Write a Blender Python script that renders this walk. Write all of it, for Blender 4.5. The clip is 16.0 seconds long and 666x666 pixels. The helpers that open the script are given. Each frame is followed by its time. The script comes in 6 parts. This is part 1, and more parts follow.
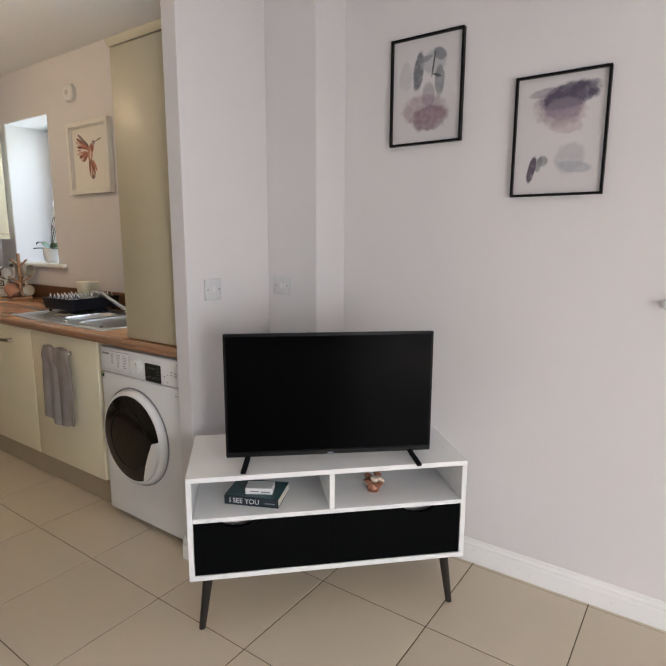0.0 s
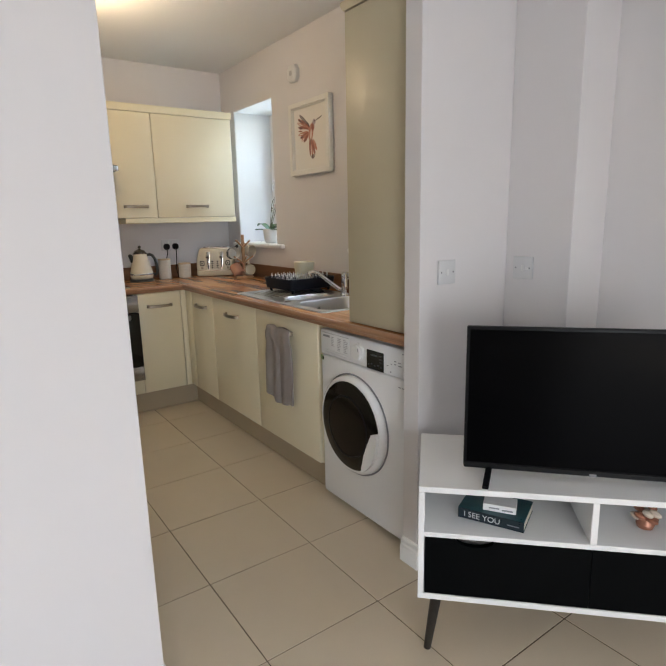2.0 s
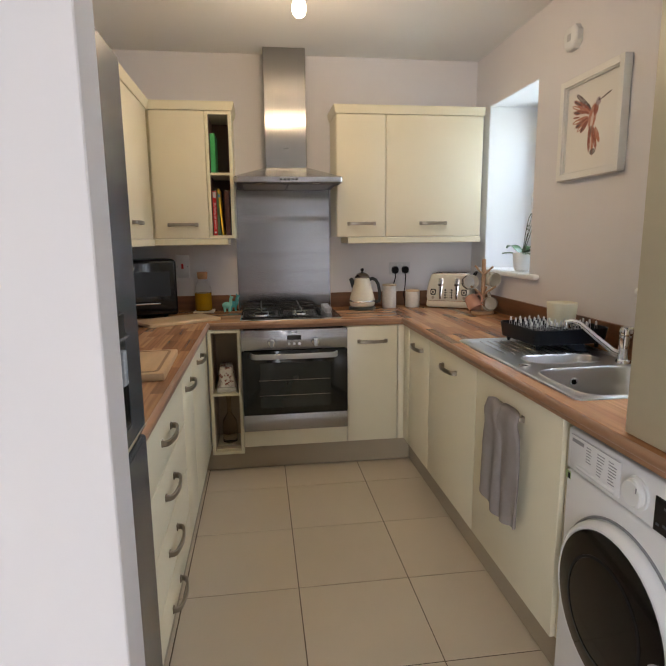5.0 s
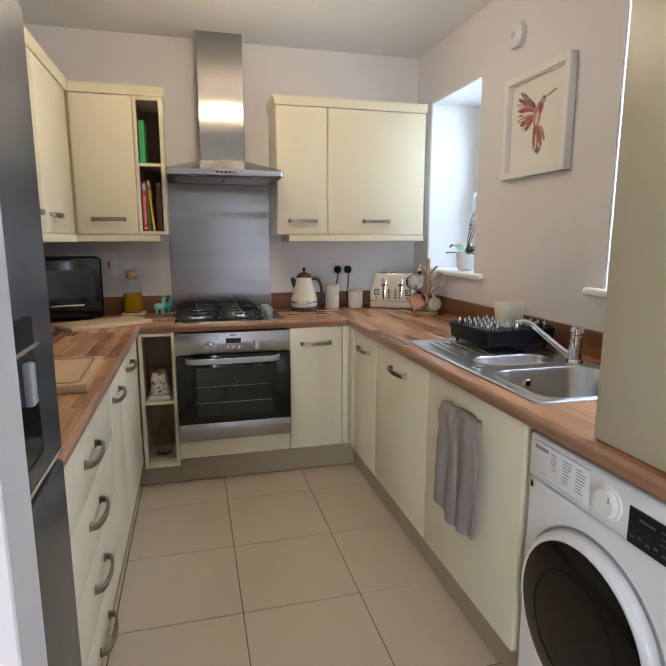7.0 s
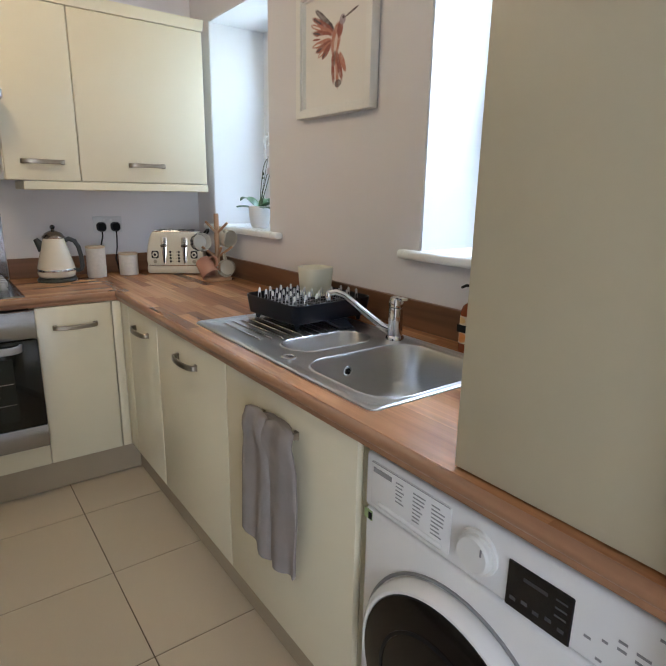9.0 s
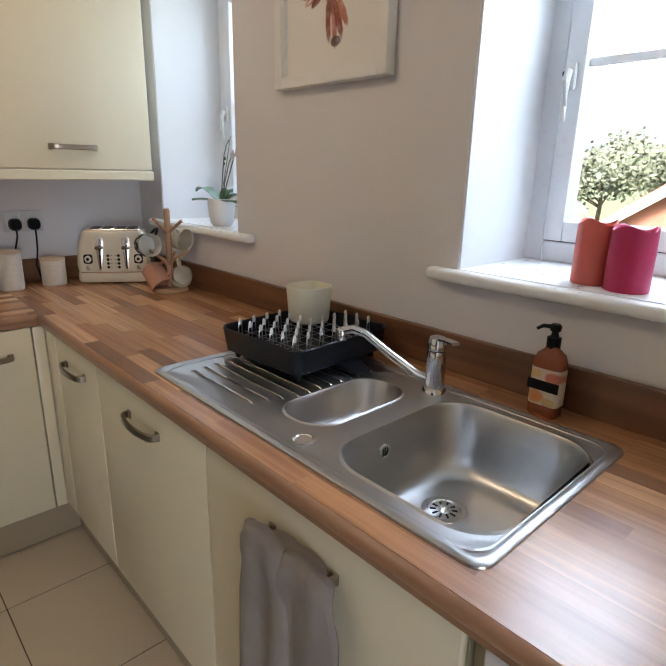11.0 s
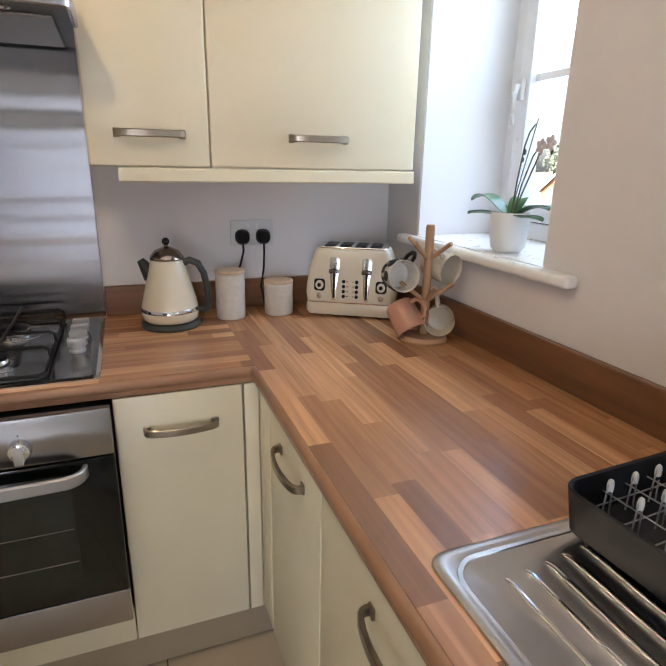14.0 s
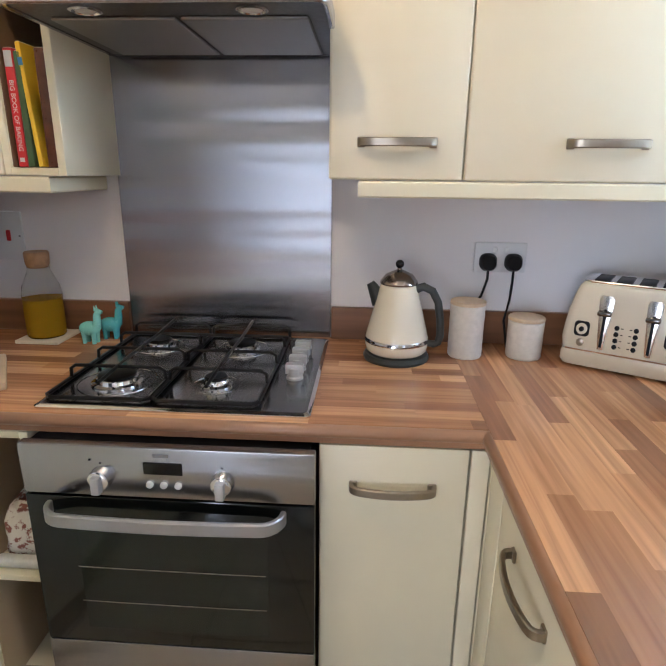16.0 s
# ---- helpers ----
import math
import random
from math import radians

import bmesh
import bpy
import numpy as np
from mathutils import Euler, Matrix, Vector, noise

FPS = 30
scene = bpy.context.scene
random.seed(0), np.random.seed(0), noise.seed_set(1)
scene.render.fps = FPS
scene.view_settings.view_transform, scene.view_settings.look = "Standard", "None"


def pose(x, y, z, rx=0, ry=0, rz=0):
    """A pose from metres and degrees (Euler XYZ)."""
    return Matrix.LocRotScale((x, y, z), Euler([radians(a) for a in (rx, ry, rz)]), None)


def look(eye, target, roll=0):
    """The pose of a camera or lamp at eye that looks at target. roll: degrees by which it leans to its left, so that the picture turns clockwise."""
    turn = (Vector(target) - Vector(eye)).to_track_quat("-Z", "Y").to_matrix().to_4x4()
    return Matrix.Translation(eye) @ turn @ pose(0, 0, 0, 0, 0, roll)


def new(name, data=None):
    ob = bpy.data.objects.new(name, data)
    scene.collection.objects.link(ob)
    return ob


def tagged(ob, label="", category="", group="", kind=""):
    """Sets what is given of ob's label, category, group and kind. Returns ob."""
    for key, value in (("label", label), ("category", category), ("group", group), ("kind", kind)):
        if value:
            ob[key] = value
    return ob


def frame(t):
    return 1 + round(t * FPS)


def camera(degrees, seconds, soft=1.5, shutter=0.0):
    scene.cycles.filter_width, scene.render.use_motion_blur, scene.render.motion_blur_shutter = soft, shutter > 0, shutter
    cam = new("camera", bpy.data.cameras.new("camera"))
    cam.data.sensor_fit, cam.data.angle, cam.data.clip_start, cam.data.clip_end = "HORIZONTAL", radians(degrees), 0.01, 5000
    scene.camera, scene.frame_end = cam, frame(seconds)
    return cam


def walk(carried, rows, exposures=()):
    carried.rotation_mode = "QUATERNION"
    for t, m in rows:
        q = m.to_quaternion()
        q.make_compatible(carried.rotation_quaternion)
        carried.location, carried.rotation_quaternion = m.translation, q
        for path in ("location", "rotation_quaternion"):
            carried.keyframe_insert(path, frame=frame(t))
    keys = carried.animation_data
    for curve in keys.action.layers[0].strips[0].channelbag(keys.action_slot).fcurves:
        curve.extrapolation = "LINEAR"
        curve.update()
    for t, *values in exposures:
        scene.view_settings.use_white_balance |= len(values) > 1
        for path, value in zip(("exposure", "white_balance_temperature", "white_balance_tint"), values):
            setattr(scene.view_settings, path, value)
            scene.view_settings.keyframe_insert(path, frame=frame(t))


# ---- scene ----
cam = camera(63.5, 16.0)
PATH = [
    (0, (0.079, 0.073, 1.348), (-1.05, 1.688, 1.004), 0.2),
    (0.5, (0.051, 0.067, 1.351), (-1.215, 1.572, 0.986), 0.1),
    (1, (0.005, 0.062, 1.352), (-1.381, 1.45, 0.964), -0.2),
    (1.5, (-0.079, 0.079, 1.35), (-1.573, 1.343, 0.94), -0.8),
    (2, (-0.219, 0.119, 1.344), (-1.817, 1.247, 0.928), -1.3),
    (2.5, (-0.337, 0.189, 1.349), (-2.029, 1.176, 0.945), -1.2),
    (3, (-0.446, 0.358, 1.363), (-2.221, 1.197, 0.981), -1.1),
    (3.5, (-0.55, 0.459, 1.368), (-2.396, 1.136, 1.006), -1.0),
    (4, (-0.716, 0.483, 1.365), (-2.611, 1.023, 1.025), -0.9),
    (4.5, (-0.845, 0.574, 1.364), (-2.784, 0.929, 1.026), -0.9),
    (4.7, (-0.883, 0.631, 1.37), (-2.835, 0.892, 1.025), -0.6),
    (6.8, (-1.035, 0.669, 1.349), (-2.968, 1.054, 1.012), 0.1),
    (7, (-1.067, 0.632, 1.351), (-2.974, 1.126, 1.008), -0.0),
    (7.5, (-1.141, 0.609, 1.349), (-2.962, 1.344, 0.971), -0.3),
    (8, (-1.247, 0.684, 1.346), (-2.971, 1.605, 0.927), -0.0),
    (8.5, (-1.38, 0.784, 1.35), (-3.014, 1.838, 0.885), 0.4),
    (9, (-1.507, 0.84, 1.347), (-3.062, 1.993, 0.843), 1.0),
    (9.2, (-1.569, 0.857, 1.347), (-3.099, 2.039, 0.836), 1.3),
    (11.3, (-2.09, 1.003, 1.394), (-3.485, 2.315, 0.819), 1.3),
    (11.5, (-2.142, 0.988, 1.393), (-3.554, 2.281, 0.817), 1.3),
    (12, (-2.239, 0.971, 1.382), (-3.715, 2.189, 0.801), 1.3),
    (12.5, (-2.351, 1.037, 1.382), (-3.911, 2.142, 0.795), 1.3),
    (13, (-2.469, 1.158, 1.379), (-4.117, 2.123, 0.785), 1.4),
    (13.5, (-2.587, 1.2, 1.373), (-4.308, 2.028, 0.778), 1.3),
    (14, (-2.744, 1.204, 1.391), (-4.525, 1.89, 0.795), 1.1),
    (14.5, (-2.83, 1.188, 1.39), (-4.668, 1.709, 0.798), 0.7),
    (15, (-2.875, 1.195, 1.388), (-4.762, 1.51, 0.804), 0.3),
    (15.5, (-2.958, 1.223, 1.39), (-4.87, 1.316, 0.81), 0.4),
    (16, (-3.009, 1.223, 1.393), (-4.922, 1.108, 0.822), 0.7),
]
EXPOSURES = [(0.0, 3.5, 6600, 12), (2.0, 3.5, 6400, 9), (4.5, 3.55, 6450, 12), (7.0, 3.8, 6000, 10), (9.0, 3.65, 5850, 9), (11.5, 3.4, 6300, 13), (12.5, 3.65, 6350, 14), (14.5, 3.9, 6050, 13), (15.5, 4.05, 5950, 14), (16.0, 4.2, 5700, 12)]
walk(cam, [(t, look(eye, target, roll)) for t, eye, target, roll in PATH], EXPOSURES)
SKY, PATIO, LIVWIN, KITWIN, BULB, GLOW = 0.07, 8.0, 0.8, 1.0, 1.1, 1.6

# ---- world and light ----
world = bpy.data.worlds.new("world")
scene.world = world
world.use_nodes = True
wn = world.node_tree
sky = wn.nodes.new("ShaderNodeTexSky")
sky.sky_type, sky.sun_disc = "NISHITA", False
sky.sun_elevation, sky.sun_rotation = radians(48), radians(150)
sky.air_density, sky.dust_density, sky.ozone_density = 1.0, 5.0, 1.0
wn.nodes["Background"].inputs["Strength"].default_value = SKY
wn.links.new(sky.outputs["Color"], wn.nodes["Background"].inputs["Color"])


def lamp(name, kind, energy, color, m, **settings):
    data = bpy.data.lights.new(name, kind)
    data.energy, data.color = energy, color
    for key, value in settings.items():
        if key == "size":
            data.shape, data.size, data.size_y = "RECTANGLE", value[0], value[1]
        elif key == "radius":
            data.shadow_soft_size = value
        elif key == "angle":
            data.angle = value
    ob = new(name, data)
    ob.matrix_world = m
    return ob


lamp("sun", "SUN", 2.0, (1, 0.96, 0.9), look((0, 0, 0), (-0.35, 0.6, -0.78)), angle=radians(15))
# daylight of an assumed, unseen living room glazed door, its window, and two kitchen windows
lamp("assumed_patio_daylight", "AREA", PATIO, (0.86, 0.92, 1.0), look((2.97, -0.8, 0.98), (0.0, -0.4, -0.55)), size=(1.8, 1.75))
lamp("window_daylight", "AREA", LIVWIN, (0.86, 0.92, 1.0), look((0.55, 2.42, 1.68), (0.55, 0.0, 1.2)), size=(0.95, 0.95))
for nm, wx, share in (("window_daylight_left", -4.065, 0.40), ("window_daylight_right", -2.468, 0.95)):
    lamp(nm, "AREA", KITWIN * share, (0.76, 0.885, 1.0), look((wx, 2.60, 1.88), (wx, 1.0, 1.1)), size=(0.50, 0.46))
lamp("bulb_light", "POINT", BULB, (1.0, 0.74, 0.46), pose(-3.40, 0.846, 2.315), radius=0.03)

# ---- materials ----


def nodes_of(name):
    m = bpy.data.materials.new(name)
    m.use_nodes = True
    t = m.node_tree
    return m, t, t.nodes["Principled BSDF"]


def node(t, kind, *links, **values):
    n = t.nodes.new(kind)
    for key, value in values.items():
        if key == "op":
            n.operation = value
        elif key == "mode":
            n.data_type = value
        elif key == "dims":
            n.noise_dimensions = value
        else:
            n.inputs[key.replace("_", " ")].default_value = value
    for socket, source in links:
        t.links.new(source, n.inputs[socket])
    return n


def math_node(t, op, a, b=None):
    n = t.nodes.new("ShaderNodeMath")
    n.operation = op
    for i, v in enumerate((a, b)):
        if v is None:
            continue
        if isinstance(v, (int, float)):
            n.inputs[i].default_value = v
        else:
            t.links.new(v, n.inputs[i])
    return n.outputs[0]


def mixed(t, fac, a, b):
    n = t.nodes.new("ShaderNodeMix")
    n.data_type = "RGBA"
    for i, v in ((0, fac), (6, a), (7, b)):
        if isinstance(v, (int, float)):
            n.inputs[i].default_value = v
        elif isinstance(v, tuple):
            n.inputs[i].default_value = (*v, 1)
        else:
            t.links.new(v, n.inputs[i])
    return n.outputs[2]


def coords(t, scale=(1, 1, 1), rot=(0, 0, 0)):
    """World-size coordinates of the object."""
    c = t.nodes.new("ShaderNodeTexCoord")
    m = t.nodes.new("ShaderNodeMapping")
    m.inputs["Scale"].default_value, m.inputs["Rotation"].default_value = scale, [radians(a) for a in rot]
    t.links.new(c.outputs["Object"], m.inputs["Vector"])
    return m.outputs["Vector"]


def bump_of(t, p, height, strength, distance=0.001):
    b = t.nodes.new("ShaderNodeBump")
    b.inputs["Strength"].default_value, b.inputs["Distance"].default_value = strength, distance
    t.links.new(height, b.inputs["Height"])
    t.links.new(b.outputs["Normal"], p.inputs["Normal"])


def plain(name, color, rough=0.5, metal=0.0, var=0.06, scale=6.0, grain=120.0, bump=0.1, stretch=(1, 1, 1), coat=0.0, spec=0.5):
    """A surface with soft large-scale unevenness and a fine grain."""
    m, t, p = nodes_of(name)
    v = coords(t, stretch)
    big = node(t, "ShaderNodeTexNoise", ("Vector", v), Scale=scale, Detail=4.0).outputs["Fac"]
    fine = node(t, "ShaderNodeTexNoise", ("Vector", v), Scale=grain, Detail=3.0).outputs["Fac"]
    dark = tuple(c * (1 - var * 2) for c in color)
    light = tuple(min(1, c * (1 + var * 1.2)) for c in color)
    t.links.new(mixed(t, big, dark, light), p.inputs["Base Color"])
    r = math_node(t, "MULTIPLY_ADD", fine, 0.16)
    r.node.inputs[2].default_value = max(0.02, rough - 0.08)
    t.links.new(r, p.inputs["Roughness"])
    p.inputs["Metallic"].default_value = metal
    p.inputs["Specular IOR Level"].default_value = spec
    p.inputs["Coat Weight"].default_value = coat
    p.inputs["Coat Roughness"].default_value = 0.08
    if bump:
        bump_of(t, p, fine, bump)
    return m


def brushed(name, color, rough, stretch, strength=0.12, smear=0.0, ripple=0.0):
    """Brushed metal: a fine grain drawn out along one way."""
    m, t, p = nodes_of(name)
    v = coords(t, stretch)
    g = node(t, "ShaderNodeTexNoise", ("Vector", v), Scale=1.0, Detail=5.0, Roughness=0.7).outputs["Fac"]
    big = node(t, "ShaderNodeTexNoise", ("Vector", coords(t)), Scale=5.0, Detail=2.0).outputs["Fac"]
    c = mixed(t, g, tuple(x * 0.94 for x in color), tuple(min(1, x * 1.04) for x in color))
    t.links.new(mixed(t, math_node(t, "MULTIPLY", big, 0.18), c, tuple(x * 0.7 for x in color)), p.inputs["Base Color"])
    r = math_node(t, "MULTIPLY_ADD", g, 0.06)
    r.node.inputs[2].default_value = rough - 0.03
    t.links.new(r, p.inputs["Roughness"])
    p.inputs["Metallic"].default_value = 1.0
    bump_of(t, p, g, strength, 0.0004)
    if ripple:
        wave = node(t, "ShaderNodeTexNoise", ("Vector", coords(t, (0.35, 0.35, 9.0))), Scale=1.0, Detail=1.2, Roughness=0.5).outputs["Fac"]
        sheet = t.nodes.new("ShaderNodeBump")
        sheet.inputs["Strength"].default_value, sheet.inputs["Distance"].default_value = 1.0, ripple
        t.links.new(wave, sheet.inputs["Height"])
        t.links.new(sheet.outputs["Normal"], p.inputs["Normal"].links[0].from_node.inputs["Normal"])
    if smear:
        p.inputs["Anisotropic"].default_value = smear
        tan = t.nodes.new("ShaderNodeTangent")
        tan.direction_type, tan.axis = "RADIAL", "Z"
        t.links.new(tan.outputs[0], p.inputs["Tangent"])
    return m


def glass(name, color=(1, 1, 1), rough=0.0, thin=True):
    m, t, p = nodes_of(name)
    p.inputs["Base Color"].default_value = (*color, 1)
    p.inputs["Roughness"].default_value = rough
    p.inputs["Transmission Weight"].default_value = 1.0
    p.inputs["IOR"].default_value = 1.1 if thin else 1.45
    return m


def staves(name, along):
    """Walnut block laminate: one tone a stave, with long grain."""
    m, t, p = nodes_of(name)
    info = t.nodes.new("ShaderNodeObjectInfo")
    ramp = t.nodes.new("ShaderNodeValToRGB")
    e = ramp.color_ramp.elements
    e[0].position, e[0].color = 0.0, (0.30, 0.142, 0.066, 1)
    e[1].position, e[1].color = 1.0, (0.88, 0.49, 0.24, 1)
    for pos, rgb in ((0.2, (0.44, 0.21, 0.10)), (0.5, (0.59, 0.29, 0.133)), (0.8, (0.74, 0.385, 0.18))):
        k = e.new(pos)
        k.color = (*rgb, 1)
    t.links.new(info.outputs["Random"], ramp.inputs[0])
    c = t.nodes.new("ShaderNodeTexCoord")
    s = t.nodes.new("ShaderNodeSeparateXYZ")
    t.links.new(c.outputs["Object"], s.inputs[0])
    u, v = (s.outputs[0], s.outputs[1]) if along == "x" else (s.outputs[1], s.outputs[0])
    gv = t.nodes.new("ShaderNodeCombineXYZ")
    t.links.new(math_node(t, "ADD", math_node(t, "MULTIPLY", u, 3.0), math_node(t, "MULTIPLY", info.outputs["Random"], 40.0)), gv.inputs[0])
    t.links.new(math_node(t, "MULTIPLY", v, 70.0), gv.inputs[1])
    grain = node(t, "ShaderNodeTexNoise", ("Vector", gv.outputs[0]), Scale=1.0, Detail=2.0, Roughness=0.5, Distortion=0.4).outputs["Fac"]
    g2 = math_node(t, "MULTIPLY_ADD", grain, 1.5)
    g2.node.inputs[2].default_value = -0.35
    g2.node.use_clamp = True
    dark = mixed(t, 0.62, ramp.outputs[0], (0.13, 0.055, 0.026))
    t.links.new(mixed(t, g2, dark, ramp.outputs[0]), p.inputs["Base Color"])
    p.inputs["Roughness"].default_value = 0.27
    p.inputs["Specular IOR Level"].default_value = 0.65
    return m


def tile_material():
    m, t, p = nodes_of("porcelain_tile")
    info = t.nodes.new("ShaderNodeObjectInfo")
    g = t.nodes.new("ShaderNodeNewGeometry")
    cloud = node(t, "ShaderNodeTexNoise", ("Vector", g.outputs["Position"]), Scale=3.5, Detail=5.0, Roughness=0.6).outputs["Fac"]
    speck = node(t, "ShaderNodeTexNoise", ("Vector", g.outputs["Position"]), Scale=160.0, Detail=2.0).outputs["Fac"]
    base = mixed(t, info.outputs["Random"], (0.60, 0.515, 0.395), (0.64, 0.55, 0.425))
    c = mixed(t, math_node(t, "MULTIPLY", cloud, 0.35), base, (0.49, 0.415, 0.32))
    t.links.new(mixed(t, math_node(t, "MULTIPLY", speck, 0.12), c, (0.38, 0.32, 0.25)), p.inputs["Base Color"])
    r = math_node(t, "MULTIPLY_ADD", cloud, 0.16)
    r.node.inputs[2].default_value = 0.27
    t.links.new(r, p.inputs["Roughness"])
    bump_of(t, p, cloud, 0.05, 0.002)
    return m


WALL = plain("wall_paint", (0.70, 0.675, 0.68), 0.75, var=0.02, scale=1.5, grain=220, bump=0.12, spec=0.25)
CEIL = plain("ceiling_paint", (0.80, 0.79, 0.77), 0.85, var=0.015, scale=1.2, grain=200, bump=0.1, spec=0.2)
TRIM = plain("white_gloss_paint", (0.85, 0.85, 0.845), 0.3, var=0.015, grain=40, bump=0.0)
REVEAL = plain("reveal_paint", (0.78, 0.79, 0.80), 0.7, var=0.02, scale=2, grain=200, bump=0.1, spec=0.25)
UPVC = plain("white_upvc", (0.78, 0.80, 0.83), 0.3, var=0.01, grain=40, bump=0.0)
GROUT = plain("grout", (0.14, 0.105, 0.07), 0.9, var=0.15, scale=20, grain=300, bump=0.3)
TILE = tile_material()
CREAM = plain("cream_door", (0.71, 0.645, 0.48), 0.32, var=0.02, scale=2.5, grain=90, bump=0.02)
CREAM_EDGE = plain("cream_trim", (0.72, 0.66, 0.48), 0.35, var=0.02, scale=3, grain=90, bump=0.02)
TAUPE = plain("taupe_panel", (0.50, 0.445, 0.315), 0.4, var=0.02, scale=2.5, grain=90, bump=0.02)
PLINTH = plain("plinth_board", (0.36, 0.29, 0.20), 0.45, var=0.05, scale=4, grain=90, bump=0.03)
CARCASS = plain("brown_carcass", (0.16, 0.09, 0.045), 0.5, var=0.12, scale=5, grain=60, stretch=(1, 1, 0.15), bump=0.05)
PALE_LINING = plain("pale_oak_lining", (0.40, 0.30, 0.19), 0.5, var=0.12, scale=5, grain=60, stretch=(1, 1, 0.15), bump=0.05)
PEWTER = plain("pewter_metal", (0.35, 0.30, 0.24), 0.32, 1.0, var=0.1, scale=18, grain=150, bump=0.05)
EDGE_X = plain("worktop_edge_x", (0.37, 0.195, 0.108), 0.32, var=0.36, scale=30, grain=90, stretch=(0.06, 1, 1), bump=0.0)
EDGE_Y = plain("worktop_edge_y", (0.37, 0.195, 0.108), 0.32, var=0.36, scale=30, grain=90, stretch=(1, 0.06, 1), bump=0.0)
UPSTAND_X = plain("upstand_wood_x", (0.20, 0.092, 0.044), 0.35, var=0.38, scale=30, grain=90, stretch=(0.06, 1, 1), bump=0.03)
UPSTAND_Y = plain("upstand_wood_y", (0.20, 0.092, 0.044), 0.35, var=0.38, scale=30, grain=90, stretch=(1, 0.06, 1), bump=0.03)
STEEL = brushed("brushed_steel", (0.40, 0.39, 0.385), 0.25, (4, 4, 500), 0.0, 0.95)
STEEL_H = brushed("brushed_steel_panel", (0.44, 0.44, 0.465), 0.26, (4, 4, 900), 0.03, 0.85, 0.014)
STEEL_S = brushed("splashback_steel", (0.37, 0.37, 0.395), 0.26, (4, 4, 500), 0.0, 0.95, 0.007)
STEEL_SINK = brushed("sink_steel", (0.53, 0.53, 0.535), 0.3, (3, 60, 60), 0.0)
SILVER = plain("silver_plastic", (0.40, 0.40, 0.41), 0.32, 0.45, var=0.03, bump=0)
CHROME = plain("chrome", (0.72, 0.72, 0.73), 0.1, 1.0, var=0.03, scale=15, bump=0.0)
BLACK_GLOSS = plain("black_glass", (0.006, 0.006, 0.007), 0.1, var=0.05, bump=0.0)
SCREEN = plain("tv_screen", (0.001, 0.001, 0.0015), 0.12, var=0.05, bump=0.0, spec=0.03)
BLACK = plain("black_plastic", (0.005, 0.005, 0.006), 0.4, var=0.1, scale=20, grain=300, bump=0.0, spec=0.18)
BLACK_MATT = plain("black_board", (0.0018, 0.0021, 0.0024), 0.5, var=0.05, scale=8, grain=200, bump=0.0, spec=0.04)
IRON = plain("black_enamel", (0.005, 0.0045, 0.0045), 0.35, var=0.15, scale=40, bump=0.08, spec=0.3)
WHITE_ENAMEL = plain("white_enamel", (0.78, 0.78, 0.79), 0.22, var=0.01, grain=50, bump=0.0)
WHITE_BOARD = plain("white_melamine", (0.80, 0.80, 0.80), 0.4, var=0.015, grain=120, bump=0.02)
WHITE_PLASTIC = plain("white_plastic", (0.72, 0.72, 0.71), 0.35, var=0.02, grain=120, bump=0.0)
PLATE = plain("aged_white_plate", (0.62, 0.62, 0.625), 0.4, var=0.02, grain=120, bump=0.0)
GREY_PRINT = plain("grey_print", (0.25, 0.25, 0.27), 0.5, bump=0.0)
DIM_MARK = plain("dim_display_mark", (0.06, 0.06, 0.065), 0.4, bump=0.0)
DARK_LEG = plain("black_stained_wood", (0.016, 0.012, 0.010), 0.4, var=0.2, scale=20, stretch=(1, 1, 0.2), bump=0.08)
WOODTOP_X = staves("worktop_staves_lengthwise", "x")
WOODTOP_Y = staves("worktop_staves_crosswise", "y")
FRIDGE = plain("graphite_steel", (0.13, 0.15, 0.185), 0.24, 0.7, var=0.03, scale=2.0, grain=2.5, bump=0.0)
GLASS = glass("window_glass")
OVEN_GLASS = plain("oven_glass", (0.003, 0.004, 0.0035), 0.09, var=0.02, grain=6, bump=0.0, spec=0.5)

# ---- mesh helpers ----


def thing(name, x=0, y=0, z=0, rz=0, label="", category="", group="", kind=""):
    ob = new(name)
    ob.matrix_basis = pose(x, y, z, 0, 0, rz)
    ob.empty_display_size = 0.05
    return tagged(ob, label, category, group, kind)


def finish(name, bm, material, angle=35):
    bmesh.ops.recalc_face_normals(bm, faces=bm.faces[:])
    me = bpy.data.meshes.new(name)
    bm.to_mesh(me)
    bm.free()
    for p in me.polygons:
        p.use_smooth = True
    me.set_sharp_from_angle(angle=radians(angle))
    for m in (material if isinstance(material, (list, tuple)) else (material,)):
        me.materials.append(m)
    return me


def part(name, bm, material, parent, label="", angle=35):
    """One mesh under a thing or a part. The bmesh is in the world's coordinates unless the thing is turned (then in its own)."""
    root = parent
    while root.parent:
        root = root.parent
    if not root.get("local"):
        bm.transform(root.matrix_basis.inverted())
    ob = new(name, finish(name, bm, material, angle))
    ob.parent = parent
    return tagged(ob, label)


def solo(name, bm, material, label="", category="", group="", kind="", angle=35):
    """A thing of one mesh."""
    return tagged(new(name, finish(name, bm, material, angle)), label, category, group, kind)


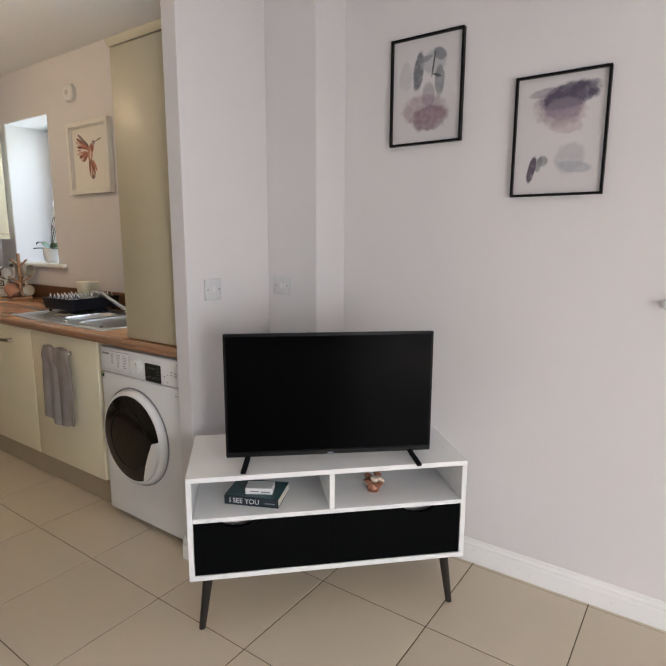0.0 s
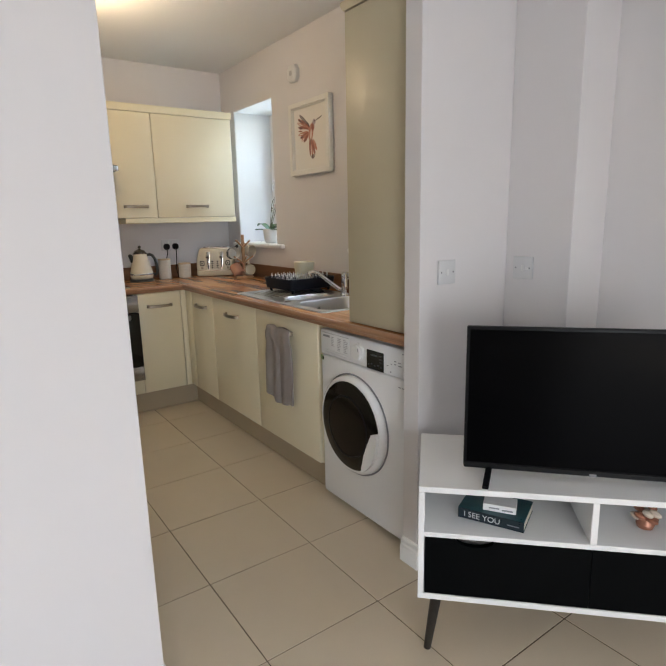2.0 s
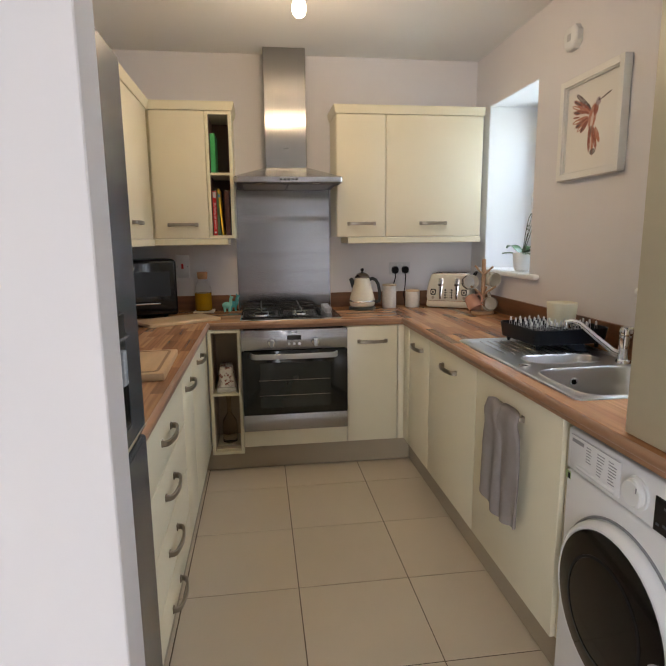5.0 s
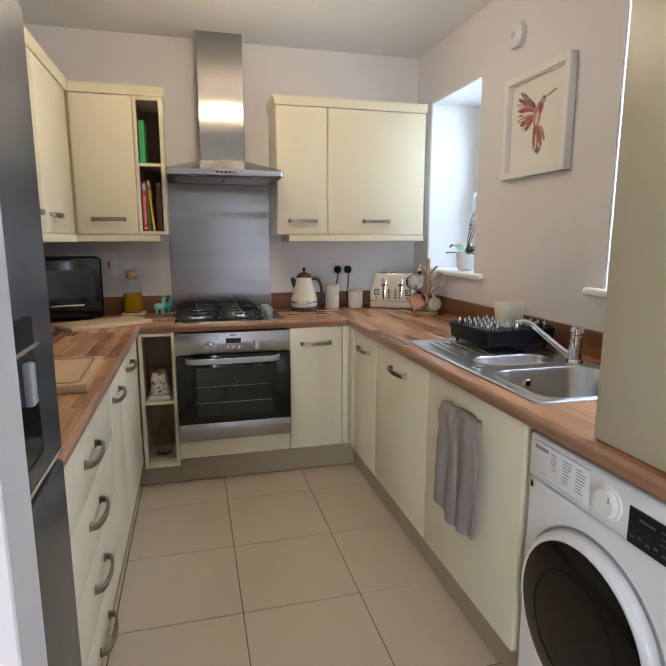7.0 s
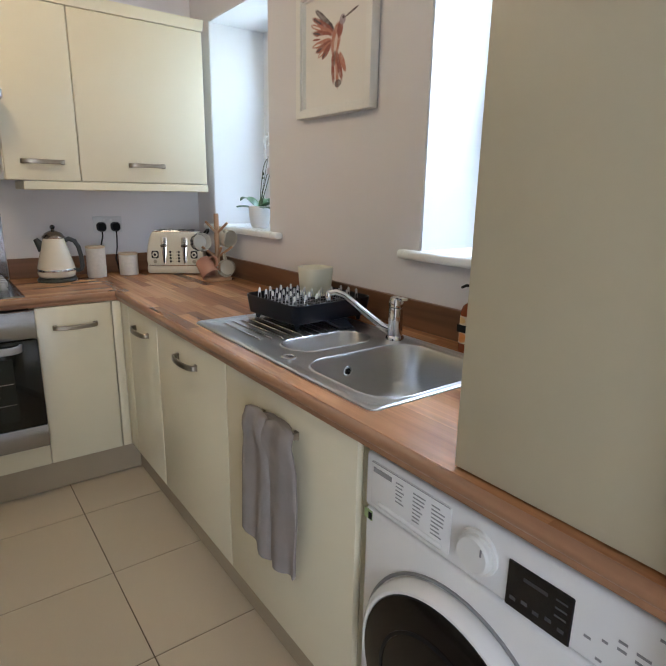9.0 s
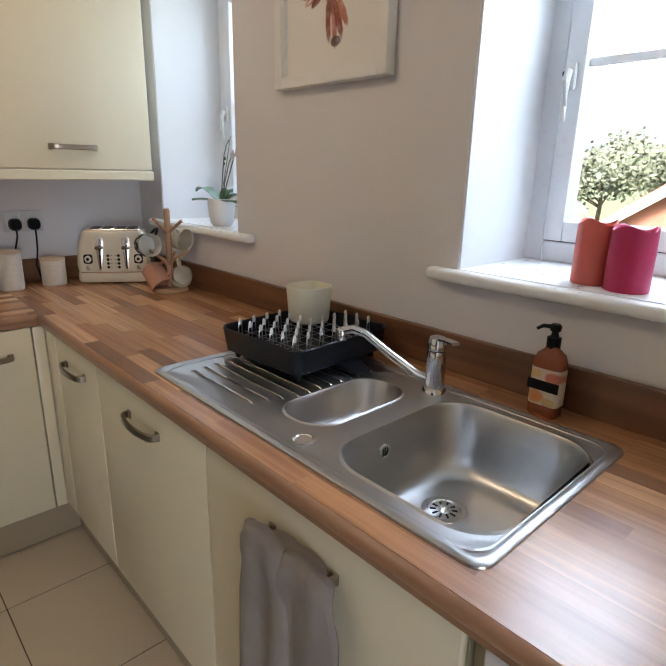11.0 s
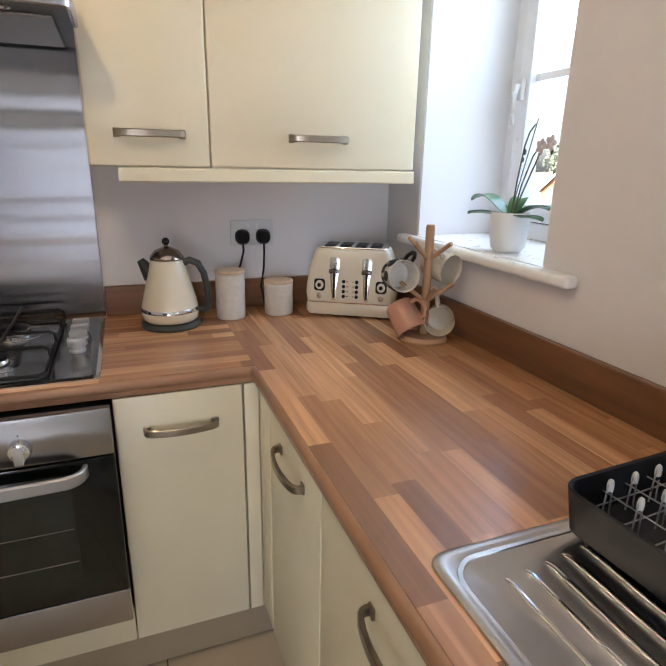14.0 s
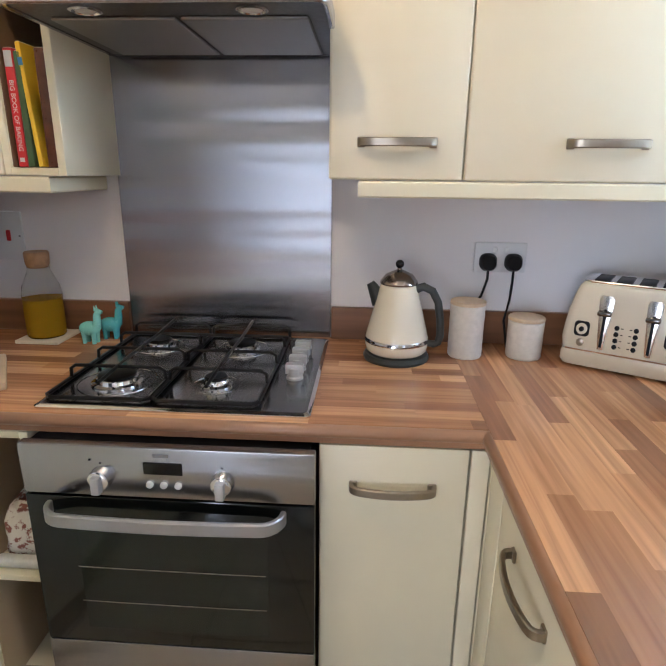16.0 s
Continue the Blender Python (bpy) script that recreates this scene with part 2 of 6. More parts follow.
def box(x0, x1, y0, y1, z0, z1, bevel=0.0, seg=2, bm=None):
    own = bmesh.new()
    bmesh.ops.create_cube(own, size=1, matrix=Matrix.LocRotScale(((x0 + x1) / 2, (y0 + y1) / 2, (z0 + z1) / 2), None, (abs(x1 - x0), abs(y1 - y0), abs(z1 - z0))))
    if bevel:
        bmesh.ops.bevel(own, geom=own.edges[:], offset=bevel, segments=seg, affect="EDGES", profile=0.5)
    return join(bm, own)


def join(bm, own):
    if bm is None:
        return own
    me = bpy.data.meshes.new("tmp")
    own.to_mesh(me)
    own.free()
    bm.from_mesh(me)
    bpy.data.meshes.remove(me)
    return bm


def loft(loops, close=True, caps=(True, True), bm=None):
    """Skin over loops of equal count."""
    bm = bm or bmesh.new()
    rings = [[bm.verts.new(p) for p in loop] for loop in loops]
    n = len(rings[0])
    for a, b in zip(rings, rings[1:]):
        for i in range(n if close else n - 1):
            j = (i + 1) % n
            bm.faces.new((a[i], a[j], b[j], b[i]))
    if caps[0]:
        bm.faces.new(rings[0][::-1])
    if caps[1]:
        bm.faces.new(rings[-1])
    return bm


def ring(cx, cy, z, r, n=24):
    return [(cx + r * math.cos(2 * math.pi * i / n), cy + r * math.sin(2 * math.pi * i / n), z) for i in range(n)]


def lathe(cx, cy, profile, n=24, bm=None, caps=(True, True)):
    """A turned body: profile of (radius, z)."""
    return loft([ring(cx, cy, z, max(r, 0.0004), n) for r, z in profile], bm=bm, caps=caps)


def rrect(cx, cy, hx, hy, r, z, n=5):
    pts = []
    for sx, sy, a0 in ((1, 1, 0), (-1, 1, 90), (-1, -1, 180), (1, -1, 270)):
        for k in range(n + 1):
            a = radians(a0 + 90 * k / n)
            pts.append((cx + sx * (hx - r) + r * math.cos(a), cy + sy * (hy - r) + r * math.sin(a), z))
    return pts


def tube(points, radius, sides=8, bm=None, flat=None, up=(0, 0, 1)):
    """A bar along points; flat gives (half width across, half height along up) for a flat bar."""
    pts = [Vector(p) for p in points]
    loops = []
    for i, p in enumerate(pts):
        d = (pts[min(i + 1, len(pts) - 1)] - pts[max(i - 1, 0)]).normalized()
        side = d.cross(Vector(up))
        if side.length < 1e-4:
            side = d.cross(Vector((1, 0, 0)))
        side.normalize()
        top = side.cross(d).normalized()
        if flat:
            w, h = flat
            c = min(w, h) * 0.5
            sec = [(w, h - c), (w - c, h), (-w + c, h), (-w, h - c), (-w, -h + c), (-w + c, -h), (w - c, -h), (w, -h + c)]
            loops.append([p + side * a + top * b for a, b in sec])
        else:
            rr = radius[i] if isinstance(radius, (list, tuple)) else radius
            loops.append([p + (side * math.cos(2 * math.pi * k / sides) + top * math.sin(2 * math.pi * k / sides)) * rr for k in range(sides)])
    return loft(loops, bm=bm)


def bow_handle(parent, x, y, z, along, out, length=0.17):
    """A bowed pewter bar handle, fixed at x, y, z on a front; along and out are unit ways."""
    a, o, h = Vector(along), Vector(out), length / 2
    pts = [(-h, 0.0), (-h, 0.010), (-h + 0.002, 0.016), (-h + 0.007, 0.0205)]
    pts += [(h * k / 5, 0.0325 - 0.0125 * (k / 5) ** 2) for k in range(-4, 5)]
    pts += [(-q, d) for q, d in reversed(pts[:4])]
    c = Vector((x, y, z))
    bm = tube([c + a * p + o * q for p, q in pts], 0, flat=(0.0045, 0.0095))
    for s in (-1, 1):
        q = c + a * (s * (h - 0.004)) + o * 0.002
        e = [abs(v) for v in a]
        f = [abs(v) for v in o]
        half = [0.009 * e[i] + 0.003 * f[i] + (0.0115 if i == 2 else 0) for i in range(3)]
        box(q[0] - half[0], q[0] + half[0], q[1] - half[1], q[1] + half[1], q[2] - half[2], q[2] + half[2], 0.002, 1, bm)
    return part("handle", bm, PEWTER, parent, "bowed pewter bar handle")


def letters(name, text, size, material, parent, m, label=""):
    """Words of the built-in font as a flat raised mesh, at the pose m (in the parent's own coordinates)."""
    cu = bpy.data.curves.new(name, "FONT")
    cu.body, cu.size, cu.extrude, cu.align_x, cu.align_y = text, size, 0.0003, "CENTER", "CENTER"
    tmp = bpy.data.objects.new(name, cu)
    me = bpy.data.meshes.new_from_object(tmp)
    bpy.data.objects.remove(tmp)
    me.materials.clear()
    me.materials.append(material)
    ob = new(name, me)
    ob.parent, ob.matrix_basis = parent, m
    return tagged(ob, label)


# ---- structure ----
XB, YW, YL, H = -4.60, 2.13, -0.30, 2.52      # back wall, window wall, kitchen's other wall, ceiling
XP0, XP1 = -1.648, -1.57                      # partition between kitchen and living room
XE, YS = 3.0, -2.9                            # far ends of the living room
TW = 0.40                                     # thickness of the outer walls


def wall_with_openings(name, axis, at, out, a0, a1, openings, label):
    """An outer wall along x or y with its inner face at 'at', thickness towards out; openings (a0, a1, z0, z1)."""
    bm = bmesh.new()
    cuts = sorted(openings)
    lo, hi = min(at, at + out), max(at, at + out)

    def slab(p0, p1, z0, z1):
        if p1 - p0 < 1e-4 or z1 - z0 < 1e-4:
            return
        if axis == "x":
            box(p0, p1, lo, hi, z0, z1, bm=bm)
        else:
            box(lo, hi, p0, p1, z0, z1, bm=bm)
    edge = a0
    for p0, p1, z0, z1 in cuts:
        slab(edge, p0, 0, H)
        slab(p0, p1, 0, z0)
        slab(p0, p1, z1, H)
        edge = p1
    slab(edge, a1, 0, H)
    return solo(name, bm, WALL, label, "wall", kind="structure")


W1, W2, W3 = (-4.372, -3.757, 1.15, 2.19), (-2.776, -2.16, 1.15, 2.19), (0.03, 1.08, 1.14, 2.19)
wall_with_openings("wall_north", "x", YW, TW, XB - TW, XE + TW, [W1, W2, W3], "off-white painted plaster wall with deep window openings")
solo("wall_west", box(XB - TW, XB, YL - 0.12, YW, 0, H), WALL, "off-white painted plaster kitchen wall behind the hob", "wall", kind="structure")
solo("wall_kitchen_side", box(XB, XP0, YL - 0.12, YL, 0, H), WALL, "off-white painted kitchen wall behind the drawers", "wall", kind="structure")
bm = box(XP0, XP1, YS, 0.46, 0, H, 0.002, 1)
solo("wall_partition", bm, WALL, "pale painted partition wall beside the kitchen opening", "wall", kind="structure")
bm = box(XP0, XP1, 1.447, YW, 0, H, 0.002, 1)
solo("wall_pier", bm, WALL, "pale painted wall stub between washing machine and living room", "wall", kind="structure")
bm = box(XP1, -1.297, 1.917, YW, 0, H, 0.002, 1)
solo("wall_boxing", bm, WALL, "pale painted pipe boxing in the corner behind the television", "wall", kind="structure")
# opening added out of view behind the patio lamp
wall_with_openings("wall_east", "y", XE, TW, YS, YW, [(-1.72, 0.12, 0.03, 2.05)], "off-white living room wall with an assumed, unseen glazed door opening")
solo("wall_south", box(XP0, XE + TW, YS - TW, YS, 0, H), WALL, "off-white living room wall", "wall", kind="structure")
solo("ceiling", box(XB - TW, XE + TW, YS - TW, YW + TW, H, H + 0.2), CEIL, "matt white painted ceiling", "ceiling", kind="structure")


def skirting(name, path, out):
    """Moulded skirting along a straight run; out is the way it stands out from the wall."""
    (x0, y0), (x1, y1) = path
    prof = [(0, 0), (0.016, 0), (0.016, 0.062), (0.012, 0.070), (0.0125, 0.080), (0.007, 0.088), (0.006, 0.097), (0, 0.10)]
    loops = [[(x + out[0] * d, y + out[1] * d, 0.001 + h) for d, h in prof] for x, y in ((x0, y0), (x1, y1))]
    return solo(name, loft(loops), TRIM, "white gloss moulded skirting board", "skirting", kind="structure", angle=25)


skirting("baseboard_north", ((-1.281, YW), (XE, YW)), (0, -1))
skirting("baseboard_pier_end", ((XP0, 1.447), (XP1 + 0.016, 1.447)), (0, -1))
skirting("baseboard_pier_side", ((XP1, 1.447), (XP1, 1.917)), (1, 0))
skirting("baseboard_boxing", ((XP1 + 0.016, 1.917), (-1.297, 1.917)), (0, -1))
skirting("baseboard_boxing_side", ((-1.297, 1.901), (-1.297, YW)), (1, 0))
skirting("baseboard_partition", ((XP1, 0.46), (XP1, YS)), (1, 0))
skirting("baseboard_partition_end", ((XP0, 0.46), (XP1 + 0.016, 0.46)), (0, 1))


def window(name, w, hinge_left=True):
    """A white plastic casement window in a deep reveal, with sill, sash, handle and one glazing bar."""
    x0, x1, z0, z1 = w
    y = 2.45
    top = thing(name, (x0 + x1) / 2, y, z0, label="white plastic casement window with a glazing bar and a deep sill", category="window", kind="structure")
    # plaster lining of the opening
    bm = box(x0, x0 + 0.006, YW + 0.003, y, z0, z1)
    box(x1 - 0.006, x1, YW + 0.003, y, z0, z1, bm=bm)
    box(x0 + 0.006, x1 - 0.006, YW + 0.003, y, z1 - 0.006, z1, bm=bm)
    part("reveal_lining", bm, REVEAL, top, "white painted plaster reveal")
    bm = box(x0 + 0.002, x1 - 0.002, YW - 0.002, y + 0.01, z0 - 0.008, z0 + 0.018)
    box(x0 - 0.070, x1 + 0.120, YW - 0.042, YW - 0.002, z0 - 0.012, z0 + 0.018, 0.012, 4, bm)
    part("window_sill", bm, TRIM, top, "white gloss window sill with a rounded nose")
    f, d = 0.055, 0.06
    bm = bmesh.new()
    for a, b, c, e in ((x0, x0 + f, z0 + 0.018, z1), (x1 - f, x1, z0 + 0.018, z1), (x0 + f, x1 - f, z1 - f, z1), (x0 + f, x1 - f, z0 + 0.018, z0 + 0.018 + f)):
        box(a, b, y, y + d, c, e, 0.003, 1, bm)
    part("window_frame", bm, UPVC, top)
    s0, s1, t0, t1, sw = x0 + f + 0.003, x1 - f - 0.003, z0 + 0.018 + f + 0.003, z1 - f - 0.003, 0.052
    bm = bmesh.new()
    for a, b, c, e in ((s0, s0 + sw, t0, t1), (s1 - sw, s1, t0, t1), (s0 + sw, s1 - sw, t1 - sw, t1), (s0 + sw, s1 - sw, t0, t0 + sw)):
        box(a, b, y - 0.012, y + d - 0.004, c, e, 0.004, 2, bm)
    sash = part("sash", bm, UPVC, top)
    bm = bmesh.new()
    for a, b, c, e in ((s0 - 0.003, s0, t0, t1), (s1, s1 + 0.003, t0, t1), (s0, s1, t0 - 0.003, t0), (s0, s1, t1, t1 + 0.003)):
        box(a, b, y + 0.002, y + 0.02, c, e, bm=bm)
    part("gasket", bm, BLACK, top, "black rubber gasket")
    bm = box(s0 + sw - 0.002, s1 - sw + 0.002, y + 0.02, y + 0.026, t0 + sw - 0.002, t1 - sw + 0.002)
    pane = part("pane", bm, GLASS, sash, "clear glass pane")
    pane.visible_shadow = False
    bm = box(s0 + sw, s1 - sw, y + 0.008, y + 0.019, 1.655, 1.677, 0.003, 1)
    part("glazing_bar", bm, UPVC, sash)
    hx = s0 + 0.022
    bm = box(hx - 0.014, hx + 0.014, y - 0.028, y - 0.012, 1.60, 1.665, 0.005, 2)
    tube([(hx, y - 0.034, 1.645), (hx + 0.002, y - 0.045, 1.62), (hx + 0.004, y - 0.047, 1.56), (hx + 0.005, y - 0.043, 1.525)], [0.010, 0.0095, 0.008, 0.006], 8, bm)
    part("window_handle", bm, WHITE_PLASTIC, sash, "white plastic espagnolette handle")
    bm = lathe(0, 0, [(0.007, 0), (0.007, 0.003), (0.004, 0.004)], 12)
    bm.transform(pose(hx - 0.015, y - 0.022, 1.64, 0, -90, 0))
    part("lock_cylinder", bm, BLACK, sash)
    return top


window("window_1", W1)
window("window_2", W2)
window("window_3", W3)

# ---- kitchen units ----
ZP, ZD0, ZD1, ZT0, ZT = 0.15, 0.156, 0.862, 0.866, 0.905      # plinth top, door foot and head, worktop underside and top
FX, FY, FL = -3.992, 1.488, 0.330                               # door fronts: back run, sink run, drawer run
DT = 0.019
GAP = 0.0015


def base_unit(name, run, a0, a1, label, doors=(), z0=ZD0, z1=ZD1):
    """A base cabinet on a run ('back', 'sink', 'drawers') from a0 to a1; doors: (z0, z1, handle height or None)."""
    back = {"back": (XB, FX - DT), "sink": (FY + DT, YW), "drawers": (YL, FL - DT)}[run]
    c = thing(name, *((( back[0] + back[1]) / 2, (a0 + a1) / 2) if run == "back" else ((a0 + a1) / 2, (back[0] + back[1]) / 2)), 0.0, label=label, category="cabinet", group="kitchen base units")
    lo, hi = back[0] + 0.004, back[1] - 0.001
    if run == "back":
        bm = box(lo, hi, a0 + 0.001, a1 - 0.001, ZP + 0.002, ZT0 - 0.002)
    else:
        bm = box(a0 + 0.001, a1 - 0.001, lo if run == "drawers" else back[0] + 0.001, hi if run == "drawers" else back[1] - 0.004, ZP + 0.002, ZT0 - 0.002)
    part("body", bm, CREAM_EDGE, c)
    for d0, d1, hz in doors:
        if run == "back":
            bm = box(FX - DT, FX, a0 + GAP, a1 - GAP, d0, d1, 0.003, 2)
        elif run == "sink":
            bm = box(a0 + GAP, a1 - GAP, FY, FY + DT, d0, d1, 0.003, 2)
        else:
            bm = box(a0 + GAP, a1 - GAP, FL - DT, FL, d0, d1, 0.003, 2)
        door = part("drawer" if len(doors) > 2 else "door", bm, CREAM, c, "smooth cream front")
        if hz:
            mid = (a0 + a1) / 2
            if run == "back":
                bow_handle(door, FX, mid, hz, (0, 1, 0), (1, 0, 0))
            elif run == "sink":
                bow_handle(door, mid, FY, hz, (1, 0, 0), (0, -1, 0))
            else:
                bow_handle(door, mid, FL, hz, (1, 0, 0), (0, 1, 0))
    return c


base_unit("base_cabinet", "back", 1.137, 1.444, "cream base cabinet with one door beside the oven", [(ZD0, ZD1, 0.771)])
base_unit("corner_post", "back", 1.446, 1.486, "cream filler post in the worktop's inner corner", [(ZD0, ZD1, None)])
base_unit("base_cabinet", "sink", -3.992 + 0.003, -3.895, "cream filler panel beside the corner", [(ZD0, ZD1, None)])
solo("corner_infill", box(FX - 0.03, FX + 0.0035, 1.487, FY + 0.016, ZD0, ZD1, 0.001, 1), CREAM, "cream infill strip in the corner between cabinets", "panel")
base_unit("base_cabinet", "sink", -3.893, -3.526, "narrow cream base cabinet with one door", [(ZD0, ZD1, 0.778)])
base_unit("base_cabinet", "sink", -3.524, -2.916, "cream base cabinet under the draining board", [(ZD0, ZD1, 0.778)])
# the sink cabinet is hollow under the bowls
sinkcab = thing("sink_cabinet", -2.60, 1.8, 0, label="cream sink cabinet door with a towel over its handle", category="cabinet", group="kitchen base units")
part("side_panel", box(-2.913, -2.897, FY + DT + 0.001, YW - 0.004, ZP + 0.002, ZT0 - 0.002), CREAM_EDGE, sinkcab)
part("side_panel", box(-2.305, -2.289, FY + DT + 0.001, YW - 0.004, ZP + 0.002, ZT0 - 0.002), CREAM_EDGE, sinkcab)
part("floor_panel", box(-2.897, -2.305, FY + DT + 0.001, YW - 0.004, ZP + 0.002, ZP + 0.018), CREAM_EDGE, sinkcab)
door = part("door", box(-2.914, -2.289, FY, FY + DT, ZD0, ZD1, 0.003, 2), CREAM, sinkcab, "smooth cream front")
bow_handle(door, -2.60, FY, 0.778, (1, 0, 0), (0, -1, 0))
base_unit("drawer_unit", "drawers", -3.018, -2.232, "cream unit of four wide drawers with bowed handles", [(0.664, ZD1, 0.757), (0.476, 0.661, 0.578), (0.291, 0.473, 0.388), (ZD0, 0.288, 0.19)])
base_unit("base_cabinet", "drawers", -3.32, -3.02, "narrow cream base cabinet beside the drawers", [(ZD0, ZD1, 0.775)])
base_unit("base_cabinet", "drawers", -3.86, -3.322, "cream base cabinet beside the open shelf", [(ZD0, ZD1, 0.79)])
base_unit("corner_post", "drawers", FX - 0.004, -3.862, "cream filler panel in the corner", [(ZD0, ZD1, None)])

# plinths
for nm, b in (("plinth_back", (-4.06, -4.042, 0.296, 1.535, 0.004, ZP)), ("plinth_sink", (-4.042, -2.289, 1.535, 1.553, 0.004, ZP)), ("plinth_drawers", (-4.042, -2.232, 0.278, 0.296, 0.004, ZP))):
    solo(nm, box(*b, 0.002, 1), PLINTH, "beige-brown plinth board under the base cabinets", "plinth", kind="structure")

# open wine shelf between drawers and oven
shelf = thing("open_shelf_unit", -4.3, 0.43, 0, label="narrow open cream shelf unit beside the oven", category="shelf", group="kitchen base units")
for nm, b in (("side_panel", (-4.58, FX, 0.336, 0.354, 0.118, ZD1)), ("side_panel", (-4.58, FX, 0.503, 0.521, 0.118, ZD1)),
              ("top_panel", (-4.58, FX, 0.354, 0.503, ZD1 - 0.016, ZD1)), ("shelf_board", (-4.58, FX - 0.004, 0.354, 0.503, 0.474, 0.490)),
              ("bottom_panel", (-4.58, FX, 0.354, 0.503, 0.118, 0.136))):
    part(nm, box(*b, 0.0015, 1), CREAM_EDGE, shelf)
for nm, b in (("back_lining", (-4.30, -4.29, 0.354, 0.503, 0.136, ZD1 - 0.016)), ("side_lining", (-4.57, FX - 0.012, 0.3545, 0.3565, 0.137, ZD1 - 0.017)), ("side_lining", (-4.57, FX - 0.012, 0.5005, 0.5025, 0.137, ZD1 - 0.017))):
    part(nm, box(*b), PALE_LINING, shelf, "pale brown wood-effect lining")

# ---- worktops ----


def nosed(axis, a0, a1, front, depth_to, z0=ZT0, z1=ZT, r=0.014, bm=None):
    """A board along an axis with a rounded front edge."""
    s = 1 if depth_to > front else -1
    prof = [(depth_to, z0), (front + s * r * 0.6, z0)]
    for k in range(7):
        a = radians(-60 + 150 * k / 6)
        prof.append((front + s * (r - r * math.cos(a)), (z1 - r) + r * math.sin(a)))
    prof.append((depth_to, z1))
    loops = [[(a, p, z) if axis == "x" else (p, a, z) for p, z in prof] for a in (a0, a1)]
    return loft(loops, bm=bm)


SX0, SX1, SY0, SY1 = -3.242, -2.292, 1.528, 2.02           # sink's outline
wt = sink_top = thing("worktop_sink_run", -3.1, 1.8, ZT0, label="walnut block-effect laminate worktop with upstand behind the sink", category="worktop")
bm = nosed("x", XB + 0.002, XP0 - 0.002, 1.463, 1.56)
box(XB + 0.002, -2.875, 1.56, 1.985, ZT0, ZT, bm=bm)
box(-2.30, XP0 - 0.002, 1.56, 1.985, ZT0, ZT, bm=bm)
box(XB + 0.002, XP0 - 0.002, 1.985, YW - 0.002, ZT0, ZT, bm=bm)
part("board", bm, EDGE_X, wt)
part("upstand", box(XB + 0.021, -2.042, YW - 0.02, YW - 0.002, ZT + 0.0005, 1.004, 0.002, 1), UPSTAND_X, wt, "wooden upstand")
wt = back_top = thing("worktop_back_run", -4.3, 0.6, ZT0, label="walnut block-effect laminate worktop around the hob", category="worktop")
bm = nosed("y", YL + 0.002, 1.463 + 0.012, -3.983, -4.10)
box(XB + 0.002, -4.10, YL + 0.002, 1.463 + 0.012, ZT0, ZT, bm=bm)
part("board", bm, EDGE_Y, wt)
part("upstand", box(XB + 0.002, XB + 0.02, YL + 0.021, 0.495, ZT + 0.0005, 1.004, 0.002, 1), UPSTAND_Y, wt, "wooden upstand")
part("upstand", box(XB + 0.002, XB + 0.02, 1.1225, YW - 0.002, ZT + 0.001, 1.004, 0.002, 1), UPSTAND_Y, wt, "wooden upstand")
wt = drawer_top = thing("worktop_drawer_run", -3.1, 0.0, ZT0, label="walnut block-effect laminate worktop over the drawers", category="worktop")
bm = nosed("x", -3.983 - 0.012, -2.216, 0.354, 0.20)
box(-3.983, -2.216, YL + 0.002, 0.20, ZT0, ZT, bm=bm)
part("board", bm, EDGE_X, wt)
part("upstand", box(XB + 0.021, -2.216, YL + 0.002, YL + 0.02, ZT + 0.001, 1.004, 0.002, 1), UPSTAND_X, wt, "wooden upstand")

# ---- wall units ----


def wall_unit(name, label, x0, x1, y0, y1, front, doors):
    """A wall cabinet; doors: (a0, a1, handle middle) along its front."""
    u = thing(name, (x0 + x1) / 2, (y0 + y1) / 2, 1.38, label=label, category="cabinet", group="kitchen wall units")
    part("body", box(x0, x1, y0, y1, 1.38, 2.112), CREAM_EDGE, u)
    for a0, a1, hm in doors:
        if front == "x":
            d = part("door", box(x1 + 0.001, x1 + 0.02, a0 + GAP, a1 - GAP, 1.378, 2.112, 0.006, 3), CREAM, u, "smooth cream front")
            bow_handle(d, x1 + 0.02, hm, 1.46, (0, 1, 0), (1, 0, 0))
        else:
            d = part("door", box(a0 + GAP, a1 - GAP, y1 + 0.001, y1 + 0.02, 1.378, 2.112, 0.006, 3), CREAM, u, "smooth cream front")
            bow_handle(d, hm, y1 + 0.02, 1.46, (1, 0, 0), (0, 1, 0))
    return u


def moulding(pts, prof, name, parent):
    """Cornice or rail: profile (out, z) swept round a path of (x, y, outx, outy)."""
    part(name, loft([[(x + ox * d, y + oy * d, z) for d, z in prof] for x, y, ox, oy in pts]), CREAM_EDGE, parent)


CORNICE = [(-0.03, 2.114), (0.004, 2.114), (0.006, 2.122), (0.014, 2.146), (0.016, 2.162), (-0.03, 2.162)]
RAIL = [(-0.02, 1.338), (-0.003, 1.338), (0.001, 1.342), (0.001, 1.372), (-0.003, 1.376), (-0.02, 1.376)]
right = wall_unit("wall_cabinet", "cream two-door wall cabinet beside the window", XB + 0.002, -4.322, 1.13, 2.064, "x", [(1.13, 1.438, 1.285), (1.438, 2.064, 1.748)])
moulding([(XB + 0.004, 1.13, 0, -1), (-4.302, 1.13, 1, -1), (-4.302, 2.066, 1, 0)], CORNICE, "cornice", right)
moulding([(XB + 0.004, 1.20, 0, -1), (-4.302, 1.20, 1, -1), (-4.302, 2.066, 1, 0)], RAIL, "light_rail", right)
